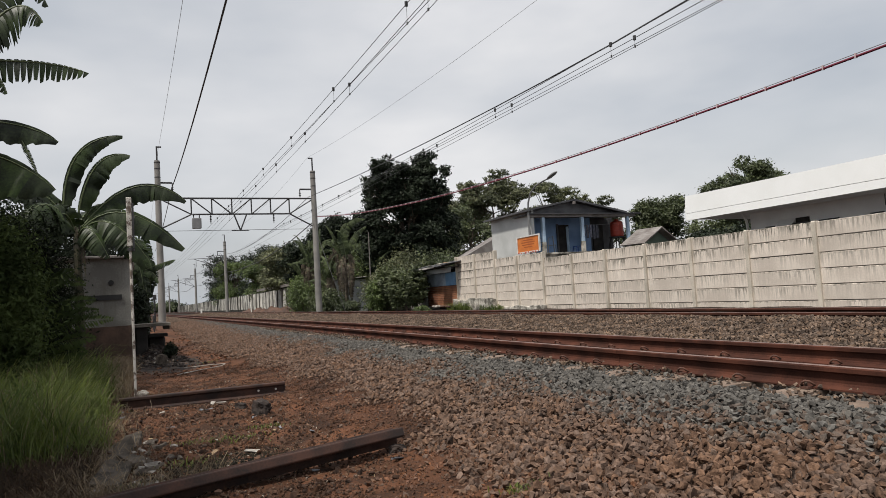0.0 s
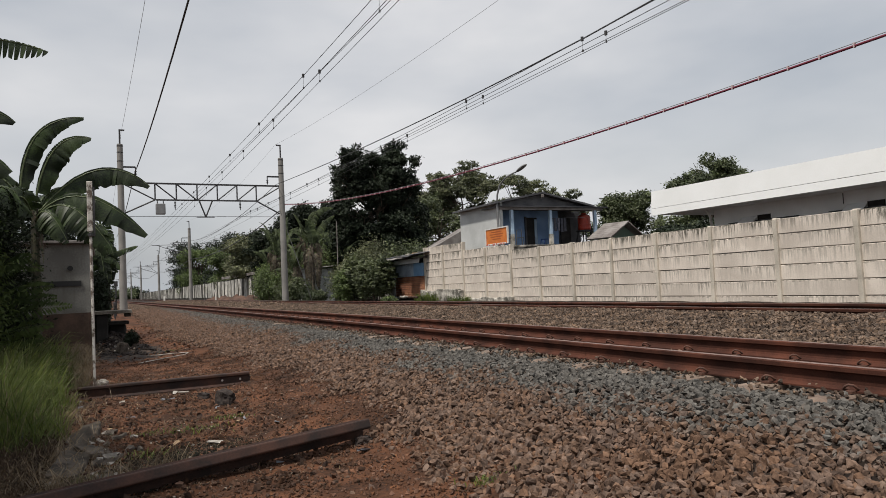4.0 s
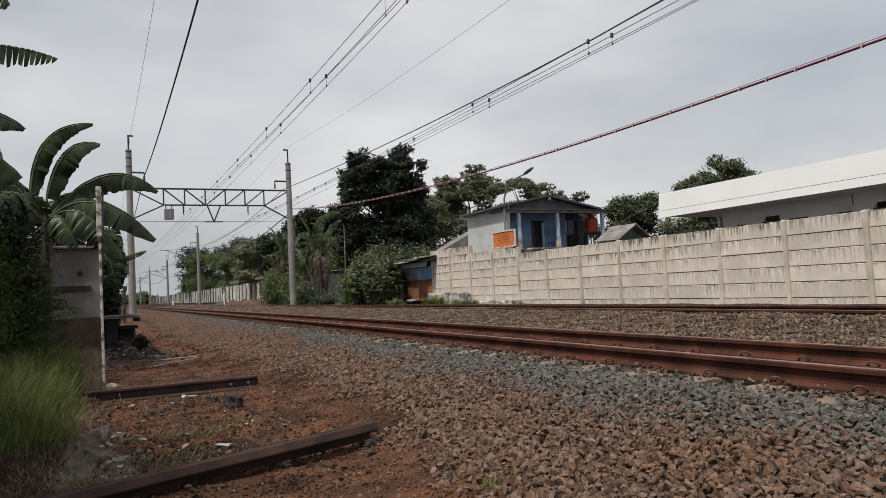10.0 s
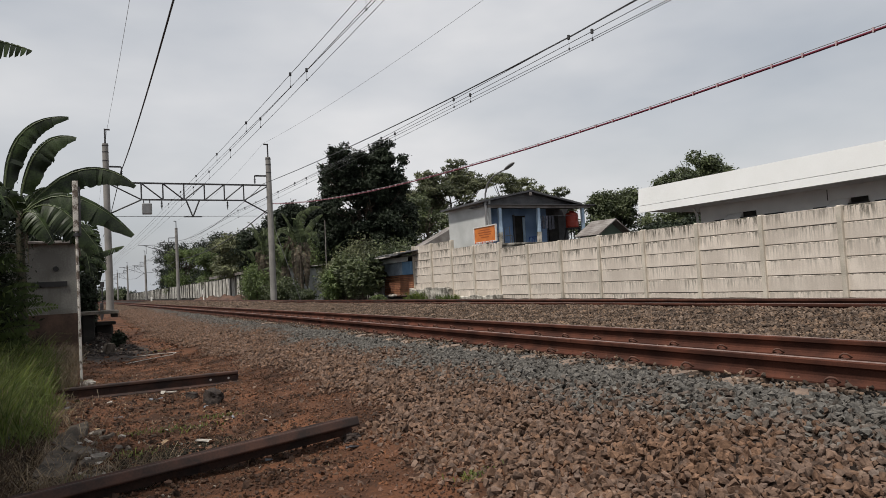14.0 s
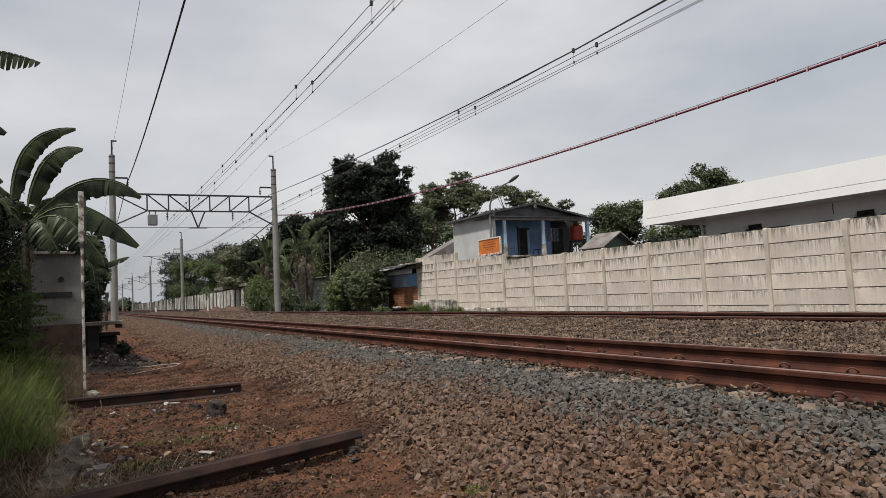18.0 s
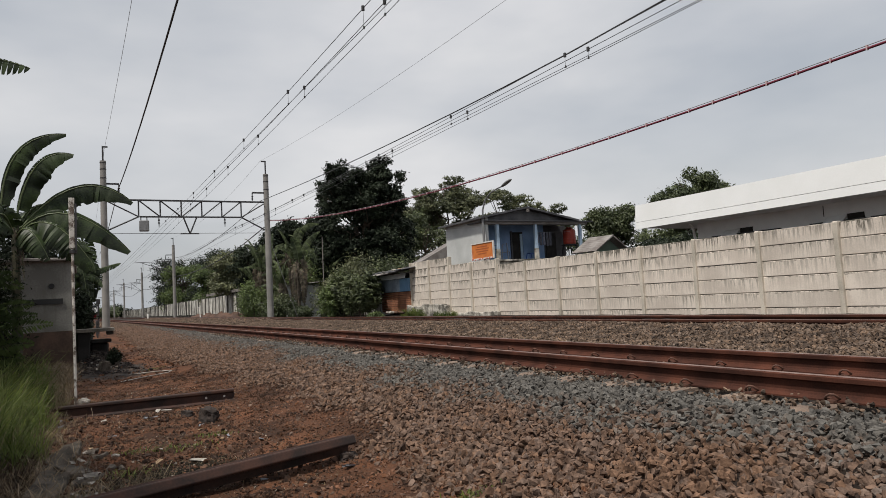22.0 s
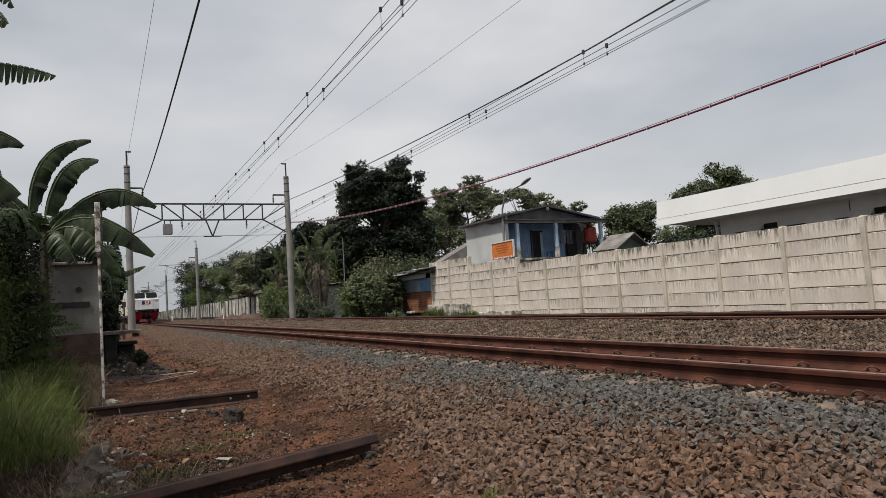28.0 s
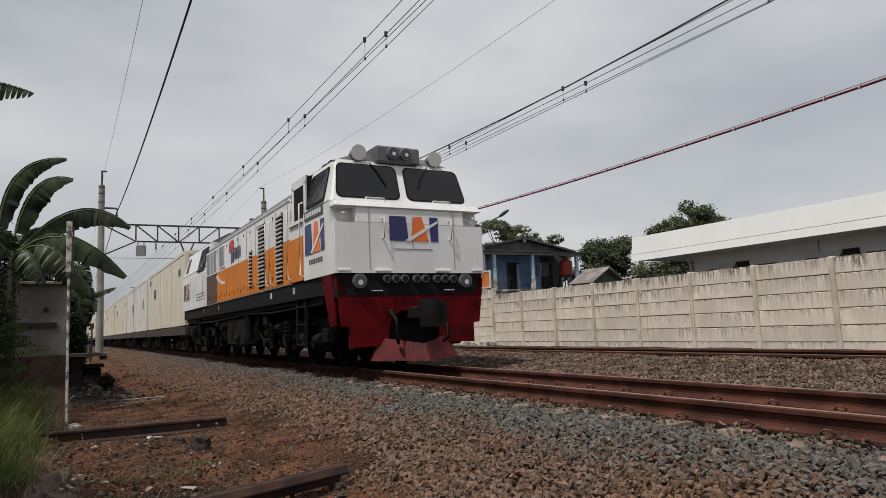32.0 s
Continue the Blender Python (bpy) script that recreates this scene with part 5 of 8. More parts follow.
def banana_any(x, y, z, h, n, seed, label, dry_n=2, green="banana_far"):
    """A whole plant h high to its crown, its leaves spread round."""
    rr = random.Random(seed)
    leaves = []
    for k in range(n + dry_n):
        a = k * 2.4 + rr.uniform(-0.4, 0.4)
        up = rr.choice((rr.uniform(1.2, 2.2), rr.uniform(0.3, 1.2))) if k < n else -0.6
        ln = rr.uniform(0.9, 2.0) if k < n else rr.uniform(1.2, 2.2)
        dx, dy = math.cos(a), math.sin(a)
        if k < n:
            rib = ((0, 0, h - 0.1), (dx * ln * 0.32, dy * ln * 0.32, h + up * 0.8), (dx * ln * 0.8, dy * ln * 0.8, h + up * (1.15 if up > 1.1 else 0.8) - 0.1))
            leaves.append((rib, rr.uniform(0.15, 0.26), 0.97, rr.uniform(0.2, 0.7), rr.uniform(0.3, 0.9), rr.uniform(-0.5, 0.8)))
        else:
            hh = h - rr.uniform(0.1, 0.9)
            rib = ((0, 0, hh), (dx * 0.35, dy * 0.35, hh - 0.1), (dx * 0.32, dy * 0.32, hh - ln))
            leaves.append((rib, 0.24, 0.9, 0.8, 0.4))
    return banana(x, y, z, h, leaves, label, seed, 0.13, dry=tuple(range(n, n + dry_n)), green=green)


def frond(root, p0, p1, seed):
    """A thin arching stem with two rows of slim leaflets."""
    rr = random.Random(seed + 900)
    bm = pipe(B(), [root, p0, tuple((a + b) / 2 + (0.06 if k == 2 else 0) for k, (a, b) in enumerate(zip(p0, p1))), p1], 0.006, 4, 0.002)
    a, b = Vector(p0), Vector(p1)
    d = (b - a).normalized()
    n = 26
    for k in range(n):
        t = k / (n - 1)
        c = a.lerp(b, t) + Vector((0, 0, 0.06 * 4 * t * (1 - t)))
        ln = 0.13 * math.sin(math.pi * (0.12 + 0.86 * t)) + 0.03
        for s in (-1, 1):
            u = (Vector((0, rr.uniform(-0.4, 0.4), s)) + d * rr.uniform(0.5, 0.9) + Vector((0, 0, -0.35))).normalized()
            w = u.cross(Vector((0, 1, 0))).normalized() * 0.015
            q = [bm.verts.new(v) for v in (c, c + u * ln * 0.5 + w, c + u * ln, c + u * ln * 0.5 - w)]
            bm.faces.new(q)
    return bm


def build_plants():
    # the tall dark tree behind the shack
    tree(20.6, 52, 0, [(-1.4, 0, 11.4, 1.5, 1.8, 1.6), (-2.3, 0.2, 9.6, 1.7, 1.8, 1.6), (-0.5, -0.2, 9.3, 1.6, 1.8, 1.7), (2.4, 0.2, 11.3, 1.4, 1.5, 1.7), (0.6, 0, 10.5, 1.6, 1.7, 1.3), (1.6, 0.2, 9.4, 1.6, 1.7, 1.7), (3.0, 0.1, 9.0, 1.2, 1.5, 1.7),
                       (-2.9, 0, 7.6, 1.5, 1.7, 1.6), (0.4, 0, 7.2, 2.4, 2.2, 2.0), (2.7, 0, 6.8, 1.7, 1.8, 1.8), (-2.2, 0, 5.4, 2.0, 2.0, 1.8), (1.4, 0, 4.6, 2.6, 2.2, 1.8), (-0.6, 0, 4.0, 2.6, 2.2, 2.0)],
         5600, 11, 0.20, 0.24, "leaf_dark", 3, "tall dense dark-green broadleaf tree with a rounded crown", 0.35, tuft=15)
    # airy trees behind the blue house
    tree(38.5, 70, 0, [(-3.8, 0, 11.3, 2.6, 2.6, 2.2), (-0.5, 0, 13.7, 3.0, 2.6, 1.8), (3.0, 0, 13.0, 3.0, 2.6, 2.0), (-2.0, 0, 8.0, 4.0, 3, 3.0), (2.5, -1, 9.3, 3.8, 3, 3.0), (-1.5, -0.5, 10.8, 3.2, 2.6, 2.2), (-5, 0, 5.8, 2.6, 2.5, 3.0), (-5.2, 0, 9.6, 2.2, 2.2, 2.2), (-6.5, 0, 7.5, 2.2, 2.2, 2.2)],
         3000, 13, 0.34, 0.20, "leaf_olive", 5, "spreading olive-green tree with an open airy crown", 0.3, long_=2.6, tuft=8, star=True)
    tree(47.5, 70, 0, [(-2.6, 0, 12.5, 2.8, 2.6, 1.6), (1.5, 0, 11.2, 3.2, 2.6, 1.8), (4.8, 0, 11.2, 2.6, 2.4, 1.7), (-4, 0, 9, 2.4, 2.4, 2.2), (0.5, 0, 7.6, 4.0, 2.6, 2.2), (7.8, 0, 9.6, 2.0, 2.0, 1.5)],
         1600, 13, 0.34, 0.20, "leaf_olive", 8, "spreading olive-green tree with thin visible limbs", 0.3, long_=2.6, tuft=7, star=True)
    tree(31.0, 62, 0, [(-2, 0, 5.5, 2.6, 2.6, 2.6), (1, 0, 7.5, 2.4, 2.4, 2.6), (2.5, 0, 4.8, 2.6, 2.6, 2.6)], 420, 12, 0.4, 0.3, "leaf_mid", 11, "mid-green leafy tree behind the shack", 0.25)
    tree(40.5, 44, 0, [(-0.6, 0, 6.2, 1.9, 1.9, 1.6), (0.4, 0, 7.0, 1.3, 1.4, 1.3), (-1.6, 0, 5.2, 1.5, 1.4, 1.3), (1.2, 0, 5.4, 1.2, 1.4, 1.6), (0, 0, 4.0, 2.2, 1.8, 1.4), (-3.0, 0, 4.6, 1.6, 1.5, 1.6), (-1.2, 0, 7.3, 1.2, 1.3, 0.9)],
         1300, 12, 0.26, 0.23, "leaf_mid", 13, "round mid-green tree behind the houses", 0.2)
    tree(45.5, 39, 0, [(-2.4, 0, 7.9, 1.8, 1.8, 1.3), (-0.4, 0, 9.2, 1.7, 1.6, 1.4), (1.6, 0, 8.5, 2.0, 1.8, 1.1), (-0.5, 0, 6.5, 3.2, 2.2, 2.0), (-3.6, 0, 6.9, 1.2, 1.4, 1.3), (-4.6, 0, 4.4, 1.8, 1.6, 1.3)],
         1300, 12, 0.26, 0.24, "leaf_mid", 17, "leafy tree rising behind the white hall", 0.25)
    tree(36.0, 33, 0, [(-0.5, 0, 3.4, 2.0, 1.6, 1.3), (1.6, 0, 3.6, 1.8, 1.5, 1.2), (-2.4, 0, 3.2, 1.5, 1.4, 1.2)], 300, 12, 0.25, 0.22, "leaf_dark", 19, "low dark leafy tree behind the wall", 0.15)
    tree(19.2, 66, 0, [(-1.4, 0, 8.0, 1.6, 1.6, 1.4), (0.6, 0, 8.5, 1.6, 1.6, 1.4), (-0.2, 0, 6.2, 2.4, 2.0, 1.8), (-1.6, 0, 4.4, 2.0, 1.8, 1.6), (1.4, 0, 4.6, 2.2, 1.8, 1.6)], 1300, 12, 0.3, 0.24, "leaf_dark", 23, "dark green leafy tree behind banana plants", 0.2)
    tree(14.6, 72, 0, [(-1.2, 0, 5.6, 1.8, 1.6, 1.3), (0.9, 0, 6.2, 1.8, 1.6, 1.3), (0, 0, 4.2, 2.6, 2.0, 1.7)], 600, 12, 0.3, 0.26, "leaf_olive", 24, "green leafy tree behind the old fence", 0.2)
    tree(15.6, 61, 0, [(-1.6, 0, 5.8, 1.5, 1.5, 1.2), (0.4, 0, 6.6, 1.6, 1.5, 1.3), (2.0, 0, 7.6, 1.5, 1.5, 1.4), (0.6, 0, 7.6, 1.4, 1.4, 1.2), (-2.6, 0, 4.4, 1.5, 1.4, 1.4), (0.6, 0, 4.6, 2.4, 1.8, 1.6)], 1000, 12, 0.28, 0.24, "leaf_dark", 231, "dark leafy tree behind banana plants", 0.2)
    # wood behind the old fence
    for i, (x, y, h, r, mat) in enumerate(((18.6, 112, 8.6, 3.6, "leaf_dark"), (20.5, 104, 10.2, 4.0, "leaf_dark"), (17.2, 90, 6.3, 2.8, "leaf_olive"), (22, 88, 8.9, 3.6, "leaf_dark"), (16.4, 132, 9.6, 3.0, "leaf_bright"),
                                          (19.0, 76, 5.6, 2.4, "leaf_mid"), (25, 80, 8.2, 3.4, "leaf_dark"), (26, 64, 7.2, 3.0, "leaf_mid"), (17.4, 160, 13.0, 4.4, "leaf_dark"), (21.5, 140, 12.4, 4.2, "leaf_dark"), (16.2, 100, 6.4, 2.2, "leaf_bright"),
                                          (16.4, 82, 4.2, 1.9, "leaf_dark"), (22.5, 68, 5.4, 2.6, "leaf_dark"), (30, 90, 9.4, 4.2, "leaf_dark"), (20, 176, 8.0, 4.0, "leaf_dark"))):
        rr = random.Random(i + 50)
        lobes = [(rr.uniform(-0.5, 0.5) * r, rr.uniform(-0.5, 0.5) * r, h - r * rr.uniform(0.3, 0.9), r * rr.uniform(0.5, 0.75), r * rr.uniform(0.5, 0.75), r * rr.uniform(0.4, 0.6)) for k in range(5)]
        lobes.append((0, 0, max(1.6, h - 1.7 * r), r * 0.9, r * 0.9, r * 0.75))
        lobes.append((-0.2 * r, 0, max(1.8, h - 2.3 * r), r * 0.9, r * 0.8, r * 0.6))
        tree(x, y, 0, lobes, 820, 11, 0.38, 0.27, mat, 60 + i, "leafy tree in the wood behind the old fence", 0.22)
    # shrubs in front of the shack
    shrub(15.9, 40.8, 0.1, 1.25, 1.5, 1.5, 5600, 0.125, "leaf_mid", 21, "broad dense shrub with large pale green leaves beside the far track", long_=2.2, star=True)
    shrub(15.4, 43.2, 0.1, 0.9, 1.3, 1.9, 4600, 0.125, "leaf_mid", 220, "tall pale green shrub beside the far track", long_=2.2, star=True)
    shrub(14.6, 43.6, 0.1, 0.6, 0.9, 1.2, 2600, 0.10, "leaf_bright", 221, "slender light green shrub beside the far track")
    shrub(15.4, 45.6, 0.1, 1.4, 1.8, 1.5, 6000, 0.10, "leaf_olive", 22, "tangled green shrub beside the far track")
    shrub(14.4, 49.5, 0.1, 0.8, 1.4, 0.5, 2600, 0.10, "leaf_mid", 23, "low tangled shrub beside the far track")
    shrub(13.2, 50.8, 0.1, 1.2, 1.6, 1.1, 4500, 0.10, "leaf_mid", 24, "low green shrub round a mast foot")
    shrub(12.4, 55.0, 0.1, 1.0, 1.8, 1.7, 6000, 0.10, "leaf_bright", 25, "bright green shrub beside the far track")
    shrub(17.6, 47.6, 0.1, 1.5, 1.8, 2.4, 6000, 0.11, "leaf_olive", 26, "tall leggy green shrub behind the shack")
    shrub(20.5, 45.5, 0.1, 2.2, 2.0, 2.2, 6000, 0.12, "leaf_mid", 27, "tall green shrub behind the tin roof")
    shrub(15.9, 38.4, 0.1, 0.5, 0.8, 0.22, 500, 0.1, "leaf_bright", 28, "low weeds at the wall footing")
    for i, (x, y, r, h) in enumerate(((12.9, 60.5, 1.3, 1.5), (13.6, 56.5, 1.2, 1.9), (15.4, 56, 1.8, 2.6), (16.5, 58, 1.8, 3.0), (14.6, 64.5, 1.4, 1.8), (17.0, 53, 1.6, 2.9))):
        shrub(x, y, 0.1, r, r * 1.2, h, 4500, 0.11, ("leaf_mid", "leaf_olive", "leaf_bright")[i % 3], 240 + i, "tangled bush under the banana plants")
    for i, (y, ln, h) in enumerate(((64, 6, 0.6), (70, 7, 0.75), (78, 8, 0.6), (87, 9, 0.5))):
        b = B()
        bmesh.ops.create_grid(b, x_segments=10, y_segments=24, size=1)
        for v in b.verts:
            k = max(0, 1 - v.co.x ** 2) * max(0, 1 - v.co.y ** 2)
            v.co = Vector((v.co.x * 0.9, v.co.y * ln / 2, h * k * (1 + 0.7 * noise.noise((v.co.x * 2, v.co.y * 5, i))) - 0.05))
        ob = part("soil_heap", b, "heap_soil", at=(12.5, y, 0.2))
        tagged(ob, "low heap of reddish earth beside the far track", "soil", kind="stuff")
    # bananas beside the far mast
    for i, (x, y, h) in enumerate(((12.6, 54, 3.9), (13.4, 55, 4.0), (17.4, 54, 4.2), (13.2, 61, 3.6), (17.2, 51, 3.0), (14.2, 57, 5.1), (15.0, 55.2, 5.4), (15.9, 56.4, 5.0), (16.5, 54.6, 4.6), (13.3, 51.5, 2.4), (12.9, 56, 4.4), (13.6, 51.6, 3.0), (13.0, 58.5, 3.2))):
        banana_any(x, y, 0.1, h, 6, 70 + i, "tall banana plant with torn leaves and dry hanging skirts", 6)
    px, py = 14.45, 50.0
    rib = lambda *pts: tuple((x - px, y - py, z) for x, y, z in pts)
    skirts = [(rib((14.45, 50, 4.3 - 0.2 * k), (14.45 + 0.5 * math.cos(k * 1.3), 50 + 0.4 * math.sin(k * 1.3), 4.2 - 0.2 * k), (14.45 + 0.42 * math.cos(k * 1.3), 50 + 0.4 * math.sin(k * 1.3), 2.0 - 0.2 * k)), 0.30, 0.9, 0.5, 0.6) for k in range(7)]
    banana(px, py, 0.1, 4.5, [
        (rib((14.5, 50, 4.5), (15.2, 50, 5.9), (16.25, 49.9, 6.63)), 0.27, 0.97, 0.3, 0.8, 0.7),
        (rib((14.3, 50, 4.6), (14.8, 50, 6.8), (16.2, 49.9, 7.2)), 0.27, 0.97, 0.3, 0.8, 0.8),
        (rib((14.6, 50, 4.5), (15.4, 50, 5.4), (15.96, 49.9, 4.1)), 0.25, 0.95, 0.3, 0.8, 0.8),
        (rib((14.5, 49.9, 4.3), (14.35, 49.8, 5.3), (13.95, 49.7, 6.2)), 0.42, 0.15, 0.1, 0.9),
        (rib((14.2, 50.2, 4.2), (13.6, 50.2, 6.0), (13.1, 50.2, 6.8)), 0.22, 0.95, 0.5, 0.6, 0.7),
        (rib((14.2, 50.2, 4.3), (13.4, 50.2, 5.4), (12.7, 50.2, 5.2)), 0.24, 0.97, 0.5, 0.8, 0.7),
        (rib((14.4, 50.2, 4.4), (14.3, 50.3, 6.3), (15.0, 50.4, 7.0)), 0.24, 0.97, 0.4, 0.8, 0.8)] + skirts,
        "banana plant with torn arching leaves and a brown dry skirt", 77, 0.16, dry=tuple(range(7, 14)), green="banana_far")
    # the two banana plants by the shed
    px, py = -0.93, 13.0
    banana(px, py, 0, 2.75, [
        (rib((-1.12, 13.0, 2.80), (-0.90, 12.98, 3.93), (-0.17, 12.9, 4.30)), 0.155, 0.22, 0.1, 0.9, 0.85),
        (rib((-0.92, 13.0, 2.75), (-0.62, 12.9, 3.72), (-0.06, 12.8, 3.93)), 0.175, 0.2, 0.1, 0.9, 0.85),
        (rib((-0.84, 13.0, 2.72), (0.02, 13.0, 3.42), (0.84, 12.9, 3.14)), 0.19, 0.15, 0.1, 0.9, 0.9),
        (rib((-0.86, 13.0, 2.66), (-0.14, 12.8, 2.92), (0.77, 12.7, 2.26)), 0.24, 0.25, 0.1, 0.88, 0.85),
        (rib((-0.86, 12.9, 2.60), (-0.38, 12.6, 2.72), (0.20, 12.5, 2.04)), 0.25, 0.9, 0.3, 0.85, 0.9),
        (rib((-0.97, 13.0, 2.70), (-1.54, 12.9, 3.35), (-2.17, 12.8, 3.3)), 0.34, 0.3, 0.6, 0.5),
        (rib((-0.95, 12.9, 2.60), (-1.3, 12.3, 3.0), (-1.7, 11.9, 2.5)), 0.34, 0.4, 0.8, 0.5),
        (rib((-0.90, 13.1, 2.70), (-0.7, 13.8, 3.1), (-0.3, 14.3, 2.8)), 0.26, 0.4, 0.6),
        (rib((-0.94, 12.9, 2.72), (-0.85, 12.8, 2.45), (-0.79, 12.75, 1.82)), 0.075, 0.9, 0.6),
        (rib((-0.95, 12.9, 2.6), (-1.15, 12.5, 2.85), (-1.5, 12.3, 2.0)), 0.36, 0.4, 0.4, 0.8),
        (rib((-0.90, 12.8, 2.5), (-0.70, 12.5, 2.62), (-0.42, 12.4, 2.12)), 0.20, 0.8, 0.4, 0.8, 0.6),
        (rib((-0.90, 13.05, 2.6), (-0.72, 13.1, 3.0), (-0.50, 13.1, 3.12)), 0.20, 0.8, 0.4, 0.8, 0.8),
        (rib((-0.96, 12.9, 2.62), (-1.06, 12.8, 2.95), (-1.20, 12.7, 3.02)), 0.14, 0.6, 0.4, 0.8, 0.6),
        (rib((-0.90, 13.05, 2.5), (-0.3, 13.3, 2.7), (0.15, 13.4, 2.0)), 0.28, 0.6, 1.0, 0.5),
    ], "banana plant with broad arching torn leaves beside the shed", 5, 0.10, dry=(8,))
    px, py = -1.75, 9.0
    banana(px, py, 0, 2.9, [
        (rib((-2.55, 9.0, 3.95), (-1.35, 9.0, 4.20), (-0.47, 9.0, 4.12)), 0.16, 0.98, 0.1, 0.97, 0.97),
        (rib((-1.85, 9.0, 3.9), (-1.30, 8.95, 4.78), (-0.93, 8.9, 4.66)), 0.17, 0.9, 0.9, 0.7, 0.7),
        (rib((-1.71, 9.0, 3.1), (-1.33, 9.0, 5.03), (-0.88, 9.0, 4.90)), 0.13, 0.9, 0.9, 0.7, 0.8),
        (rib((-2.2, 9.0, 3.4), (-1.36, 9.0, 3.47), (-0.81, 9.0, 3.26)), 0.16, 0.06, 0.0, 0.92, 0.9),
        (rib((-2.3, 9.4, 3.3), (-1.50, 9.5, 3.18), (-0.90, 9.5, 2.77)), 0.30, 0.15, 0.2, 0.85, 0.9),
        (rib((-1.20, 9.0, 3.30), (-1.12, 9.0, 3.12), (-1.03, 9.0, 2.87)), 0.035, 0.95, 0.3, 0.9),
        (rib((-1.72, 9.0, 2.8), (-2.3, 9.0, 3.7), (-2.9, 9.0, 3.3)), 0.28, 0.4, 0.6),
        (rib((-1.75, 8.9, 3.2), (-1.52, 8.9, 3.98), (-1.30, 8.9, 3.78)), 0.10, 0.95, 0.8, 0.8, 0.6),
        (rib((-1.75, 9.1, 2.8), (-1.9, 9.8, 3.5), (-2.0, 10.4, 3.1)), 0.28, 0.4, 0.6),
    ], "tall banana plant with fringed torn leaves", 6, 0.12)
    # thicket by the shed; its near-black leaves carry the deep shade in their colour
    shrub(-1.85, 11.6, 0, 0.80, 0.7, 1.62, 60000, 0.026, "leaf_thicket_shaded", 31, "dark feathery thicket in front of the shed", 0.9, 2.6)
    shrub(-2.4, 10.6, 0, 0.85, 0.7, 1.55, 44000, 0.026, "leaf_thicket_shaded", 32, "dark feathery thicket beside tall grass", 0.9, 2.6)
    shrub(-1.66, 9.9, 0, 0.46, 0.4, 1.26, 24000, 0.028, "leaf_frond", 33, "feathery mid-green shrub over the tall grass", 0.9, 2.6)
    shrub(-2.55, 12.2, 0, 0.95, 0.8, 1.75, 40000, 0.030, "leaf_thicket_shaded", 37, "tall dark thicket round the banana stems", 0.9, 2.6)
    shrub(-1.45, 12.6, 0, 0.45, 0.5, 1.25, 14000, 0.026, "leaf_thicket_shaded", 38, "dark feathery bush at a banana stem", 0.9, 2.6)
    shrub(-1.50, 11.9, 0, 0.50, 0.45, 1.30, 26000, 0.026, "leaf_thicket_shaded", 39, "dark dense bush between banana stems", 0.9, 2.6)
    shrub(-1.25, 21.4, 0, 0.8, 0.6, 2.0, 15000, 0.06, "leaf_dark", 40, "tall dark bush rising behind the shed", 0.8, 2.2)
    fern = thing("fern", "feathery green fronds leaning across the shed wall", "fern", (-1.22, 11.15, 0))
    for i, (x0, z0, x1, z1) in enumerate(((-0.05, 0.95, 0.85, 1.12), (-0.1, 1.2, 0.62, 1.42), (-0.2, 1.75, 0.5, 1.66), (0.0, 0.75, 0.62, 0.86), (-0.1, 1.5, 0.36, 1.86), (-0.1, 1.0, 0.66, 1.26), (-0.2, 1.3, 0.4, 1.2), (0.0, 0.6, 0.5, 0.66))):
        part("frond", frond((x0 * 0.3, 0, 0.1), (x0, 0.02 * i, z0), (x1, 0.05 * (i % 3), z1), i), "leaf_frond", fern)
    # tall trees whose shade lies on the bank
    tree(-7.0, 7.0, 0, [(0.4, -3.4, 9.2, 1.7, 1.9, 1.0), (-0.4, 1.4, 9.8, 1.9, 1.9, 1.1), (0.5, 3.6, 9.2, 1.6, 1.6, 1.0), (-1.6, -1.4, 10.0, 1.8, 2.0, 1.1), (1.8, -3.8, 8.9, 1.0, 1.4, 0.8)],
         2200, 12, 0.3, 0.42, "leaf_dark", 301, "tall dark leafy tree shading the grassy bank", 0.3)
    tree(-8.2, 13.4, 0, [(0.6, -1.0, 9.4, 1.8, 2.0, 1.1), (2.4, 0.8, 9.2, 1.7, 1.9, 1.0), (0.4, 1.6, 10.0, 1.8, 1.8, 1.1)], 1300, 12, 0.3, 0.42, "leaf_dark", 302, "tall dark leafy tree shading the shed", 0.3)
    px, py = -0.35, 22.3
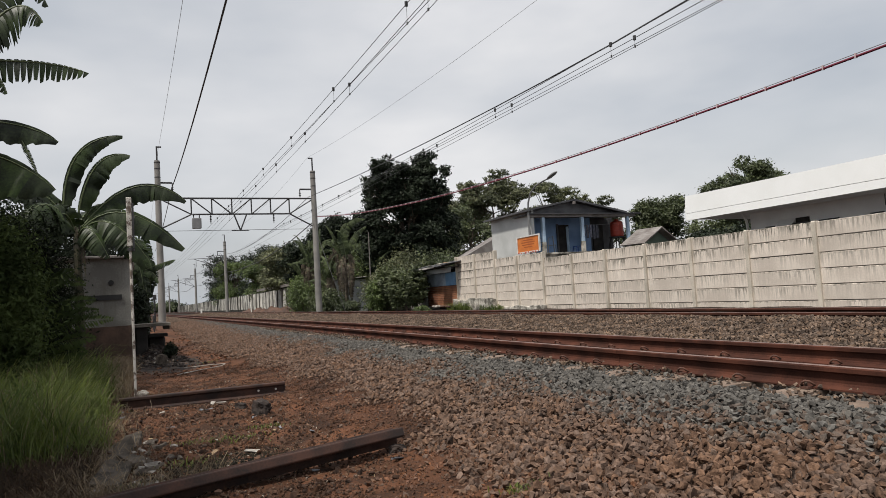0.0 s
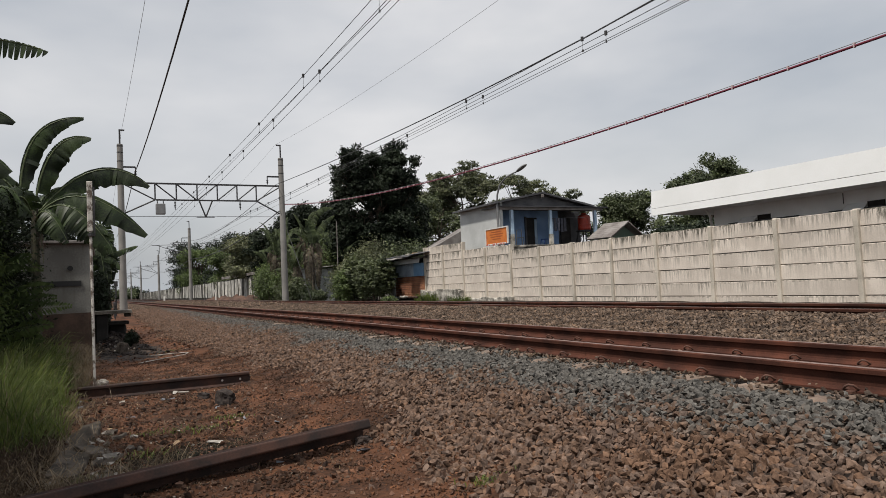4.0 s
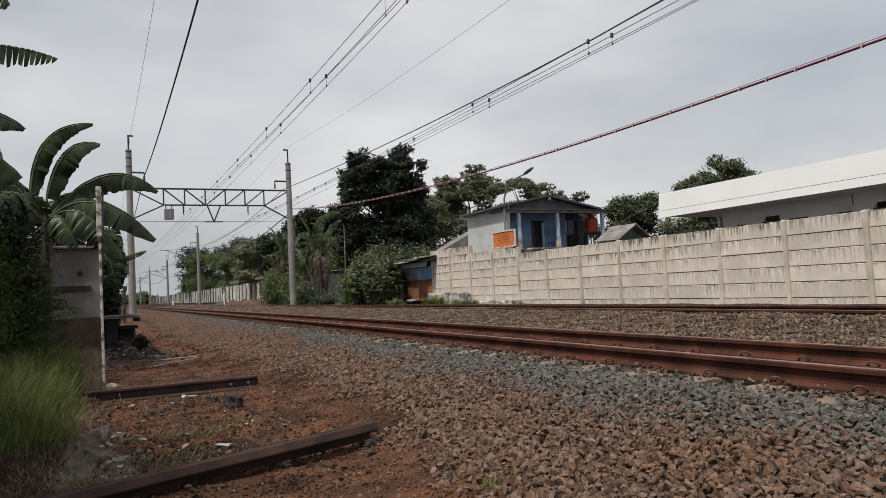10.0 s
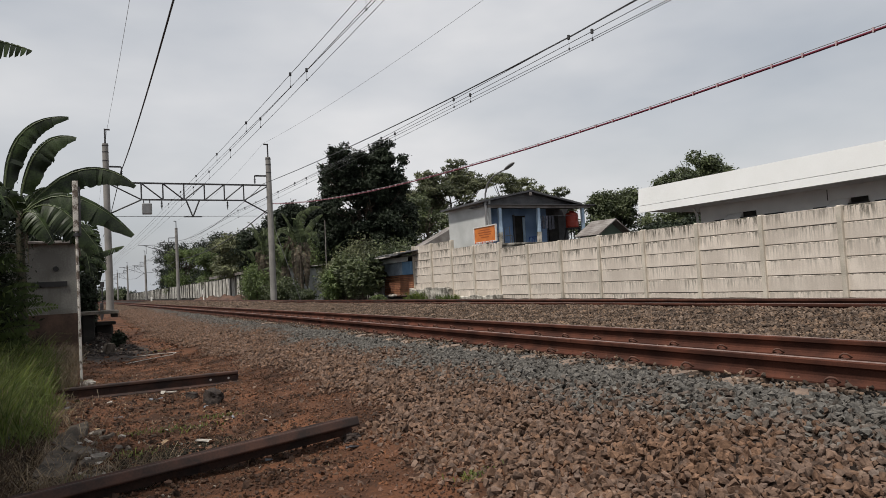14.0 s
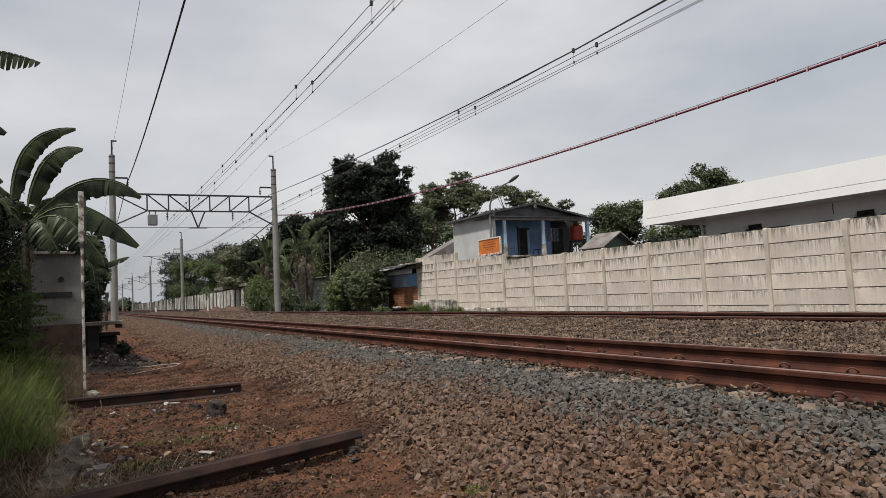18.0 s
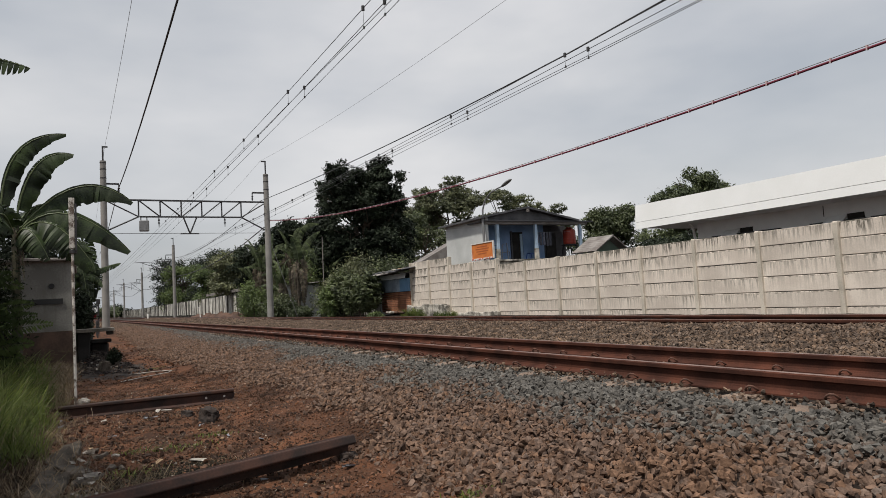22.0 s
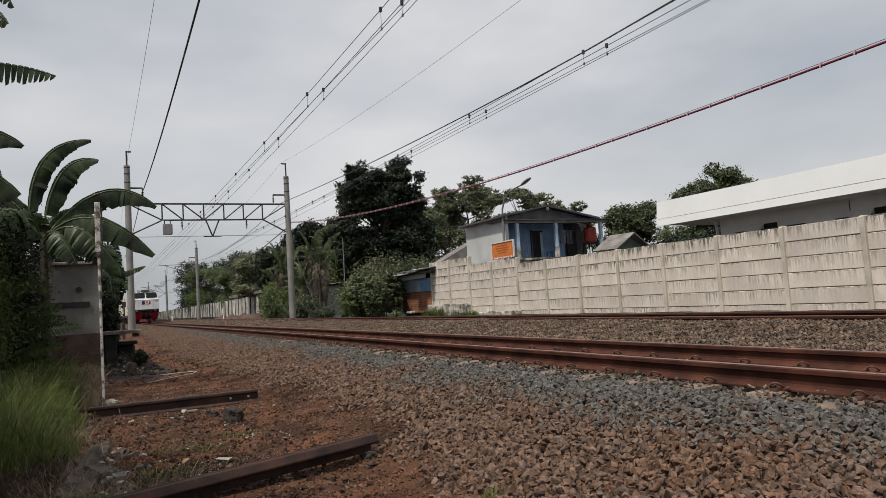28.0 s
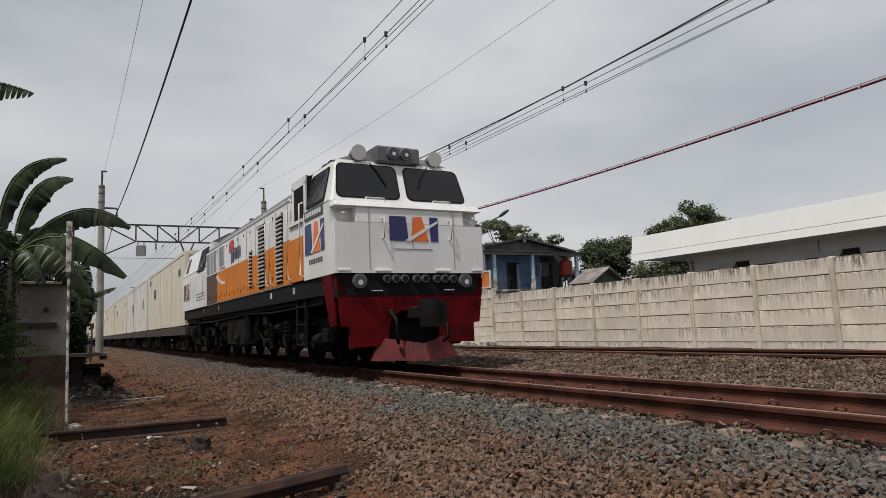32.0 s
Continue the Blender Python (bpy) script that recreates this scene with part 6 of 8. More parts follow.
    banana(px, py, 0, 2.3, [
        (rib((-0.30, 22.2, 2.25), (0.55, 22.1, 2.58), (1.06, 22.0, 2.72)), 0.09, 0.5, 0.5, 0.8, 0.5),
        (rib((-0.30, 22.2, 2.20), (0.30, 22.1, 2.40), (0.56, 22.0, 2.02)), 0.11, 0.7, 0.6, 0.8, 0.4),
        (rib((-0.30, 22.2, 2.30), (0.12, 22.1, 2.95), (0.40, 22.0, 2.45)), 0.17, 0.8, 0.6, 0.8, 0.3),
        (rib((-0.30, 22.2, 2.30), (0.10, 22.1, 2.35), (0.26, 22.0, 1.42)), 0.20, 0.9, 0.5, 0.8),
        (rib((-0.30, 22.2, 2.30), (0.00, 22.1, 2.65), (0.16, 22.0, 1.70)), 0.22, 0.9, 0.5, 0.8),
        (rib((-0.30, 22.2, 2.35), (-0.1, 22.1, 3.20), (0.25, 22.0, 3.10)), 0.24, 0.7, 0.5, 0.8),
        (rib((-0.40, 22.2, 2.35), (-0.8, 22.1, 3.00), (-1.3, 22.0, 2.7)), 0.24, 0.5, 0.5, 0.7),
        (rib((-0.20, 22.4, 2.90), (0.05, 22.3, 3.10), (0.10, 22.3, 1.75)), 0.30, 0.8, 0.4, 0.9),
        (rib((-0.20, 22.4, 2.80), (0.22, 22.3, 2.95), (0.34, 22.3, 1.60)), 0.28, 0.9, 0.4, 0.9),
        (rib((-0.20, 22.4, 2.60), (0.30, 22.4, 2.70), (0.48, 22.4, 1.95)), 0.24, 0.9, 0.4, 0.9),
        (rib((-0.20, 22.5, 2.90), (0.10, 22.5, 3.40), (0.36, 22.5, 2.60)), 0.30, 0.8, 0.4, 0.9),
        (rib((-0.20, 22.5, 2.40), (0.00, 22.5, 2.45), (0.10, 22.5, 1.25)), 0.28, 0.8, 0.4, 0.9),
    ], "dark banana plant with drooping torn leaves behind the shed corner", 91, 0.12)
    pt = thing("fence_post", "rough grey wooden post standing behind the shed", "post", (0.26, 24.0, 0))
    part("post", tube(B(), (0, 0, -0.1), (0.02, 0, 1.9), 0.06, 0.05, n=8), "steel", pt)
    shrub(-0.10, 22.0, 0, 0.26, 0.5, 1.0, 9000, 0.05, "leaf_dark", 341, "dark dense bush at the shed corner", 0.8, 2.2)
    shrub(-0.75, 22.2, 0, 0.6, 1.2, 1.35, 5000, 0.08, "leaf_dark", 34, "dark leafy bush beyond the shed")
    shrub(0.62, 16.6, 0.12, 0.15, 0.16, 0.19, 1500, 0.03, "leaf_dark", 35, "small dark twiggy weed on the gravel edge", 0.9, 2.4)
    shrub(-1.5, 30.0, 0, 1.3, 2.5, 1.6, 1500, 0.2, "leaf_dark", 36, "dark roadside bushes beyond the shed")
    for i in range(16):
        rr = random.Random(400 + i)
        x, y = 14 - 52 * i / 15 + rr.uniform(-2, 2), 285 + rr.uniform(-15, 30)
        h, r = rr.uniform(3.6, 6.0), rr.uniform(3.0, 4.2)
        tree(x, y, 0, [(0, 0, h - r * 0.6, r, r, r * 0.6), (r * 0.6, 0, h - r * 0.9, r * 0.7, r, r * 0.5), (-r * 0.5, 0, h - r, r * 0.8, r, r * 0.6)], 90, 10, 0.7, 0.6, "leaf_mid" if i % 3 else "leaf_dark", 420 + i, "far hazy tree at the end of the line", 0.25)
    for i, (x, y, w, h) in enumerate(((-6, 290, 9, 3.4), (-17, 285, 10, 4))):
        hs = thing("distant_building", "far pale low building beside the line", "building", (x, y, 0))
        part("wall", box(B(), -w / 2, w / 2, 0, 8, 0, h), "plinth_stone", hs)
        part("roof", prism(B(), [(-w / 2 - 0.4, h), (w / 2 + 0.4, h), (0, h + 1.6)], -0.4, 8.4), "roof_tin", hs)
        for k in range(4):
            part("window", box(B(), -w / 2 + (k + 0.3) * w / 4, -w / 2 + (k + 0.7) * w / 4, -0.05, 0.05, h * 0.45, h * 0.75), "glass_dark", hs)
    for i, (x, y, h, r) in enumerate(((-5.5, 40, 5.5, 3.0), (-6, 62, 6.0, 3.2), (-11, 95, 7, 4.0))):
        lobes = [(0.4 * r, 0, h - r * 0.7, r * 0.6, r * 0.6, r * 0.5), (-0.4 * r, 0, h - r * 0.8, r * 0.6, r * 0.6, r * 0.5), (0, 0, h - r * 1.1, r * 0.8, r * 0.8, r * 0.6)]
        tree(x, y, 0, lobes, 200, 11, 0.4, 0.34, "leaf_dark", 200 + i, "dark leafy tree beyond the shed", 0.2)


def blades(n, spot, h0, h1, w, lean, mat, seed):
    """n grass blades, each a bent strip of three quads; spot(r) gives a place (x, y) and a height factor."""
    r = random.Random(seed)
    v, f = [], []
    for i in range(n):
        x, y, k = spot(r)
        z = ground_z(x, y) - 0.02
        h = r.uniform(h0, h1) * k
        a, ln = r.uniform(0, 6.28), r.uniform(0.3, 1.0) * lean * h
        dx, dy = math.cos(a) * ln, math.sin(a) * ln
        b = r.uniform(0, 6.28)
        ox, oy = math.cos(b) * w, math.sin(b) * w
        o = len(v)
        for u, up, wd in ((0.0, 0.0, 1.0), (0.16, 0.52, 0.9), (0.50, 0.86, 0.65), (1.0, 1.0 - 0.22 * min(1.0, ln / h), 0.1)):
            v += [(x + dx * u - ox * wd, y + dy * u - oy * wd, z + h * up), (x + dx * u + ox * wd, y + dy * u + oy * wd, z + h * up)]
        f += [(o + k, o + k + 1, o + k + 3, o + k + 2) for k in (0, 2, 4)]
    return fast_mesh("grass", v, f, mat)


M["dead_grass"] = material("dead_grass", (0.072, 0.045, 0.025), (0.026, 0.018, 0.011), rough=0.9, scale=2, fine=8, bump=0, island=0.4, transmit=0.15, spec=0.15)


def build_grass():
    def bank(r):
        y = 6.2 + 6.8 * r.random() ** 0.95
        edge = -0.31 - 0.022 * (y - 6) + 0.10 * math.sin(y * 3.1) - max(0, 6.8 - y) * 0.16
        d = r.random() ** 0.8
        x = edge - d * 2.6
        return x, y, (0.5 + 0.45 * min(1, d * 5)) * (0.92 + 0.75 * noise.noise((x * 4.2, y * 4.2, 0)))
    ob = new("tall_grass", blades(46000, bank, 0.16, 0.72, 0.0040, 1.2, "grass", 41))
    tagged(ob, "tall lush green grass on the trackside bank", "grass", kind="stuff")

    def dry(r):
        y = 4.9 + 4.6 * r.random() ** 1.3
        return -0.38 + r.gauss(0, 0.18) - 0.04 * (y - 6), y, 0.5 + r.random() * 0.7
    ob = new("dry_grass", blades(3400, dry, 0.05, 0.17, 0.003, 1.5, "dry_grass", 42))
    tagged(ob, "dry straw-coloured grass at the edge of the bank", "grass", kind="stuff")

    def foot(r):
        y = 10.2 + 5.6 * r.random()
        return -0.16 - 0.85 * r.random() ** 1.4, y, 0.5 + r.random() * 0.7
    ob = new("dry_grass", blades(5200, foot, 0.10, 0.34, 0.004, 1.5, "dry_grass", 49))
    tagged(ob, "pale dry grass along the foot of the shed", "grass", kind="stuff")

    def dead(r):
        y = 4.1 + 3.4 * r.random()
        return -0.34 - 0.9 * r.random() - max(0, 5.4 - y) * 0.1, y, 0.5 + r.random() * 0.7
    ob = new("dead_grass", blades(11000, dead, 0.04, 0.18, 0.003, 1.7, "dead_grass", 47))
    tagged(ob, "matted brown dead grass at the foot of the bank", "grass", kind="stuff")

    def stalk(r):
        x, y, k = bank(r)
        return x, y, k
    ob = new("grass_stalks", blades(3600, stalk, 0.35, 0.72, 0.0024, 0.8, "dry_grass", 45))
    tagged(ob, "pale dry stalks standing in the tall grass", "grass", kind="stuff")

    def lying(r):
        return r.uniform(-0.45, 1.5), 4.4 + 6.4 * r.random(), 1.0
    ob = new("dry_grass", blades(2600, lying, 0.015, 0.05, 0.003, 3.5, "dry_grass", 46))
    tagged(ob, "bits of dry straw strewn over the soil", "grass", kind="stuff")

    def tuft(r):
        cx, cy, s = r.choice(((0.75, 6.35, 0.16), (0.45, 6.6, 0.12), (1.95, 3.42, 0.07), (1.1, 6.9, 0.1), (0.3, 5.6, 0.1), (-0.05, 5.25, 0.08), (1.3, 15.5, 0.15)))
        return cx + r.gauss(0, s), cy + r.gauss(0, s * 0.6), 1.0
    ob = new("weeds", blades(800, tuft, 0.02, 0.07, 0.004, 1.0, "grass", 43))
    tagged(ob, "small green weeds scattered on red soil", "weeds", kind="stuff")

    def footing(r):
        y = r.choice((r.uniform(34.6, 37.6), r.uniform(31.0, 33.2), r.uniform(35.2, 37.6)))
        return r.uniform(17.05, 17.42), y, 0.35 + 0.65 * abs(math.sin(y * 2.9)) * (1.0 if y > 34 else 0.5)
    ob = new("weeds", blades(900, footing, 0.2, 0.62, 0.010, 1.3, "grass", 48))
    tagged(ob, "ragged green weeds along the foot of the panel wall", "weeds", kind="stuff")

    def straw(r):
        cx, cy = r.choice(((0.0, 5.0), (0.2, 4.95), (-0.05, 9.6), (0.15, 9.6), (0.4, 5.0)))
        return cx + r.gauss(0, 0.14), cy + r.gauss(0, 0.08), 1.0
    ob = new("straw", blades(420, straw, 0.08, 0.24, 0.0025, 1.3, "dry_grass", 44))
    tagged(ob, "dry straw tufts round the loose rails", "grass", kind="stuff")


build_plants()
build_grass()

M["leaf_litter"] = material("leaf_litter", (0.105, 0.058, 0.033), (0.036, 0.021, 0.013), rough=0.95, island=0.45, bump=0.2, spec=0.2)
M["clod"] = material("clod", (0.092, 0.045, 0.025), (0.028, 0.016, 0.011), rough=0.95, island=0.5, scale=9, fine=60, bump=0.4, spec=0.2)
M["crumb_pale"] = material("crumb_pale", (0.34, 0.29, 0.23), (0.17, 0.14, 0.11), rough=0.9, island=0.5, spec=0.2)
M["mulch"] = material("mulch", (0.040, 0.030, 0.018), (0.012, 0.011, 0.007), rough=0.95, island=0.6, bump=0.2, spec=0.2)
M["green_sheet"] = material("green_sheet", (0.10, 0.15, 0.125), (0.05, 0.075, 0.06), rough=0.6, scale=5, fine=40, bump=0.2)


# ---- ballast and litter ----
def stone_forms(k, seed):
    """k crushed stones, each the hull of ten corners on a blunt box, about one unit across: 16 triangles."""
    r = np.random.RandomState(seed)
    out = []
    while len(out) < k:
        p = r.normal(size=(10, 3))
        p /= (np.abs(p) ** 3.2).sum(1)[:, None] ** (1 / 3.2)
        b = B()
        vs = [b.verts.new(q) for q in p]
        bmesh.ops.convex_hull(b, input=vs)
        b.verts.index_update()
        f = [[v.index for v in fc.verts] for fc in b.faces]
        ok = len(b.verts) == 10 and len(f) == 16 and all(len(t) == 3 for t in f)
        q = np.array([v.co[:] for v in b.verts])
        b.free()
        if ok:
            out.append((q * 0.55 * (r.uniform(1.0, 1.3), r.uniform(0.8, 1.0), r.uniform(0.62, 0.85)), np.array(f)))
    return out


def chip_forms(k, seed):
    """k simple stones of 6 corners and 8 faces."""
    r = np.random.RandomState(seed)
    v = np.array([(1, 0, 0), (-1, 0, 0), (0, 1, 0), (0, -1, 0), (0, 0, 1), (0, 0, -1)]) * 0.55
    f = np.array([(0, 2, 4), (2, 1, 4), (1, 3, 4), (3, 0, 4), (2, 0, 5), (1, 2, 5), (3, 1, 5), (0, 3, 5)])
    return [((v + 0.3 * (r.rand(6, 3) - 0.5)) * (r.uniform(1.0, 1.4), r.uniform(0.8, 1.1), r.uniform(0.65, 0.95)), f) for _ in range(k)]


def scatter(name, mat, spots, sizes, seed, label, sink=0.25, simple=False, single=None):
    forms = (chip_forms if simple else stone_forms)(24, seed)
    nv = 6 if simple else 10
    r = np.random.RandomState(seed + 1)
    n = len(spots)
    which = r.randint(0, 24, n)
    F, T = np.array([a for a, _ in forms])[which], np.array([b for _, b in forms])[which]
    q = r.normal(size=(n, 4))
    q[:, 1:3] *= 0.7
    q /= np.linalg.norm(q, axis=1)[:, None]
    w, x, y, z = q.T
    R = np.stack([1 - 2 * (y * y + z * z), 2 * (x * y - w * z), 2 * (x * z + w * y), 2 * (x * y + w * z), 1 - 2 * (x * x + z * z), 2 * (y * z - w * x),
                  2 * (x * z - w * y), 2 * (y * z + w * x), 1 - 2 * (x * x + y * y)], 1).reshape(n, 3, 3)
    V = np.einsum("nij,nkj->nki", R, F * np.asarray(sizes)[:, None, None])
    P = np.array([(a, b, ground_z(a, b)) for a, b in spots])
    P[:, 2] += np.asarray(sizes) * (sink + 0.5 * r.rand(n) * 0.5)
    V += P[:, None, :]
    loose, pick = [], []
    if single:
        # the stones of one stretch are objects of their own, on shared meshes
        loose = [i for i in range(n) if single[0] < spots[i][0] < single[1] and single[2] < spots[i][1] < single[3]][:300]
        keep = np.ones(n, bool)
        keep[loose] = False
        V, T, n = V[keep], T[keep], int(keep.sum())
        pick = r.randint(0, 24, len(loose))
        shared = [fast_mesh("stone", *forms[k], "stone_single") for k in range(24)]
    faces = (T + nv * np.arange(n)[:, None, None]).reshape(-1, 3)
    ob = new(name, fast_mesh(name, V.reshape(-1, 3), faces, mat))
    for i, k in zip(loose, pick):
        st = new("stone", shared[k])
        st.parent = ob
        st.matrix_basis = Matrix.LocRotScale(Vector([float(c) for c in P[i]]), Matrix([[float(c) for c in row] for row in R[i]]).to_quaternion(), Vector([float(sizes[i])] * 3))
    return tagged(ob, label, "gravel", kind="stuff")


def bed(r, n, u0, u1, y0, y1, near_bias=1.0, thin=0.0):
    """Random places between two offsets from the line, thinned out towards u0."""
    out = []
    while len(out) < n:
        u, y = u0 + (u1 - u0) * r.rand(), y0 + (y1 - y0) * r.rand() ** near_bias
        if thin and r.rand() > ((u - u0) / thin) ** 1.5:
            continue
        x = line(y)[0] - NEAR_X + u
        out.append((x, y))
    return out


def foot_of_bank(y):
    """Offset at which the ballast runs out into the soil."""
    return float(np.interp(y, (-10, 2.0, 3.6, 4.4, 5.5, 7.6, 12, 20), (1.3, 1.32, 1.55, 1.80, 2.0, 2.17, 1.95, 1.6)))


def laid(r, gap, u0, u1, y0, y1, thin=0.0, keep=1.0, foot=False):
    """Places on a shaken grid between two offsets from the line, thinned out towards u0 or towards the foot of the bank."""
    nu, ny = int((u1 - u0) / gap), int((y1 - y0) / gap)
    out = []
    for j in range(ny):
        for i in range(nu):
            u = u0 + gap * (i + 0.5 * (j % 2) + r.uniform(-0.42, 0.42))
            y = y0 + gap * (j + r.uniform(-0.42, 0.42))
            if foot:
                u0_ = foot_of_bank(y) + 0.12 * math.sin(y * 2.3) + 0.08 * math.sin(y * 6.1)
                if r.rand() > keep or r.rand() > (max(0.012, u - u0_) / thin) ** 1.3:
                    continue
                out.append((line(y)[0] - NEAR_X + u, y))
                continue
            if r.rand() > keep or (thin and r.rand() > (max(0.0, u - u0 + 0.03) / thin) ** 1.5):
                continue
            out.append((line(y)[0] - NEAR_X + u, y))
    return out


def build_ballast():
    r = np.random.RandomState(77)
    label = "angular brown and blue-grey ballast stones sloping down from the track"
    sp = laid(r, 0.040, 1.15, 4.12, 0.9, 15.0, thin=0.40, foot=True)
    scatter("ballast_shoulder", "stone", sp, 0.040 + 0.018 * r.rand(len(sp)), 5, label, -0.1)
    sp = laid(r, 0.043, 1.15, 4.16, 0.9, 15.0, thin=0.55, keep=0.80, foot=True)
    scatter("ballast_shoulder", "stone", sp, 0.031 + 0.027 * r.rand(len(sp)) ** 1.6, 15, label, 0.38, single=(2.5, 3.3, 2.3, 3.3))
    sp = laid(r, 0.046, 3.55, 4.33, 0.9, 20, keep=0.62)
    scatter("ballast_shoulder", "stone", sp, 0.030 + 0.024 * r.rand(len(sp)), 16, "blue-grey ballast heaped against the sleeper ends", 0.42)
    sp = laid(r, 0.034, 3.95, 4.36, 0.9, 24, keep=0.22)
    scatter("ballast_crumbs", "stone_far", sp, 0.018 + 0.02 * r.rand(len(sp)), 26, "dusty brown stone crumbs over the sleeper ends", 1.6)
    sp = laid(r, 0.052, 1.5, 4.12, 15.0, 46, thin=0.5, foot=True)
    scatter("ballast_shoulder", "stone", sp, 0.042 + 0.028 * r.rand(len(sp)), 6, "brown and grey ballast stones along the track shoulder", simple=True)
    sp = laid(r, 0.062, 1.5, 4.12, -10, 0.9, thin=0.5) + laid(r, 0.07, 5.62, 8.75, -10, 2.0)
    scatter("ballast_shoulder", "stone", sp, 0.045 + 0.03 * r.rand(len(sp)), 17, "brown and blue-grey ballast beside the track", simple=True)
    sp = laid(r, 0.085, 1.6, 4.12, 46, 90, thin=0.4) + laid(r, 0.085, 5.62, 8.6, 34, 90)
    scatter("ballast_far", "stone_far", sp, 0.065 + 0.045 * r.rand(len(sp)), 27, "brown ballast stones further along the line", simple=True)
    sp = bed(r, 8000, 4.52, 5.35, 1.5, 30, 1.2) + laid(r, 0.075, 4.45, 5.42, -10, 1.5)
    scatter("ballast_crib", "stone_far", sp, 0.030 + 0.035 * r.rand(len(sp)), 7, "brown ballast stones between the rails", simple=True)
    sp = laid(r, 0.046, 5.62, 8.75, 2.0, 34)
    scatter("ballast_between_tracks", "stone_far", sp, 0.034 + 0.024 * r.rand(len(sp)), 8, "brown ballast stones between the two tracks", simple=True)
    sp = [(-0.5 + 2.9 * r.rand() ** 0.8, 2.3 + 12 * r.rand() ** 1.2) for _ in range(60000)]
    sp = [(x, y) for x, y in sp if r.rand() < 0.28 + 1.7 * max(0.0, noise.noise((x * 1.9, y * 1.1, 7)) + 0.12) + 0.5 * max(0.0, x - 1.1)]
    scatter("pebbles", "pebble", sp, 0.006 + 0.026 * r.rand(len(sp)) ** 3.5, 9, "small reddish pebbles and brick crumbs on soil", 0.1, True)
    sp = [(-0.35 + 1.9 * r.rand() ** 1.2, 4.2 + 6.5 * r.rand() ** 1.2) for _ in range(1500)]
    scatter("soil_clods", "clod", sp, 0.014 + 0.045 * r.rand(len(sp)) ** 2.5, 34, "dull brown clods of earth and broken brick on the soil", 0.1)
    sp = [(-0.3 + 1.9 * r.rand() ** 1.3, 4.3 + 7.5 * r.rand() ** 1.2) for _ in range(420)]
    scatter("concrete_crumbs", "crumb_pale", sp, 0.007 + 0.018 * r.rand(len(sp)) ** 2, 35, "pale crumbs of concrete and plaster on the soil", 0.3, True)
    sp = [(-3.5 + 5.2 * r.rand(), -5 + 7.6 * r.rand()) for _ in range(9000)]
    scatter("pebbles", "pebble", sp, 0.008 + 0.026 * r.rand(len(sp)) ** 3, 29, "small reddish pebbles on bare soil", 0.1, True)
    sp = [(-0.6 + 2.6 * r.rand(), 4.0 + 9 * r.rand() ** 1.1) for _ in range(9000)]
    scatter("leaf_litter", "leaf_litter", sp, 0.007 + 0.022 * r.rand(len(sp)) ** 2, 19, "dark crumbled leaves and bits of earth on the soil", 0.05, True)
    sp = [(0.0 + 0.9 * q + 0.13 * r.randn(), 4.98 + 0.5 * q + 0.20 * r.randn()) for q in r.rand(13000) ** 1.2]
    scatter("leaf_litter", "mulch", sp, 0.006 + 0.014 * r.rand(len(sp)) ** 2, 20, "damp dark crumbled leaves heaped behind a loose rail", 0.2, True)
    sp = [(-0.2 + 2.0 * r.rand(), 13 + 14 * r.rand()) for _ in range(1400)]
    scatter("pebbles", "pebble", sp, 0.02 + 0.05 * r.rand(len(sp)) ** 2, 10, "loose rubble crumbs beside the line", 0.1)
    sp = [(0.28 + 0.34 * r.randn(), 15.0 + 2.6 * r.rand() ** 0.8) for _ in range(1500)]
    scatter("rubble", "rubble", sp, 0.02 + 0.075 * r.rand(len(sp)) ** 2, 11, "dark broken rubble heaped under the slab", 0.2)


def lump(name, x, y, size, mat, seed, label, category, flat=0.7):
    """A rough rounded block, dented by noise."""
    b = B()
    bmesh.ops.create_cube(b, size=size)
    bmesh.ops.subdivide_edges(b, edges=list(b.edges), cuts=9, use_grid_fill=True)
    o = Vector((seed * 3.7, seed, 0))
    for v in b.verts:
        c = v.co.lerp(v.co.normalized() * size * 0.6, 0.45)
        c *= 1 + 0.34 * noise.noise(c * (2.4 / size) + o) + 0.20 * abs(noise.noise(c * (5 / size) + o)) + 0.10 * noise.noise(c * (13 / size) + o)
        v.co = Vector((c.x * 1.15, c.y * 0.9, c.z * flat))
    ob = part(name, b, mat, at=pose(x, y, ground_z(x, y) + size * flat * 0.3, 6, -8, seed * 37))
    return tagged(ob, label, category)


def broken(name, at, half, turn, seed, label, hole=False):
    """A cast block with chipped, uneven corners."""
    b = B()
    x, y, z = half
    box(b, -x, x, 0, 2 * y, 0, 2 * z)
    bmesh.ops.subdivide_edges(b, edges=list(b.edges), cuts=6, use_grid_fill=True)
    o = Vector((seed * 5.3, seed * 2.1, 0))
    for v in b.verts:
        k = sum(abs(abs(c) - h) < 1e-4 for c, h in ((v.co.x, x), (v.co.y - y, y), (v.co.z - z, z)))
        mid = Vector((0, y, z))
        n = noise.noise(v.co * 9 + o)
        v.co = v.co.lerp(mid, (0.0, 0.005, 0.03, 0.09)[k] * (1 + 1.4 * n)) + Vector((noise.noise(v.co * 6 + o), noise.noise(v.co * 6 - o), noise.noise(v.co * 7 + o))) * 0.022 + Vector((0, 0, noise.noise(v.co * 31 + o))) * 0.004
    ob = part(name, b, "slab_grey", at=pose(at[0], at[1], ground_z(at[0], at[1]) + at[2] - 0.02, *turn))
    if hole:
        part("bolt_hole", tube(B(), (-0.01, -0.004, z * 1.1), (-0.01, 0.012, z * 1.1), 0.011, n=8), "sooty", ob)
    return tagged(ob, label, "concrete block")


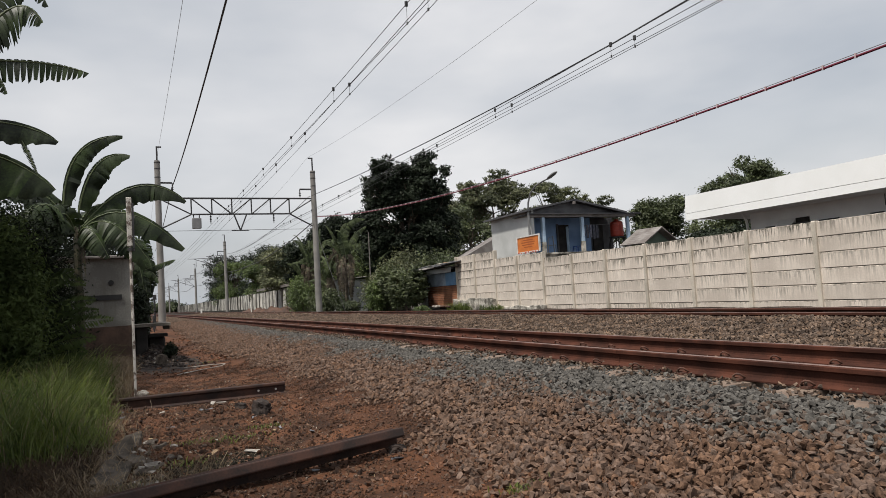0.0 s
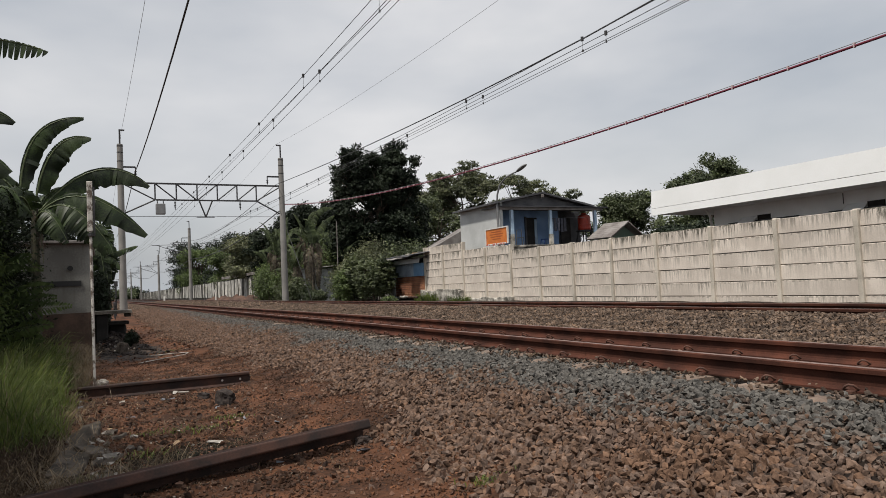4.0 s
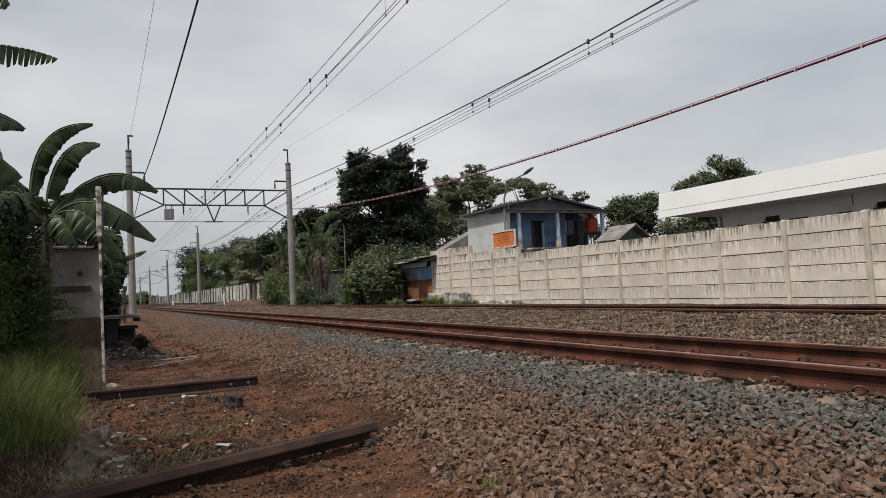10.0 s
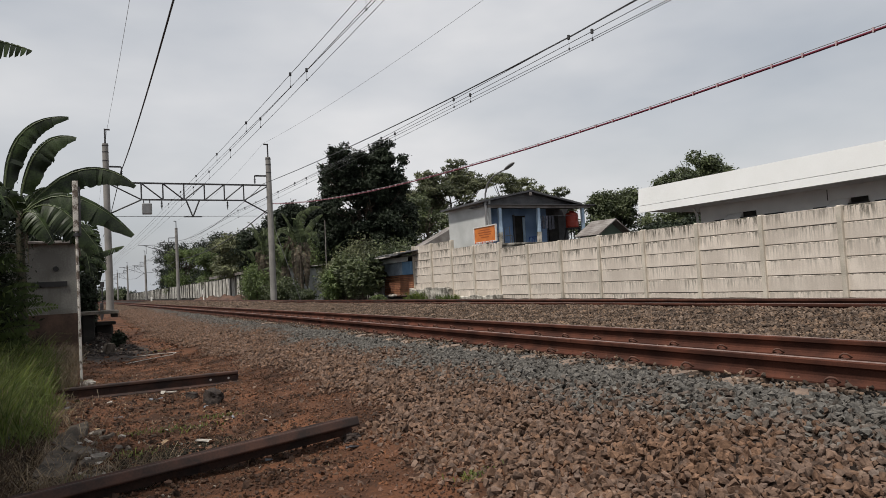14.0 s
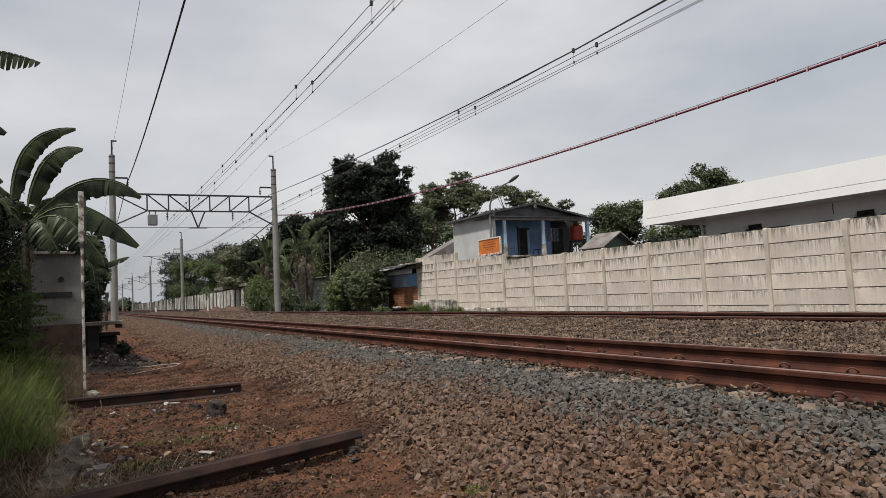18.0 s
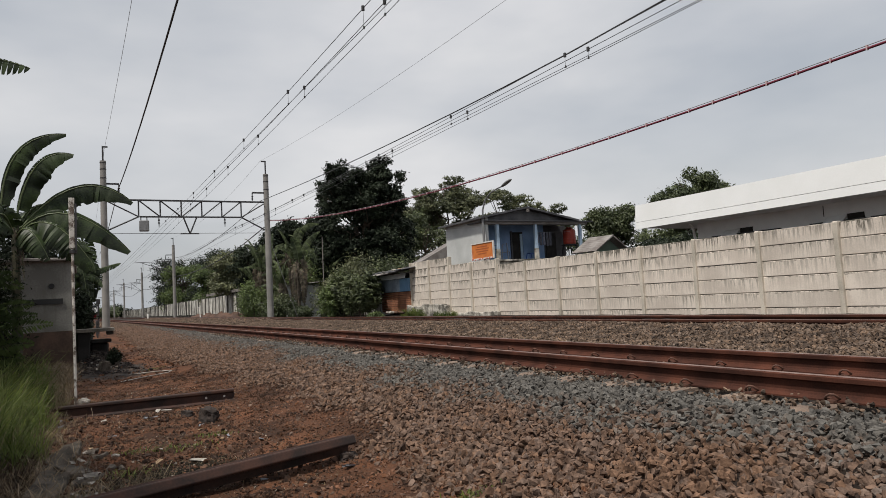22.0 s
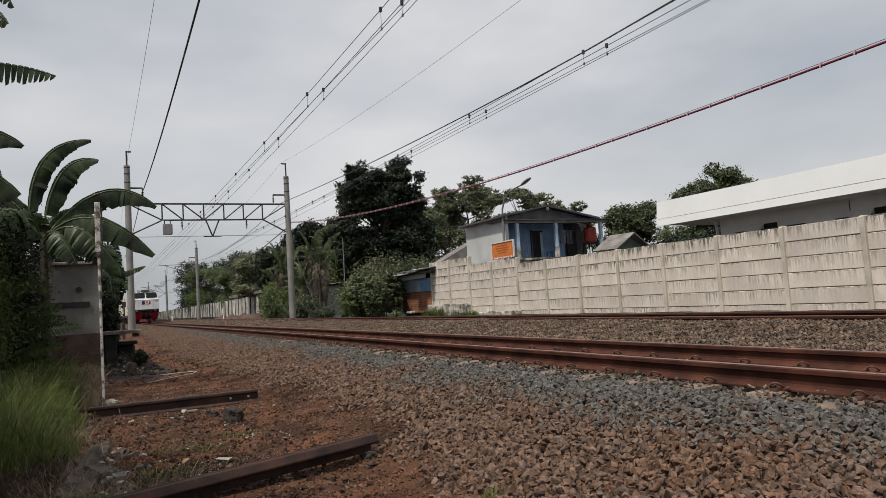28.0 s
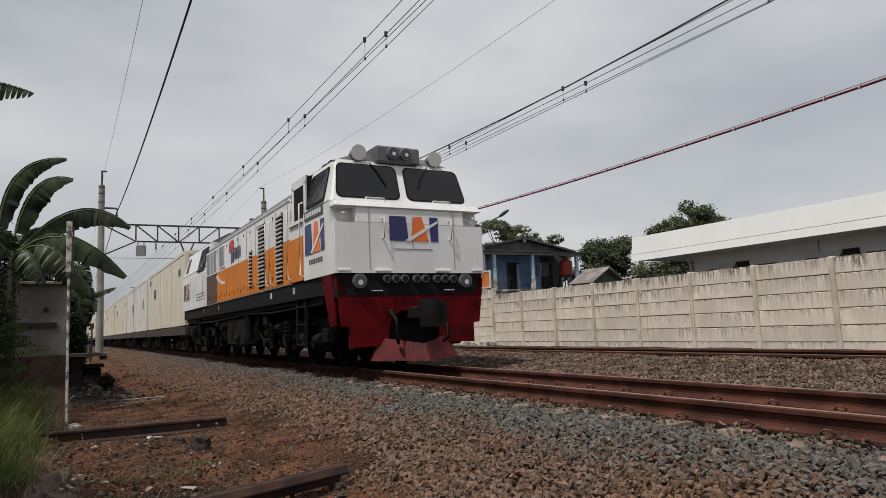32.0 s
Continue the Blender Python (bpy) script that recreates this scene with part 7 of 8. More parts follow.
def loose_rail(x0, y0, x1, y1, dz0, dz1, roll, label, holes=0):
    ln = math.hypot(x1 - x0, y1 - y0)
    t = thing("loose_rail", label, "rail", (0, 0, 0))
    b = B()
    foot = [(-0.068, -0.08), (0.068, -0.08), (0.068, -0.069), (0.02, -0.052), (-0.02, -0.052), (-0.068, -0.069)]
    head = [(0.0085, 0.028), (0.035, 0.042), (0.036, 0.07), (0.028, 0.079), (-0.028, 0.079), (-0.036, 0.07), (-0.035, 0.042), (-0.0085, 0.028)]
    prism(b, [(-0.0085, -0.052), (0.0085, -0.052), (0.0085, 0.028), (-0.0085, 0.028)], 0, ln)
    yaw = math.degrees(math.atan2(-(x1 - x0), y1 - y0))
    tilt = math.degrees(math.asin((dz1 - dz0) / ln))
    ob = part("web", b, "old_rail", t)
    ob.matrix_basis = pose(x0, y0, 0.08 + dz0, 0, 0, yaw) @ pose(0, 0, 0, tilt, 0, 0) @ pose(0, 0, 0, 0, roll, 0)
    part("foot", prism(B(), foot, 0, ln), "old_rail", ob)
    part("head", bevel(prism(B(), head, 0, ln), 0.004), "old_rail", ob)
    for k in range(holes):
        h = tube(B(), (-0.0105, 0.12 + 0.22 * k, -0.005), (0.0105, 0.12 + 0.22 * k, -0.005), 0.014, n=10)
        part("bolt_hole", h, "pale_hole", ob)
    return t


def build_foreground():
    loose_rail(1.80, 4.98, -0.9, 4.42, 0.06, -0.03, -68, "old rust-brown rail lying tipped over on red soil")
    loose_rail(1.73, 9.10, -0.25, 9.44, 0.01, -0.02, 0, "old dark rusty rail lying upright on the soil", 2)
    lump("rock", 1.20, 7.75, 0.165, "rubble", 3, "dark rough lump of slag on the soil", "rock", 0.95)
    lump("rock", 1.04, 8.2, 0.10, "rubble", 4, "small dark stone beside a loose rail", "rock")
    lump("rock", 1.75, 4.9, 0.09, "rubble", 6, "stone propping the end of a loose rail", "rock")
    broken("concrete_block", (-0.27, 5.32, -0.07), (0.10, 0.24, 0.075), (7, 10, -9), 1, "broken grey kerb stone with a bolt hole lying in dry grass", True)
    broken("concrete_block", (-0.21, 6.05, -0.08), (0.08, 0.28, 0.06), (9, -20, -12), 2, "broken slab of grey concrete tilted beside dry grass")
    broken("concrete_block", (-0.10, 6.85, -0.06), (0.08, 0.25, 0.05), (3, -8, -4), 3, "flat piece of grey concrete half sunk in the soil")
    broken("concrete_block", (0.0, 5.95, 0.0), (0.09, 0.12, 0.025), (5, 12, 40), 4, "thin chip of pale concrete on the soil")
    broken("concrete_block", (-0.06, 5.55, 0.0), (0.05, 0.12, 0.015), (2, 12, -35), 5, "splinter of pale concrete on the soil")
    rc = random.Random(61)
    for i in range(46):
        x, y = rc.gauss(0.03, 0.09), rc.uniform(4.9, 6.9)
        w, l = rc.uniform(0.010, 0.028), rc.uniform(0.018, 0.05)
        b = box(B(), -w, w, -l, l, 0, rc.uniform(0.010, 0.03))
        for v in b.verts:
            v.co += Vector((rc.uniform(-0.010, 0.010), rc.uniform(-0.014, 0.014), rc.uniform(-0.004, 0.010)))
        mat = rc.choice(("litter_white", "rubble_grey", "rubble_grey"))
        tagged(part("concrete_chip", b, mat, at=pose(x, y, ground_z(x, y) + 0.008, rc.uniform(-20, 20), rc.uniform(-20, 20), rc.uniform(0, 180))),
               "pale chip of broken concrete on the soil" if mat == "litter_white" else "dull grey chip of broken concrete on the soil", "rubble", "concrete chips by the slab")
    bd = thing("board", "dull green sheet lying among dry grass", "board", (-0.70, 6.72, ground_z(-0.7, 6.7) + 0.05))
    part("sheet", box(B(), -0.15, 0.15, -0.16, 0.16, 0, 0.012), "green_sheet", bd, at=pose(0, 0, 0, 14, -6, 20))
    b = box(B(), -0.10, 0.10, -0.09, 0.09, -0.05, 0.17)
    tagged(part("concrete_block", bevel(b, 0.03, 2), "rubble_grey", at=pose(0.40, 15.6, 0.10, 5, 10, 20)), "lump of old concrete beside the gravel", "concrete block")
    rr = random.Random(12)
    for i in range(34):
        x, y = rr.uniform(-0.35, 1.7), rr.uniform(4.3, 10.5)
        w, l = rr.uniform(0.006, 0.022), rr.uniform(0.012, 0.06)
        b = box(B(), -w, w, -l, l, 0, 0.008)
        for v in b.verts:
            v.co += Vector((rr.uniform(-0.008, 0.008), rr.uniform(-0.008, 0.008), rr.uniform(0, 0.012)))
        mat = rr.choice(("litter_white", "litter_white", "dry_wood", "litter_blue"))
        tagged(part("litter", b, mat, at=pose(x, y, ground_z(x, y) + 0.01, rr.uniform(-15, 15), rr.uniform(-15, 15), rr.uniform(0, 180))),
               {"litter_white": "scrap of pale plastic litter on the soil", "dry_wood": "splinter of dry wood on the soil", "litter_blue": "scrap of dull blue plastic on the soil"}[mat], "litter", "litter on the soil")
    for i, (x, y) in enumerate(((-0.16, 9.55), (-0.22, 9.7), (0.02, 10.6), (-0.13, 9.95))):
        lump("litter_bag", x, y, 0.13, "litter_white" if i != 1 else "rubble_grey", 30 + i, "crumpled pale plastic bag at the foot of a post", "litter")
    pts = [(0.6, 13.2, 0.03), (1.0, 13.5, 0.05), (1.45, 14.0, 0.05), (1.55, 14.3, 0.06), (1.3, 14.5, 0.05), (0.8, 14.6, 0.03)]
    tagged(part("loose_wire", pipe(B(), pts, 0.009, 5), "litter_white"), "loop of pale wire lying on the soil", "wire")
    rr = random.Random(5)
    for i in range(9):
        x, y = rr.uniform(17.0, 17.3), rr.uniform(36.6, 38.6)
        tagged(part("rubble_lump", bevel(box(B(), -0.10, 0.10, -0.12, 0.12, 0, 0.12), 0.03), rr.choice(("litter_white", "heap_soil", "heap_soil")), at=pose(x - 0.5, y, ground_z(x, y) + 0.2, rr.uniform(-20, 20), 10, rr.uniform(0, 180))),
               "lump of rubble heaped beside the wall footing", "rubble", "rubble by the wall")


build_ballast()
build_foreground()


# ---- the train ----
def mv(*a, **k):
    return material(*a, **k, world_space=False)


M["loco_white"] = mv("loco_white", (0.74, 0.745, 0.74), (0.66, 0.66, 0.65), rough=0.38, scale=1.2, fine=18, bump=0.02)
M["loco_orange"] = mv("loco_orange", (0.64, 0.195, 0.004), (0.52, 0.15, 0.003), rough=0.5, spec=0.3, scale=1.5, fine=18, bump=0.02)
M["loco_red"] = mv("loco_red", (0.125, 0.003, 0.006), (0.055, 0.002, 0.004), rough=0.55, scale=2.5, fine=25, bump=0.05, spec=0.08)
M["plow_red"] = mv("plow_red", (0.13, 0.007, 0.009), (0.05, 0.005, 0.006), rough=0.6, scale=3, fine=25, bump=0.1, spec=0.25)
M["loco_black"] = mv("loco_black", (0.010, 0.0095, 0.0095), (0.005, 0.005, 0.005), rough=0.8, scale=3, fine=25, bump=0.15, spec=0.2)
M["bogie_black"] = mv("bogie_black", (0.013, 0.0115, 0.0105), (0.004, 0.004, 0.004), rough=0.9, scale=4, fine=30, bump=0.3, spec=0.15)
M["loco_grey"] = mv("loco_grey", (0.14, 0.144, 0.15), (0.09, 0.094, 0.10), rough=0.55, scale=2, fine=20, bump=0.05)
M["loco_navy"] = plain("loco_navy", (0.022, 0.024, 0.12), 0.4)
M["logo_orange"] = plain("logo_orange", (0.75, 0.16, 0.02), 0.4)
M["logo_grey"] = plain("logo_grey", (0.07, 0.07, 0.08), 0.5)
M["logo_red"] = plain("logo_red", (0.5, 0.03, 0.05), 0.5)
M["loco_brown"] = mv("loco_brown", (0.11, 0.055, 0.035), (0.06, 0.03, 0.02), rough=0.6, scale=3, fine=25, bump=0.1)
M["pane_grey"] = plain("pane_grey", (0.12, 0.125, 0.13), 0.15)
M["horn_grey"] = plain("horn_grey", (0.42, 0.42, 0.42), 0.5)
M["seam"] = plain("seam", (0.25, 0.25, 0.25), 0.7)
M["chrome"] = plain("chrome", (0.6, 0.6, 0.6), 0.2, 1.0)
M["lens"] = plain("lens", (0.045, 0.045, 0.05), 0.08)
M["cab_glass"] = plain("cab_glass", (0.012, 0.013, 0.015), 0.06)
M["cab_glass"].node_tree.nodes["Principled BSDF"].inputs["Specular IOR Level"].default_value = 0.32
M["box_cream"] = mv("box_cream", (0.66, 0.62, 0.50), (0.56, 0.52, 0.42), rough=0.5, scale=0.8, fine=15, bump=0.03)
M["box_white"] = mv("box_white", (0.68, 0.67, 0.63), (0.56, 0.55, 0.51), rough=0.5, scale=0.8, fine=15, bump=0.03)
M["wagon_steel"] = mv("wagon_steel", (0.05, 0.036, 0.028), (0.022, 0.018, 0.016), rough=0.8, scale=3, fine=25, bump=0.2)


def plate(bm, pts, thick, m=None):
    """A flat outline of (x, z) corners in the plane y = 0, thick towards -y."""
    return prism(bm, pts, -thick, 0.0, m)


def rounded(x0, x1, z0, z1, r, n=4):
    out = []
    for cx, cz, a0 in ((x1 - r, z0 + r, -90), (x1 - r, z1 - r, 0), (x0 + r, z1 - r, 90), (x0 + r, z0 + r, 180)):
        out += [(cx + r * math.cos(radians(a0 + 90 * k / n)), cz + r * math.sin(radians(a0 + 90 * k / n))) for k in range(n + 1)]
    return out


def hexa(bm, pts):
    """Eight corners: the lower four, then the upper four, both going round."""
    v = [bm.verts.new(p) for p in pts]
    for f in ((3, 2, 1, 0), (4, 5, 6, 7), (0, 1, 5, 4), (1, 2, 6, 5), (2, 3, 7, 6), (3, 0, 4, 7)):
        bm.faces.new([v[i] for i in f])
    return bm


def wheelset(name, r, parent, at, mat="bogie_black"):
    b = B()
    tube(b, (-0.62, 0, 0), (0.62, 0, 0), 0.08, n=10)
    for s in (-1, 1):
        tube(b, (s * 0.535, 0, 0), (s * 0.60, 0, 0), r, r * 0.985, n=28)
        tube(b, (s * 0.50, 0, 0), (s * 0.535, 0, 0), r + 0.028, n=28)
        tube(b, (s * 0.60, 0, 0), (s * 0.64, 0, 0), r * 0.42, n=14)
        for k in range(3):
            a = k * 2.094
            tube(b, (s * 0.6, math.cos(a) * r * 0.66, math.sin(a) * r * 0.66), (s * 0.615, math.cos(a) * r * 0.66, math.sin(a) * r * 0.66), 0.07, n=8)
    return part(name, b, mat, parent, at=at)


def bogie(parent, y0, y1, axles, r, mat="bogie_black", half=0.98):
    f = part("bogie", box(B(), -half + 0.1, half - 0.1, (y0 + y1) / 2 - 0.25, (y0 + y1) / 2 + 0.25, 0.55, 0.95), mat, parent)
    for s in (-1, 1):
        b = B()
        prism(b, [(s * half - 0.07, 0.62), (s * half + 0.07, 0.62), (s * half + 0.07, 0.90), (s * half - 0.07, 0.90)], y0, y1)
        part("side_frame", bevel(b, 0.03), mat, f)
        for y in axles:
            b = bevel(box(B(), s * half - 0.10, s * half + 0.12, y - 0.17, y + 0.17, r - 0.17, r + 0.17), 0.04)
            tube(b, (s * (half + 0.1), y, r), (s * (half + 0.2), y, r), 0.1, n=12)
            part("axle_box", b, mat, f)
            for d in (-0.3, 0.3):
                b = B()
                for k in range(6):
                    tube(b, (s * half, y + d, 0.56 + k * 0.055), (s * half, y + d, 0.59 + k * 0.055), 0.085, n=10)
                part("spring", b, mat, f)
        for y in [a + 0.55 for a in axles[:-1]]:
            part("brake_hanger", bevel(box(B(), s * half - 0.05, s * half + 0.1, y - 0.06, y + 0.06, 0.18, 0.72), 0.02), mat, f)
    return [wheelset("wheelset", r, f, (0, y, r), mat) for y in axles]


def brand_blocks(parent, at, w, h, mats=("loco_navy", "logo_orange", "loco_navy")):
    """The operator's mark as plain slanted blocks in its colours."""
    for name, mat, pts in (("mark_block", mats[0], [(0, 0), (0.38, 0), (0.33, 1), (0, 1)]), ("mark_block", mats[1], [(0.42, 0), (0.80, 0), (0.66, 1), (0.50, 1)]),
                           ("mark_block", mats[2], [(0.84, 0), (1, 0), (1, 1), (0.82, 1)])):
        part(name, plate(B(), [(x * w, z * h) for x, z in pts], 0.006), mat, parent, at=at)
    part("mark_stripe", plate(B(), [(0.3 * w, 0.02 * h), (0.42 * w, 0.0), (1.0 * w, 0.78 * h), (0.98 * w, 0.86 * h)], 0.011), "loco_white", parent, at=at)


def build_loco():
    L = thing("locomotive", "white and orange diesel locomotive with red pilot and black underframe", "locomotive")
    wheels = []
    W = 1.36
    # front cab
    cab = part("cab", hexa(B(), [(-W, 0.02, 1.55), (W, 0.02, 1.55), (W, 1.62, 1.55), (-W, 1.62, 1.55), (-W, 0.02, 2.36), (W, 0.02, 2.36), (W, 1.62, 2.36), (-W, 1.62, 2.36)]), "loco_white", L)
    part("nose_top", bevel(hexa(B(), [(-1.0, 0.02, 2.36), (1.0, 0.02, 2.36), (1.0, 0.5, 2.36), (-1.0, 0.5, 2.36), (-1.0, 0.04, 2.66), (1.0, 0.04, 2.66), (1.0, 0.5, 2.66), (-1.0, 0.5, 2.66)]), 0.015), "loco_white", cab)
    part("cab_shoulder", hexa(B(), [(-W, 0.24, 2.36), (W, 0.24, 2.36), (W, 1.62, 2.36), (-W, 1.62, 2.36), (-W, 0.24, 2.72), (W, 0.24, 2.72), (W, 1.62, 2.72), (-W, 1.62, 2.72)]), "loco_white", cab)
    part("ledge", bevel(hexa(B(), [(-W, 0.0, 2.62), (W, 0.0, 2.62), (W, 0.34, 2.62), (-W, 0.34, 2.62), (-W + 0.03, 0.06, 2.72), (W - 0.03, 0.06, 2.72), (W - 0.03, 0.34, 2.74), (-W + 0.03, 0.34, 2.74)]), 0.012), "loco_white", cab)
    up = bevel(hexa(B(), [(-W + 0.01, 0.26, 2.70), (W - 0.01, 0.26, 2.70), (W - 0.01, 1.62, 2.70), (-W + 0.01, 1.62, 2.70), (-1.17, 0.52, 3.53), (1.17, 0.52, 3.53), (1.17, 1.62, 3.53), (-1.17, 1.62, 3.53)]), 0.07, 3)
    part("cab_upper", up, "loco_white", cab)
    tilt = math.degrees(math.atan2(0.26, 0.83))
    front = pose(0, 0.26, 2.70, -tilt, 0, 0)
    for sx in (-1, 1):
        xs = (0.09, 1.19) if sx > 0 else (-1.19, -0.09)
        lean = 0.07 * sx
        pts = [(x - (lean * (z - 0.2) / 0.55 if abs(x) > 0.6 else 0), z) for x, z in rounded(xs[0], xs[1], 0.14, 0.755, 0.10)]
        g = part("windscreen", plate(B(), pts, 0.012), "cab_glass", cab, "dark rounded windscreen", at=front)
        big = [((x - sum(xs) / 2) * 1.05 + sum(xs) / 2, (z - 0.447) * 1.07 + 0.447) for x, z in pts]
        part("gasket", plate(B(), big, 0.007), "loco_black", g)
        part("wiper", pipe(B(), [(sx * 0.55, -0.03, 0.80), (sx * 0.42, -0.035, 0.62), (sx * 0.30, -0.03, 0.36)], 0.012, 5), "loco_black", g)
        part("step_rail", pipe(B(), [(sx * 0.62 - 0.17, 0.1, 2.73), (sx * 0.62 - 0.17, 0.1, 2.79), (sx * 0.62 + 0.17, 0.1, 2.79), (sx * 0.62 + 0.17, 0.1, 2.73)], 0.012, 6), "loco_white", cab)
        part("grab_handle", pipe(B(), [(sx * 0.62 + 0.08, 0.02, 2.12), (sx * 0.62 + 0.08, -0.05, 2.12), (sx * 0.62 + 0.08, -0.05, 2.44), (sx * 0.62 + 0.08, 0.02, 2.44)], 0.014, 6), "loco_white", cab)
        lamp = part("marker_lamp", tube(B(), (sx * 1.2, 0.14, 2.50), (sx * 1.2, 0.05, 2.48), 0.05, 0.06, n=14), "loco_white", cab)
        part("lamp_lens", tube(B(), (sx * 1.2, 0.05, 2.50), (sx * 1.2, 0.04, 2.48), 0.042, n=14), "chrome", lamp)
        part("recess_back", box(B(), min(sx * 1.0, sx * W), max(sx * 1.0, sx * W), 0.23, 0.245, 2.36, 2.62), "loco_white", cab)
        horn = part("horn", tube(B(), (sx * 0.73, 0.50, 3.64), (sx * 0.73, 0.85, 3.64), 0.13, 0.06, n=20), "loco_grey", L, "round grey horn")
        part("horn_cover", tube(B(), (sx * 0.73, 0.47, 3.64), (sx * 0.73, 0.5, 3.64), 0.135, n=20), "horn_grey", horn)
        hl = part("head_lamp", tube(B(), (sx * 0.12, 0.39, 3.66), (sx * 0.12, 0.46, 3.66), 0.105, 0.115, n=18), "loco_grey", L)
        ln_ = part("lamp_lens", tube(B(), (sx * 0.12, 0.38, 3.66), (sx * 0.12, 0.39, 3.66), 0.085, n=18), "lens", hl)
        part("bulb", tube(B(), (sx * 0.12, 0.372, 3.645), (sx * 0.12, 0.38, 3.645), 0.035, n=12), "chrome", ln_)
        dl = part("ditch_lamp", tube(B(), (sx * 0.97, -0.03, 1.42), (sx * 0.97, 0.06, 1.42), 0.115, n=20), "loco_grey", L, "round grey-ringed lamp")
        ln_ = part("lamp_lens", tube(B(), (sx * 0.97, -0.04, 1.42), (sx * 0.97, -0.03, 1.42), 0.095, n=20), "lens", dl)
        part("bulb", tube(B(), (sx * 0.97, -0.048, 1.395), (sx * 0.97, -0.04, 1.395), 0.045, n=12), "chrome", ln_)
        part("panel_seam", box(B(), sx * 0.78 - 0.004, sx * 0.78 + 0.004, 0.012, 0.02, 1.62, 2.62), "seam", cab)
        part("hinge", bevel(box(B(), sx * 1.22 - 0.10, sx * 1.22 + 0.10, 0.0, 0.02, 1.58, 1.62), 0.005), "loco_white", cab)
        part("hinge", bevel(box(B(), sx * 0.55 - 0.14, sx * 0.55 + 0.14, -0.01, 0.02, 1.57, 1.61), 0.005), "loco_white", cab)
    part("panel_seam", box(B(), -0.004, 0.004, 0.012, 0.02, 1.95, 2.50), "seam", cab)
    part("panel_seam", box(B(), -0.36, 0.36, 0.012, 0.02, 1.945, 1.953), "seam", cab)
    brand_blocks(cab, pose(-0.42, 0.018, 2.08), 0.90, 0.41)
    # roof of the cab
    part("cab_roof", bevel(hexa(B(), [(-1.16, 0.56, 3.5), (1.16, 0.56, 3.5), (1.16, 2.5, 3.5), (-1.16, 2.5, 3.5), (-0.66, 0.75, 3.70), (0.66, 0.75, 3.70), (0.66, 2.5, 3.70), (-0.66, 2.5, 3.70)]), 0.04), "loco_grey", L, "grey cab roof")
    part("lamp_housing", bevel(box(B(), -0.42, 0.42, 0.46, 1.1, 3.50, 3.80), 0.03), "loco_grey", L)
    # lower front
    part("front_sill", bevel(box(B(), -1.33, 1.33, 0.05, 0.5, 1.16, 1.55), 0.01), "loco_black", L)
    for x in (-0.50, -0.34, -0.18, 0.04, 0.20, 0.42, 0.57, 0.73):
        c = part("hose_coupling", tube(B(), (x, -0.02, 1.455), (x, 0.06, 1.455), 0.066, n=16), "loco_grey", L)
        part("cap", tube(B(), (x, -0.03, 1.455), (x, -0.02, 1.455), 0.048, n=16), "loco_black", c)
    pil = part("pilot", plate(B(), [(-0.50, 0.40), (-0.46, 0.66), (-0.40, 0.84), (-0.24, 0.94), (0.24, 0.94), (0.40, 0.84), (0.46, 0.66), (0.50, 0.40), (1.13, 0.38), (1.13, 0.70), (1.25, 0.72), (1.35, 1.47), (1.20, 1.47), (1.18, 1.20), (-1.18, 1.20), (-1.20, 1.47), (-1.35, 1.47), (-1.25, 0.72), (-1.13, 0.70), (-1.13, 0.38)], 0.09), "loco_red", L, "dark red pilot plate", at=pose(0, 0.14, 0))
    part("pilot_box", bevel(box(B(), -0.95, 0.95, 0.0, 0.06, 1.09, 1.19), 0.012), "loco_red", pil)
    for sx in (-1, 1):
        part("side_skirt", bevel(hexa(B(), [(sx * 1.27, 0.08, 0.72), (sx * 1.31, 0.08, 0.72), (sx * 1.31, 0.35, 0.72), (sx * 1.27, 0.35, 0.72), (sx * 1.30, 0.08, 1.55), (sx * 1.36, 0.08, 1.55), (sx * 1.36, 0.55, 1.55), (sx * 1.30, 0.55, 1.55)]), 0.008), "loco_red", pil)
        b = hexa(B(), [(0, -0.42, 0.13), (sx * 0.78, 0.06, 0.16), (sx * 0.78, 0.14, 0.16), (0, -0.30, 0.13), (0, -0.30, 0.40), (sx * 0.62, 0.10, 0.52), (sx * 0.62, 0.16, 0.52), (0, -0.22, 0.40)])
        part("plough_blade", b, "plow_red", L, "scuffed red snow-plough style blade")
        part("air_hose", pipe(B(), [(sx * 0.45, 0.04, 0.95), (sx * 0.45, -0.2, 0.8), (sx * 0.46, -0.24, 0.5), (sx * 0.40, -0.15, 0.42)], 0.03, 8), "loco_black", L)
        part("step_light", box(B(), sx * 0.66 - 0.1, sx * 0.66 + 0.1, 0.03, 0.06, 1.26, 1.275), "chrome", L)
    b = bevel(box(B(), -0.12, 0.12, -0.42, 0.3, 0.78, 1.0), 0.03)
    tube(b, (0, -0.50, 0.66), (0, -0.50, 1.10), 0.17, n=14)
    box(b, 0.06, 0.24, -0.62, -0.38, 0.72, 1.04)
    part("coupler", b, "bogie_black", L, "grey-black knuckle coupler")
    part("front_void", box(B(), -1.0, 1.0, 0.3, 0.5, 0.35, 1.3), "loco_black", L)
    # body
    for y0, y1, nm in ((2.46, 11.2, "engine_body"),):
        part(nm, box(B(), -1.345, 1.345, y0, y1, 1.55, 3.10), "loco_white", L)
        part("roof_slope", prism(B(), [(-1.34, 3.10), (1.34, 3.10), (0.95, 3.52), (-0.95, 3.52)], y0, y1), "loco_grey", L, "grey sloping engine hood roof")
        part("roof_deck", bevel(box(B(), -0.8, 0.8, y0 + 0.4, y1 - 0.8, 3.5, 3.62), 0.03), "loco_grey", L)
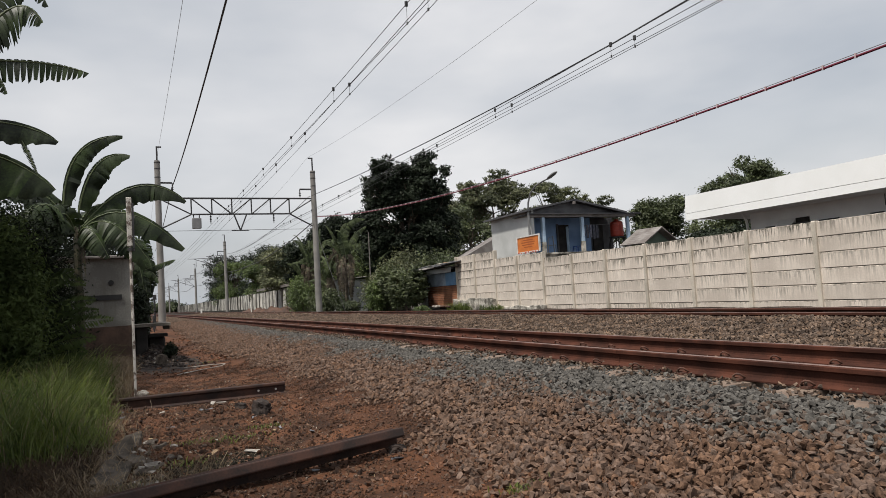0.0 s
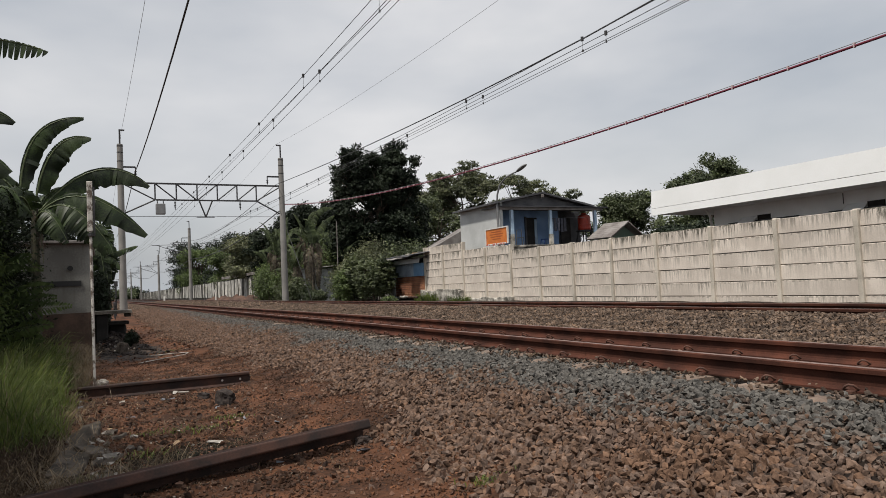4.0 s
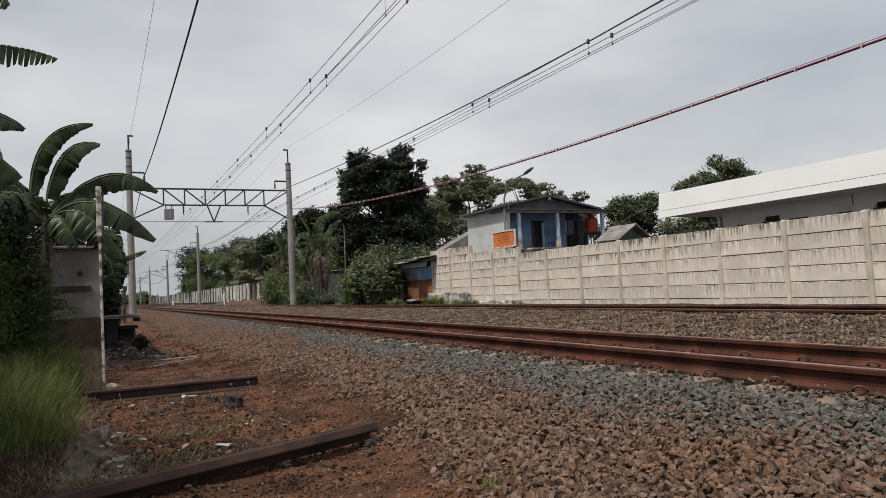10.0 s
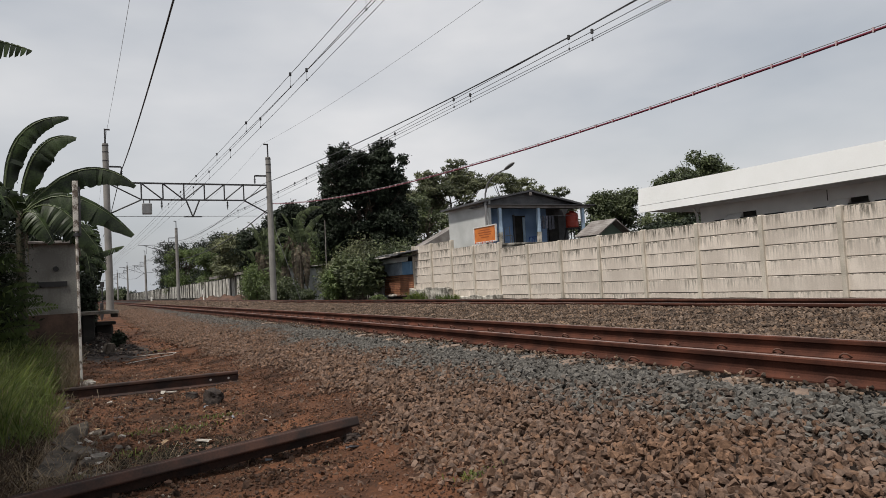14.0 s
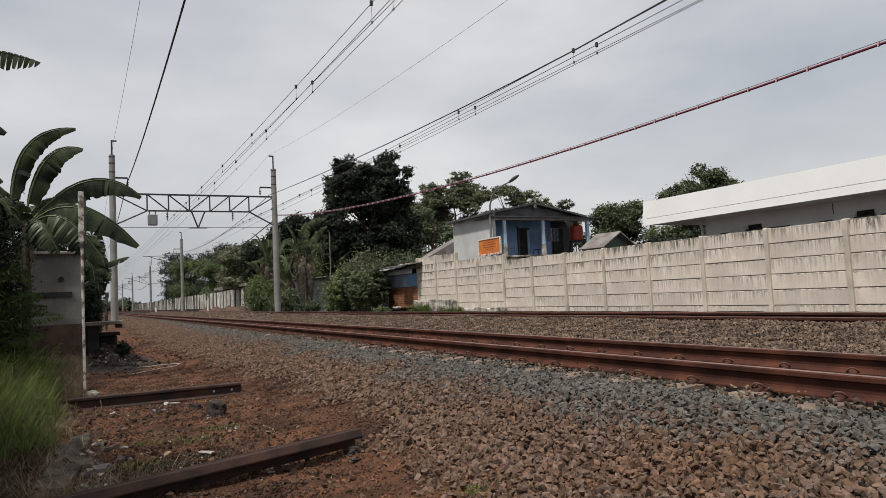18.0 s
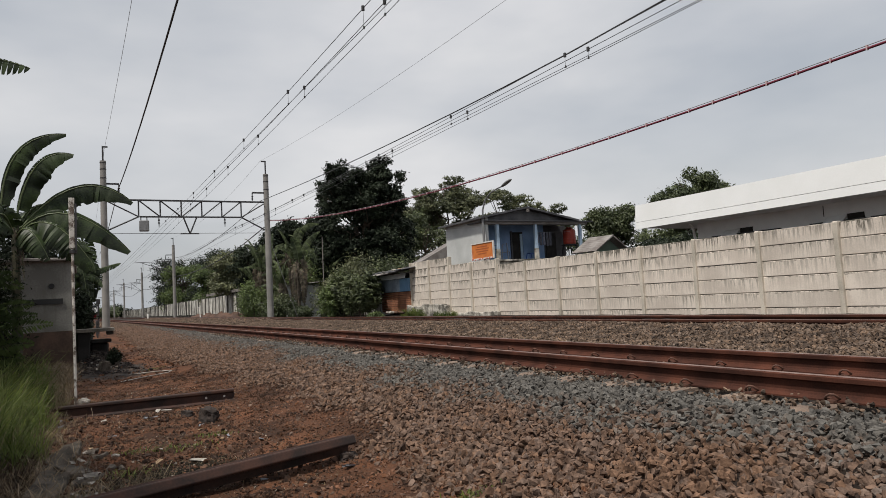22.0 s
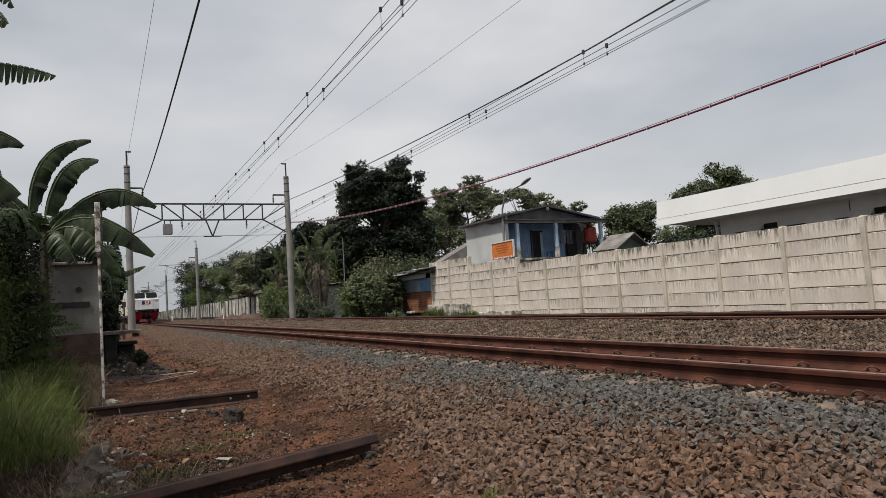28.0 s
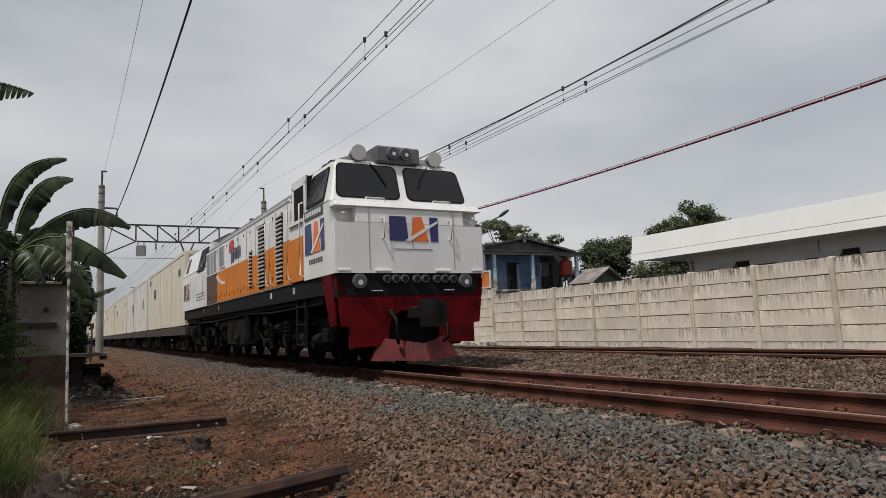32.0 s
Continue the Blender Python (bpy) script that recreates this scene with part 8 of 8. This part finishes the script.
    for y in (5.2, 6.6, 8.6):
        part("roof_fan", tube(B(), (0, y, 3.6), (0, y, 3.72), 0.55, n=24), "loco_grey", L)
    for y in (1.0, 1.3):
        part("roof_hump", bevel(box(B(), -1.05, -0.8, y, y + 0.2, 3.5, 3.62), 0.03), "loco_black", L)
    # rear cab
    rc = part("rear_cab", box(B(), -W, W, 11.2, 15.9, 1.55, 2.72), "loco_white", L)
    part("rear_cab_upper", bevel(hexa(B(), [(-W, 11.2, 2.72), (W, 11.2, 2.72), (W, 15.75, 2.72), (-W, 15.75, 2.72), (-1.17, 11.2, 3.53), (1.17, 11.2, 3.53), (1.17, 15.5, 3.53), (-1.17, 15.5, 3.53)]), 0.05, 2), "loco_white", rc)
    part("rear_roof", hexa(B(), [(-1.15, 11.2, 3.52), (1.15, 11.2, 3.52), (1.15, 15.4, 3.52), (-1.15, 15.4, 3.52), (-0.66, 11.2, 3.78), (0.66, 11.2, 3.78), (0.66, 15.2, 3.78), (-0.66, 15.2, 3.78)]), "loco_grey", rc)
    # both sides
    for sx in (-1, 1):
        def side(name, y0, y1, z0, z1, mat, parent=L, out=0.008, label="", x=1.345, r=0.0):
            yy = sorted((y0, y1))
            if r:
                b = plate(B(), rounded(yy[0], yy[1], z0, z1, r), 0.012)
                m = pose(sx * (x + out + (0.012 if sx < 0 else 0)), 0, 0, 0, 0, 90)
                return part(name, b, mat, parent, label, at=m)
            return part(name, box(B(), min(sx * (x - 0.02), sx * (x + out)), max(sx * (x - 0.02), sx * (x + out)), yy[0], yy[1], z0, z1), mat, parent, label)
        tilt_s = math.degrees(math.atan2(0.19, 0.83))
        op = side("orange_panel", 2.46, 9.55, 1.57, 2.40, "loco_orange", label="orange painted lower side")
        side("orange_panel", 1.62, 2.46, 1.57, 2.36, "loco_orange")
        side("dark_panel", 9.55, 11.15, 1.57, 2.40, "loco_brown", label="dark brown lower side panel")
        for k in range(5):
            side("orange_swoosh", 8.5 + 0.22 * k, 8.72 + 0.22 * k, 2.02 + 0.012 * k * k, 2.09 + 0.014 * k * k, "loco_white", op, 0.012)
        # the doorway behind the cab
        dw = part("doorway", box(B(), -1.30, 1.30, 1.62, 2.46, 1.55, 3.45), "loco_black", L) if sx < 0 else None
        side("door_panel", 1.70, 2.40, 1.57, 2.36, "loco_orange", out=0.012)
        side("door_panel", 1.62, 2.46, 2.36, 2.62, "loco_white", out=0.012)
        for ya, yb in ((1.62, 1.74), (2.34, 2.46)):
            side("door_post", ya, yb, 2.62, 3.36, "loco_white", x=1.30)
        side("door_sill", 1.60, 2.48, 2.60, 2.66, "loco_white", out=0.05)
        side("door_top", 1.62, 2.46, 3.30, 3.44, "loco_white", x=1.30)
        for y in (1.66, 2.44, 3.72, 4.05):
            part("handrail", pipe(B(), [(sx * 1.35, y, 1.62), (sx * 1.42, y, 1.66), (sx * 1.42, y, 2.92), (sx * 1.35, y, 2.96)], 0.016, 6), "loco_white", L)
        for y in (11.45, 12.95, 13.75):
            part("handrail", pipe(B(), [(sx * 1.36, y, 1.62), (sx * 1.43, y, 1.66), (sx * 1.43, y, 2.56), (sx * 1.36, y, 2.6)], 0.016, 6), "loco_white", L)
        # louvres
        for y0, y1, z0, z1 in ((2.95, 3.42, 1.62, 2.98), (4.32, 4.86, 1.62, 3.0), (5.45, 5.72, 1.70, 2.55)):
            back = side("louvre_back", y0, y1, z0, z1, "loco_black", out=0.012)
            sl = mesh_of("louvre_slat", prism(B(), [(-0.030, -0.004), (0.002, -0.014), (0.002, 0.0), (-0.030, 0.014)], y0, y1), "loco_white")
            if sx < 0:
                z = z0 + 0.05
                while z < z1:
                    part("louvre_slat", sl, None, back, at=(-1.36, 0, z))
                    z += 0.085
        # side windows
        def sloped(name, y0, y1, r, base=2.70, z0=0.14, z1=0.66):
            b = plate(B(), rounded(y0, y1, z0, z1, r), 0.014)
            m = pose(sx * 1.35, 0, base, 0, -sx * 12.9, 0) @ pose(0.004 if sx > 0 else -0.018, 0, 0, 0, 0, 90)
            return part(name, b, "cab_glass", L, "dark side window", at=m)
        fw = sloped("side_window", 0.62, 1.45, 0.05)
        part("sliding_pane", plate(B(), rounded(0.68, 1.02, 0.19, 0.62, 0.03), 0.017), "pane_grey", fw)
        part("gasket", plate(B(), rounded(0.56, 1.51, 0.09, 0.70, 0.06), 0.008), "loco_black", fw)
        gw = sloped("side_window", 11.45, 12.75, 0.14, z0=0.02)
        part("gasket", plate(B(), rounded(11.39, 12.81, -0.04, 0.72, 0.18), 0.007), "loco_black", gw)
        sloped("side_window", 14.75, 15.35, 0.06)
        for y0, y1, z0 in ((8.55, 9.15, 2.50), (9.62, 10.0, 2.42), (10.12, 10.42, 2.42), (10.55, 11.05, 2.42)):
            sw = side("side_window", y0, y1, z0, 3.04, "cab_glass", out=0.016)
            for ya, yb, za, zb in ((y0 - 0.03, y0, z0, 3.04), (y1, y1 + 0.03, z0, 3.04), (y0 - 0.03, y1 + 0.03, 3.04, 3.07), (y0 - 0.03, y1 + 0.03, z0 - 0.03, z0)):
                side("window_frame", ya, yb, za, zb, "loco_white", sw, 0.022)
        for k in range(3):
            side("stripe", 11.5, 13.0, 1.78 + 0.09 * k, 1.82 + 0.09 * k, "seam", out=0.004, x=1.36)
        part("roof_edge_rail", pipe(B(), [(sx * 1.28, 2.6, 3.13), (sx * 1.30, 2.62, 3.19), (sx * 1.30, 11.0, 3.19), (sx * 1.28, 11.05, 3.13)], 0.014, 5), "loco_white", L)
        for k in range(26):
            y = 2.7 + 0.325 * k
            side("latch", y, y + 0.035, 1.66 + 0.05 * (k % 2), 1.74 + 0.05 * (k % 2), "loco_black", out=0.014)
            if k % 2:
                side("latch", y, y + 0.03, 2.96, 3.02, "logo_grey", out=0.014)
        for k in range(11):
            y = 2.6 + 0.85 * k
            side("body_seam", y, y + 0.008, 1.57, 3.08, "seam", out=0.009)
        side("number_plate", 0.55, 1.5, 2.58, 2.74, "logo_grey", out=0.016, x=1.36)
        for k in range(9):
            side("text_bar", 0.62 + 0.095 * k, 0.68 + 0.095 * k, 2.62, 2.70, "loco_white", out=0.02, x=1.36)
        for k in range(8):
            side("text_bar", 0.62 + 0.09 * k, 0.68 + 0.09 * k, 1.80, 1.88, "logo_grey", out=0.006, x=1.36)
        turn = pose(-1.365, 1.50, 1.98, 0, 0, -90) if sx < 0 else pose(1.365, 0.50, 1.98, 0, 0, 90)
        brand_blocks(L, turn, 1.0, 0.52)
        turn = pose(-1.365, 15.5, 1.90, 0, 0, -90) if sx < 0 else pose(1.365, 14.4, 1.90, 0, 0, 90)
        brand_blocks(L, turn, 1.1, 0.55, ("logo_grey", "logo_red", "logo_grey"))
        m = pose(-1.358, 7.9, 2.50, 0, 0, -90) if sx < 0 else pose(1.358, 6.3, 2.5, 0, 0, 90)
        for mat, pts in (("logo_red", [(0.0, 0.25), (0.12, 0.25), (0.12, 0.55), (0.0, 0.5)]), ("logo_red", [(0.18, 0.3), (0.5, 0.3), (0.5, 0.55), (0.18, 0.55)]), ("loco_navy", [(0.2, 0.0), (0.52, 0.0), (0.52, 0.26), (0.3, 0.26)]),
                         ("logo_grey", [(0.6, 0.05), (0.85, 0.05), (0.85, 0.32), (0.6, 0.32)]), ("logo_grey", [(0.9, 0.05), (1.15, 0.05), (1.08, 0.32), (0.97, 0.32)]), ("logo_grey", [(1.2, 0.05), (1.27, 0.05), (1.27, 0.32), (1.2, 0.32)])):
            part("mark_block", plate(B(), pts, 0.006), mat, L, at=m)
        side("frame_sill", 0.5, 15.7, 1.24, 1.55, "loco_black", out=-0.03)
        for y in (2.3, 3.9, 9.4, 11.7):
            side("sill_mark", y, y + 0.14, 1.36, 1.48, "box_white", out=-0.024)
        for y in (2.05, 13.0):
            ladder = part("step", box(B(), min(sx * 1.02, sx * 1.3), max(sx * 1.02, sx * 1.3), y - 0.25, y + 0.25, 0.42, 0.45), "loco_black", L)
            for z in (0.78, 1.1):
                part("tread", box(B(), min(sx * 1.05, sx * 1.3), max(sx * 1.05, sx * 1.3), y - 0.25, y + 0.25, z, z + 0.03), "loco_black", ladder)
            for d in (-0.26, 0.26):
                part("stringer", box(B(), min(sx * 1.26, sx * 1.3), max(sx * 1.26, sx * 1.3), y + d - 0.02, y + d + 0.02, 0.4, 1.3), "loco_black", ladder)
    part("underframe", box(B(), -1.25, 1.25, 0.5, 15.6, 1.15, 1.5), "loco_black", L)
    part("inner_frame", box(B(), -0.5, 0.5, 0.9, 15.2, 0.32, 1.16), "loco_black", L)
    part("fuel_tank", bevel(box(B(), -1.22, 1.22, 6.75, 8.9, 0.36, 1.12), 0.06, 2), "bogie_black", L)
    for sx in (-1, 1):
        part("air_tank", tube(B(), (sx * 1.05, 9.0, 0.98), (sx * 1.05, 10.2, 0.98), 0.17, n=14), "bogie_black", L)
        part("filter_pot", tube(B(), (sx * 1.2, 6.45, 0.55), (sx * 1.2, 6.45, 1.1), 0.10, n=12), "bogie_black", L)
    wheels += bogie(L, 0.95, 6.1, (1.75, 3.45, 5.15), 0.46)
    wheels += bogie(L, 9.9, 15.1, (10.75, 12.45, 14.15), 0.46)
    # hoses, boxes and cylinders hung between the bogies and the sill
    rr = random.Random(77)
    for sx in (-1, 1):
        for k in range(46):
            y = 1.2 + 13.8 * (k + rr.uniform(-0.3, 0.3)) / 45
            x = sx * rr.uniform(1.02, 1.20)
            z = rr.uniform(0.42, 1.05)
            kind_ = k % 4
            if kind_ == 0:
                part("junction_box", bevel(box(B(), x - 0.07, x + 0.07, y - rr.uniform(0.08, 0.2), y + rr.uniform(0.08, 0.2), z - rr.uniform(0.06, 0.16), z + 0.14), 0.012), "bogie_black", L)
            elif kind_ == 1:
                part("brake_cylinder", tube(B(), (x, y - 0.16, z), (x, y + 0.16, z), rr.uniform(0.07, 0.11), n=12), "bogie_black", L)
            elif kind_ == 2:
                part("air_pipe", pipe(B(), [(x, y, 1.22), (x + sx * 0.03, y + 0.03, 0.95), (x, y + rr.uniform(-0.3, 0.3), 0.70), (x - sx * 0.05, y + rr.uniform(-0.4, 0.4), 0.40)], 0.022, 6), "loco_black", L)
            else:
                b = B()
                for q in range(5):
                    tube(b, (x, y, 0.52 + 0.075 * q), (x, y, 0.56 + 0.075 * q), 0.085, n=10)
                tube(b, (x, y, 0.50), (x, y, 0.90), 0.06, n=8)
                part("spring", b, "bogie_black", L)
        part("air_pipe", pipe(B(), [(sx * 1.24, 0.9, 1.12), (sx * 1.24, 4.2, 1.08), (sx * 1.24, 6.4, 1.13), (sx * 1.24, 11.0, 1.06), (sx * 1.24, 15.2, 1.12)], 0.028, 6), "loco_black", L)
    return L, wheels


def wagon_master():
    w = thing("container_wagon", "low black-brown flat wagon carrying freight containers", "wagon", group="freight wagons")
    n = 12.9
    for sx in (-1, 1):
        part("side_sill", bevel(prism(B(), [(sx * 1.18 - 0.07, 0.72), (sx * 1.18 + 0.07, 0.72), (sx * 1.18 + 0.07, 1.03), (sx * 1.18 - 0.07, 1.03)], 0.1, n - 0.1), 0.01), "wagon_steel", w)
    part("deck", box(B(), -1.15, 1.15, 0.15, n - 0.15, 0.9, 1.0), "wagon_steel", w)
    part("centre_sill", box(B(), -0.2, 0.2, -0.1, n + 0.1, 0.6, 0.92), "wagon_steel", w)
    for y in (0.12, n - 0.22):
        part("end_beam", box(B(), -1.2, 1.2, y, y + 0.1, 0.7, 1.05), "wagon_steel", w)
    for y in (1.4, n - 3.2):
        bogie(w, y, y + 1.8, (y + 0.15, y + 1.65), 0.40, "wagon_steel", 0.9)
    return w


def container_master(length, mat, marks):
    c = thing("container", "cream smooth-sided freight container on a flat wagon" if mat == "box_cream" else "white smooth-sided freight container on a flat wagon", "container", group="freight containers")
    z0, z1, W = 1.08, 3.84, 1.22
    part("body", box(B(), -W + 0.02, W - 0.02, 0.05, length - 0.05, z0 + 0.1, z1 - 0.03), mat, c)
    for sx in (-1, 1):
        for y in (0, length - 0.16):
            part("corner_post", bevel(box(B(), min(sx * (W - 0.14), sx * W), max(sx * (W - 0.14), sx * W), y, y + 0.16, z0, z1), 0.012), mat, c)
        for za, zb in ((z0, z0 + 0.16), (z1 - 0.12, z1)):
            part("side_rail", box(B(), min(sx * (W - 0.1), sx * (W - 0.004)), max(sx * (W - 0.1), sx * (W - 0.004)), 0.16, length - 0.16, za, zb), mat, c)
        n = int(length / 1.2)
        for k in range(1, n):
            y = length * k / n
            part("panel_seam", box(B(), min(sx * (W - 0.03), sx * (W - 0.014)), max(sx * (W - 0.03), sx * (W - 0.014)), y - 0.012, y + 0.012, z0 + 0.16, z1 - 0.12), "seam" if k % 3 == 0 else mat, c)
    for y in (0.0, length - 0.04):
        part("end_frame", box(B(), -W + 0.14, W - 0.14, y, y + 0.04, z1 - 0.14, z1), mat, c)
    for x in (-0.75, -0.3, 0.3, 0.75):
        part("lock_bar", tube(B(), (x, 0.02, z0 + 0.1), (x, 0.02, z1 - 0.1), 0.02, n=6), "loco_grey", c)
    for y, z, w_, h_, m_ in marks:
        for k in range(2):
            part("mark_block", box(B(), -W - 0.004, -W + 0.03, y + k * w_ * 0.6, y + k * w_ * 0.6 + w_ * 0.45, z, z + h_), m_, c)
    return c


SPEED, FRONT_END = 18.45, 9.95


def ride(ob, back, length):
    """Rows for a vehicle whose front is `back` metres behind the front of the train."""
    rows = []
    for i in range(33):
        s = FRONT_END + SPEED * (SECONDS - i) + back
        x, y, _ = line(s)
        x2, y2, _ = line(s + length)
        rows.append((float(i), pose(x, y, HEAD, 0, 0, math.degrees(math.atan2(x - x2, y2 - y)))))
    walk(ob, rows)


loco, loco_wheels = build_loco()
riders = [(loco, 0.0, 15.9)]
wagon, pos = wagon_master(), 16.0
big = container_master(12.19, "box_cream", ((9.0, 2.55, 0.55, 0.42, "logo_grey"), (1.2, 3.0, 0.4, 0.25, "logo_grey"), (11.0, 3.3, 0.4, 0.25, "logo_grey")))
small = container_master(6.06, "box_white", ((1.6, 2.3, 0.5, 0.5, "seam"),))
used = set()
for k in range(11):
    w = wagon if k == 0 else copy_thing(wagon, Matrix())
    riders.append((w, pos, 12.9))
    if k % 3 == 1:
        for d in (0.2, 6.5):
            c = small if "s" not in used else copy_thing(small, Matrix())
            used.add("s")
            riders.append((c, pos + d, 6.0))
    else:
        c = big if "b" not in used else copy_thing(big, Matrix())
        used.add("b")
        riders.append((c, pos + 0.35, 12.2))
    pos += 12.95


def motions():
    for ob, back, length in riders:
        ride(ob, back, length)
    # the locomotive's wheels roll on the rails while it comes near
    for w in loco_wheels:
        place = w.matrix_basis.translation.copy()
        rows = [(0.0, pose(*place))]
        for f in range(frame(27.0), frame(SECONDS) + 1):
            t = (f - 1) / FPS
            rows.append((t, pose(*place, math.degrees(SPEED / 0.46 * (t - 27.0)) % 360, 0, 0)))
        walk(w, rows)


motions()
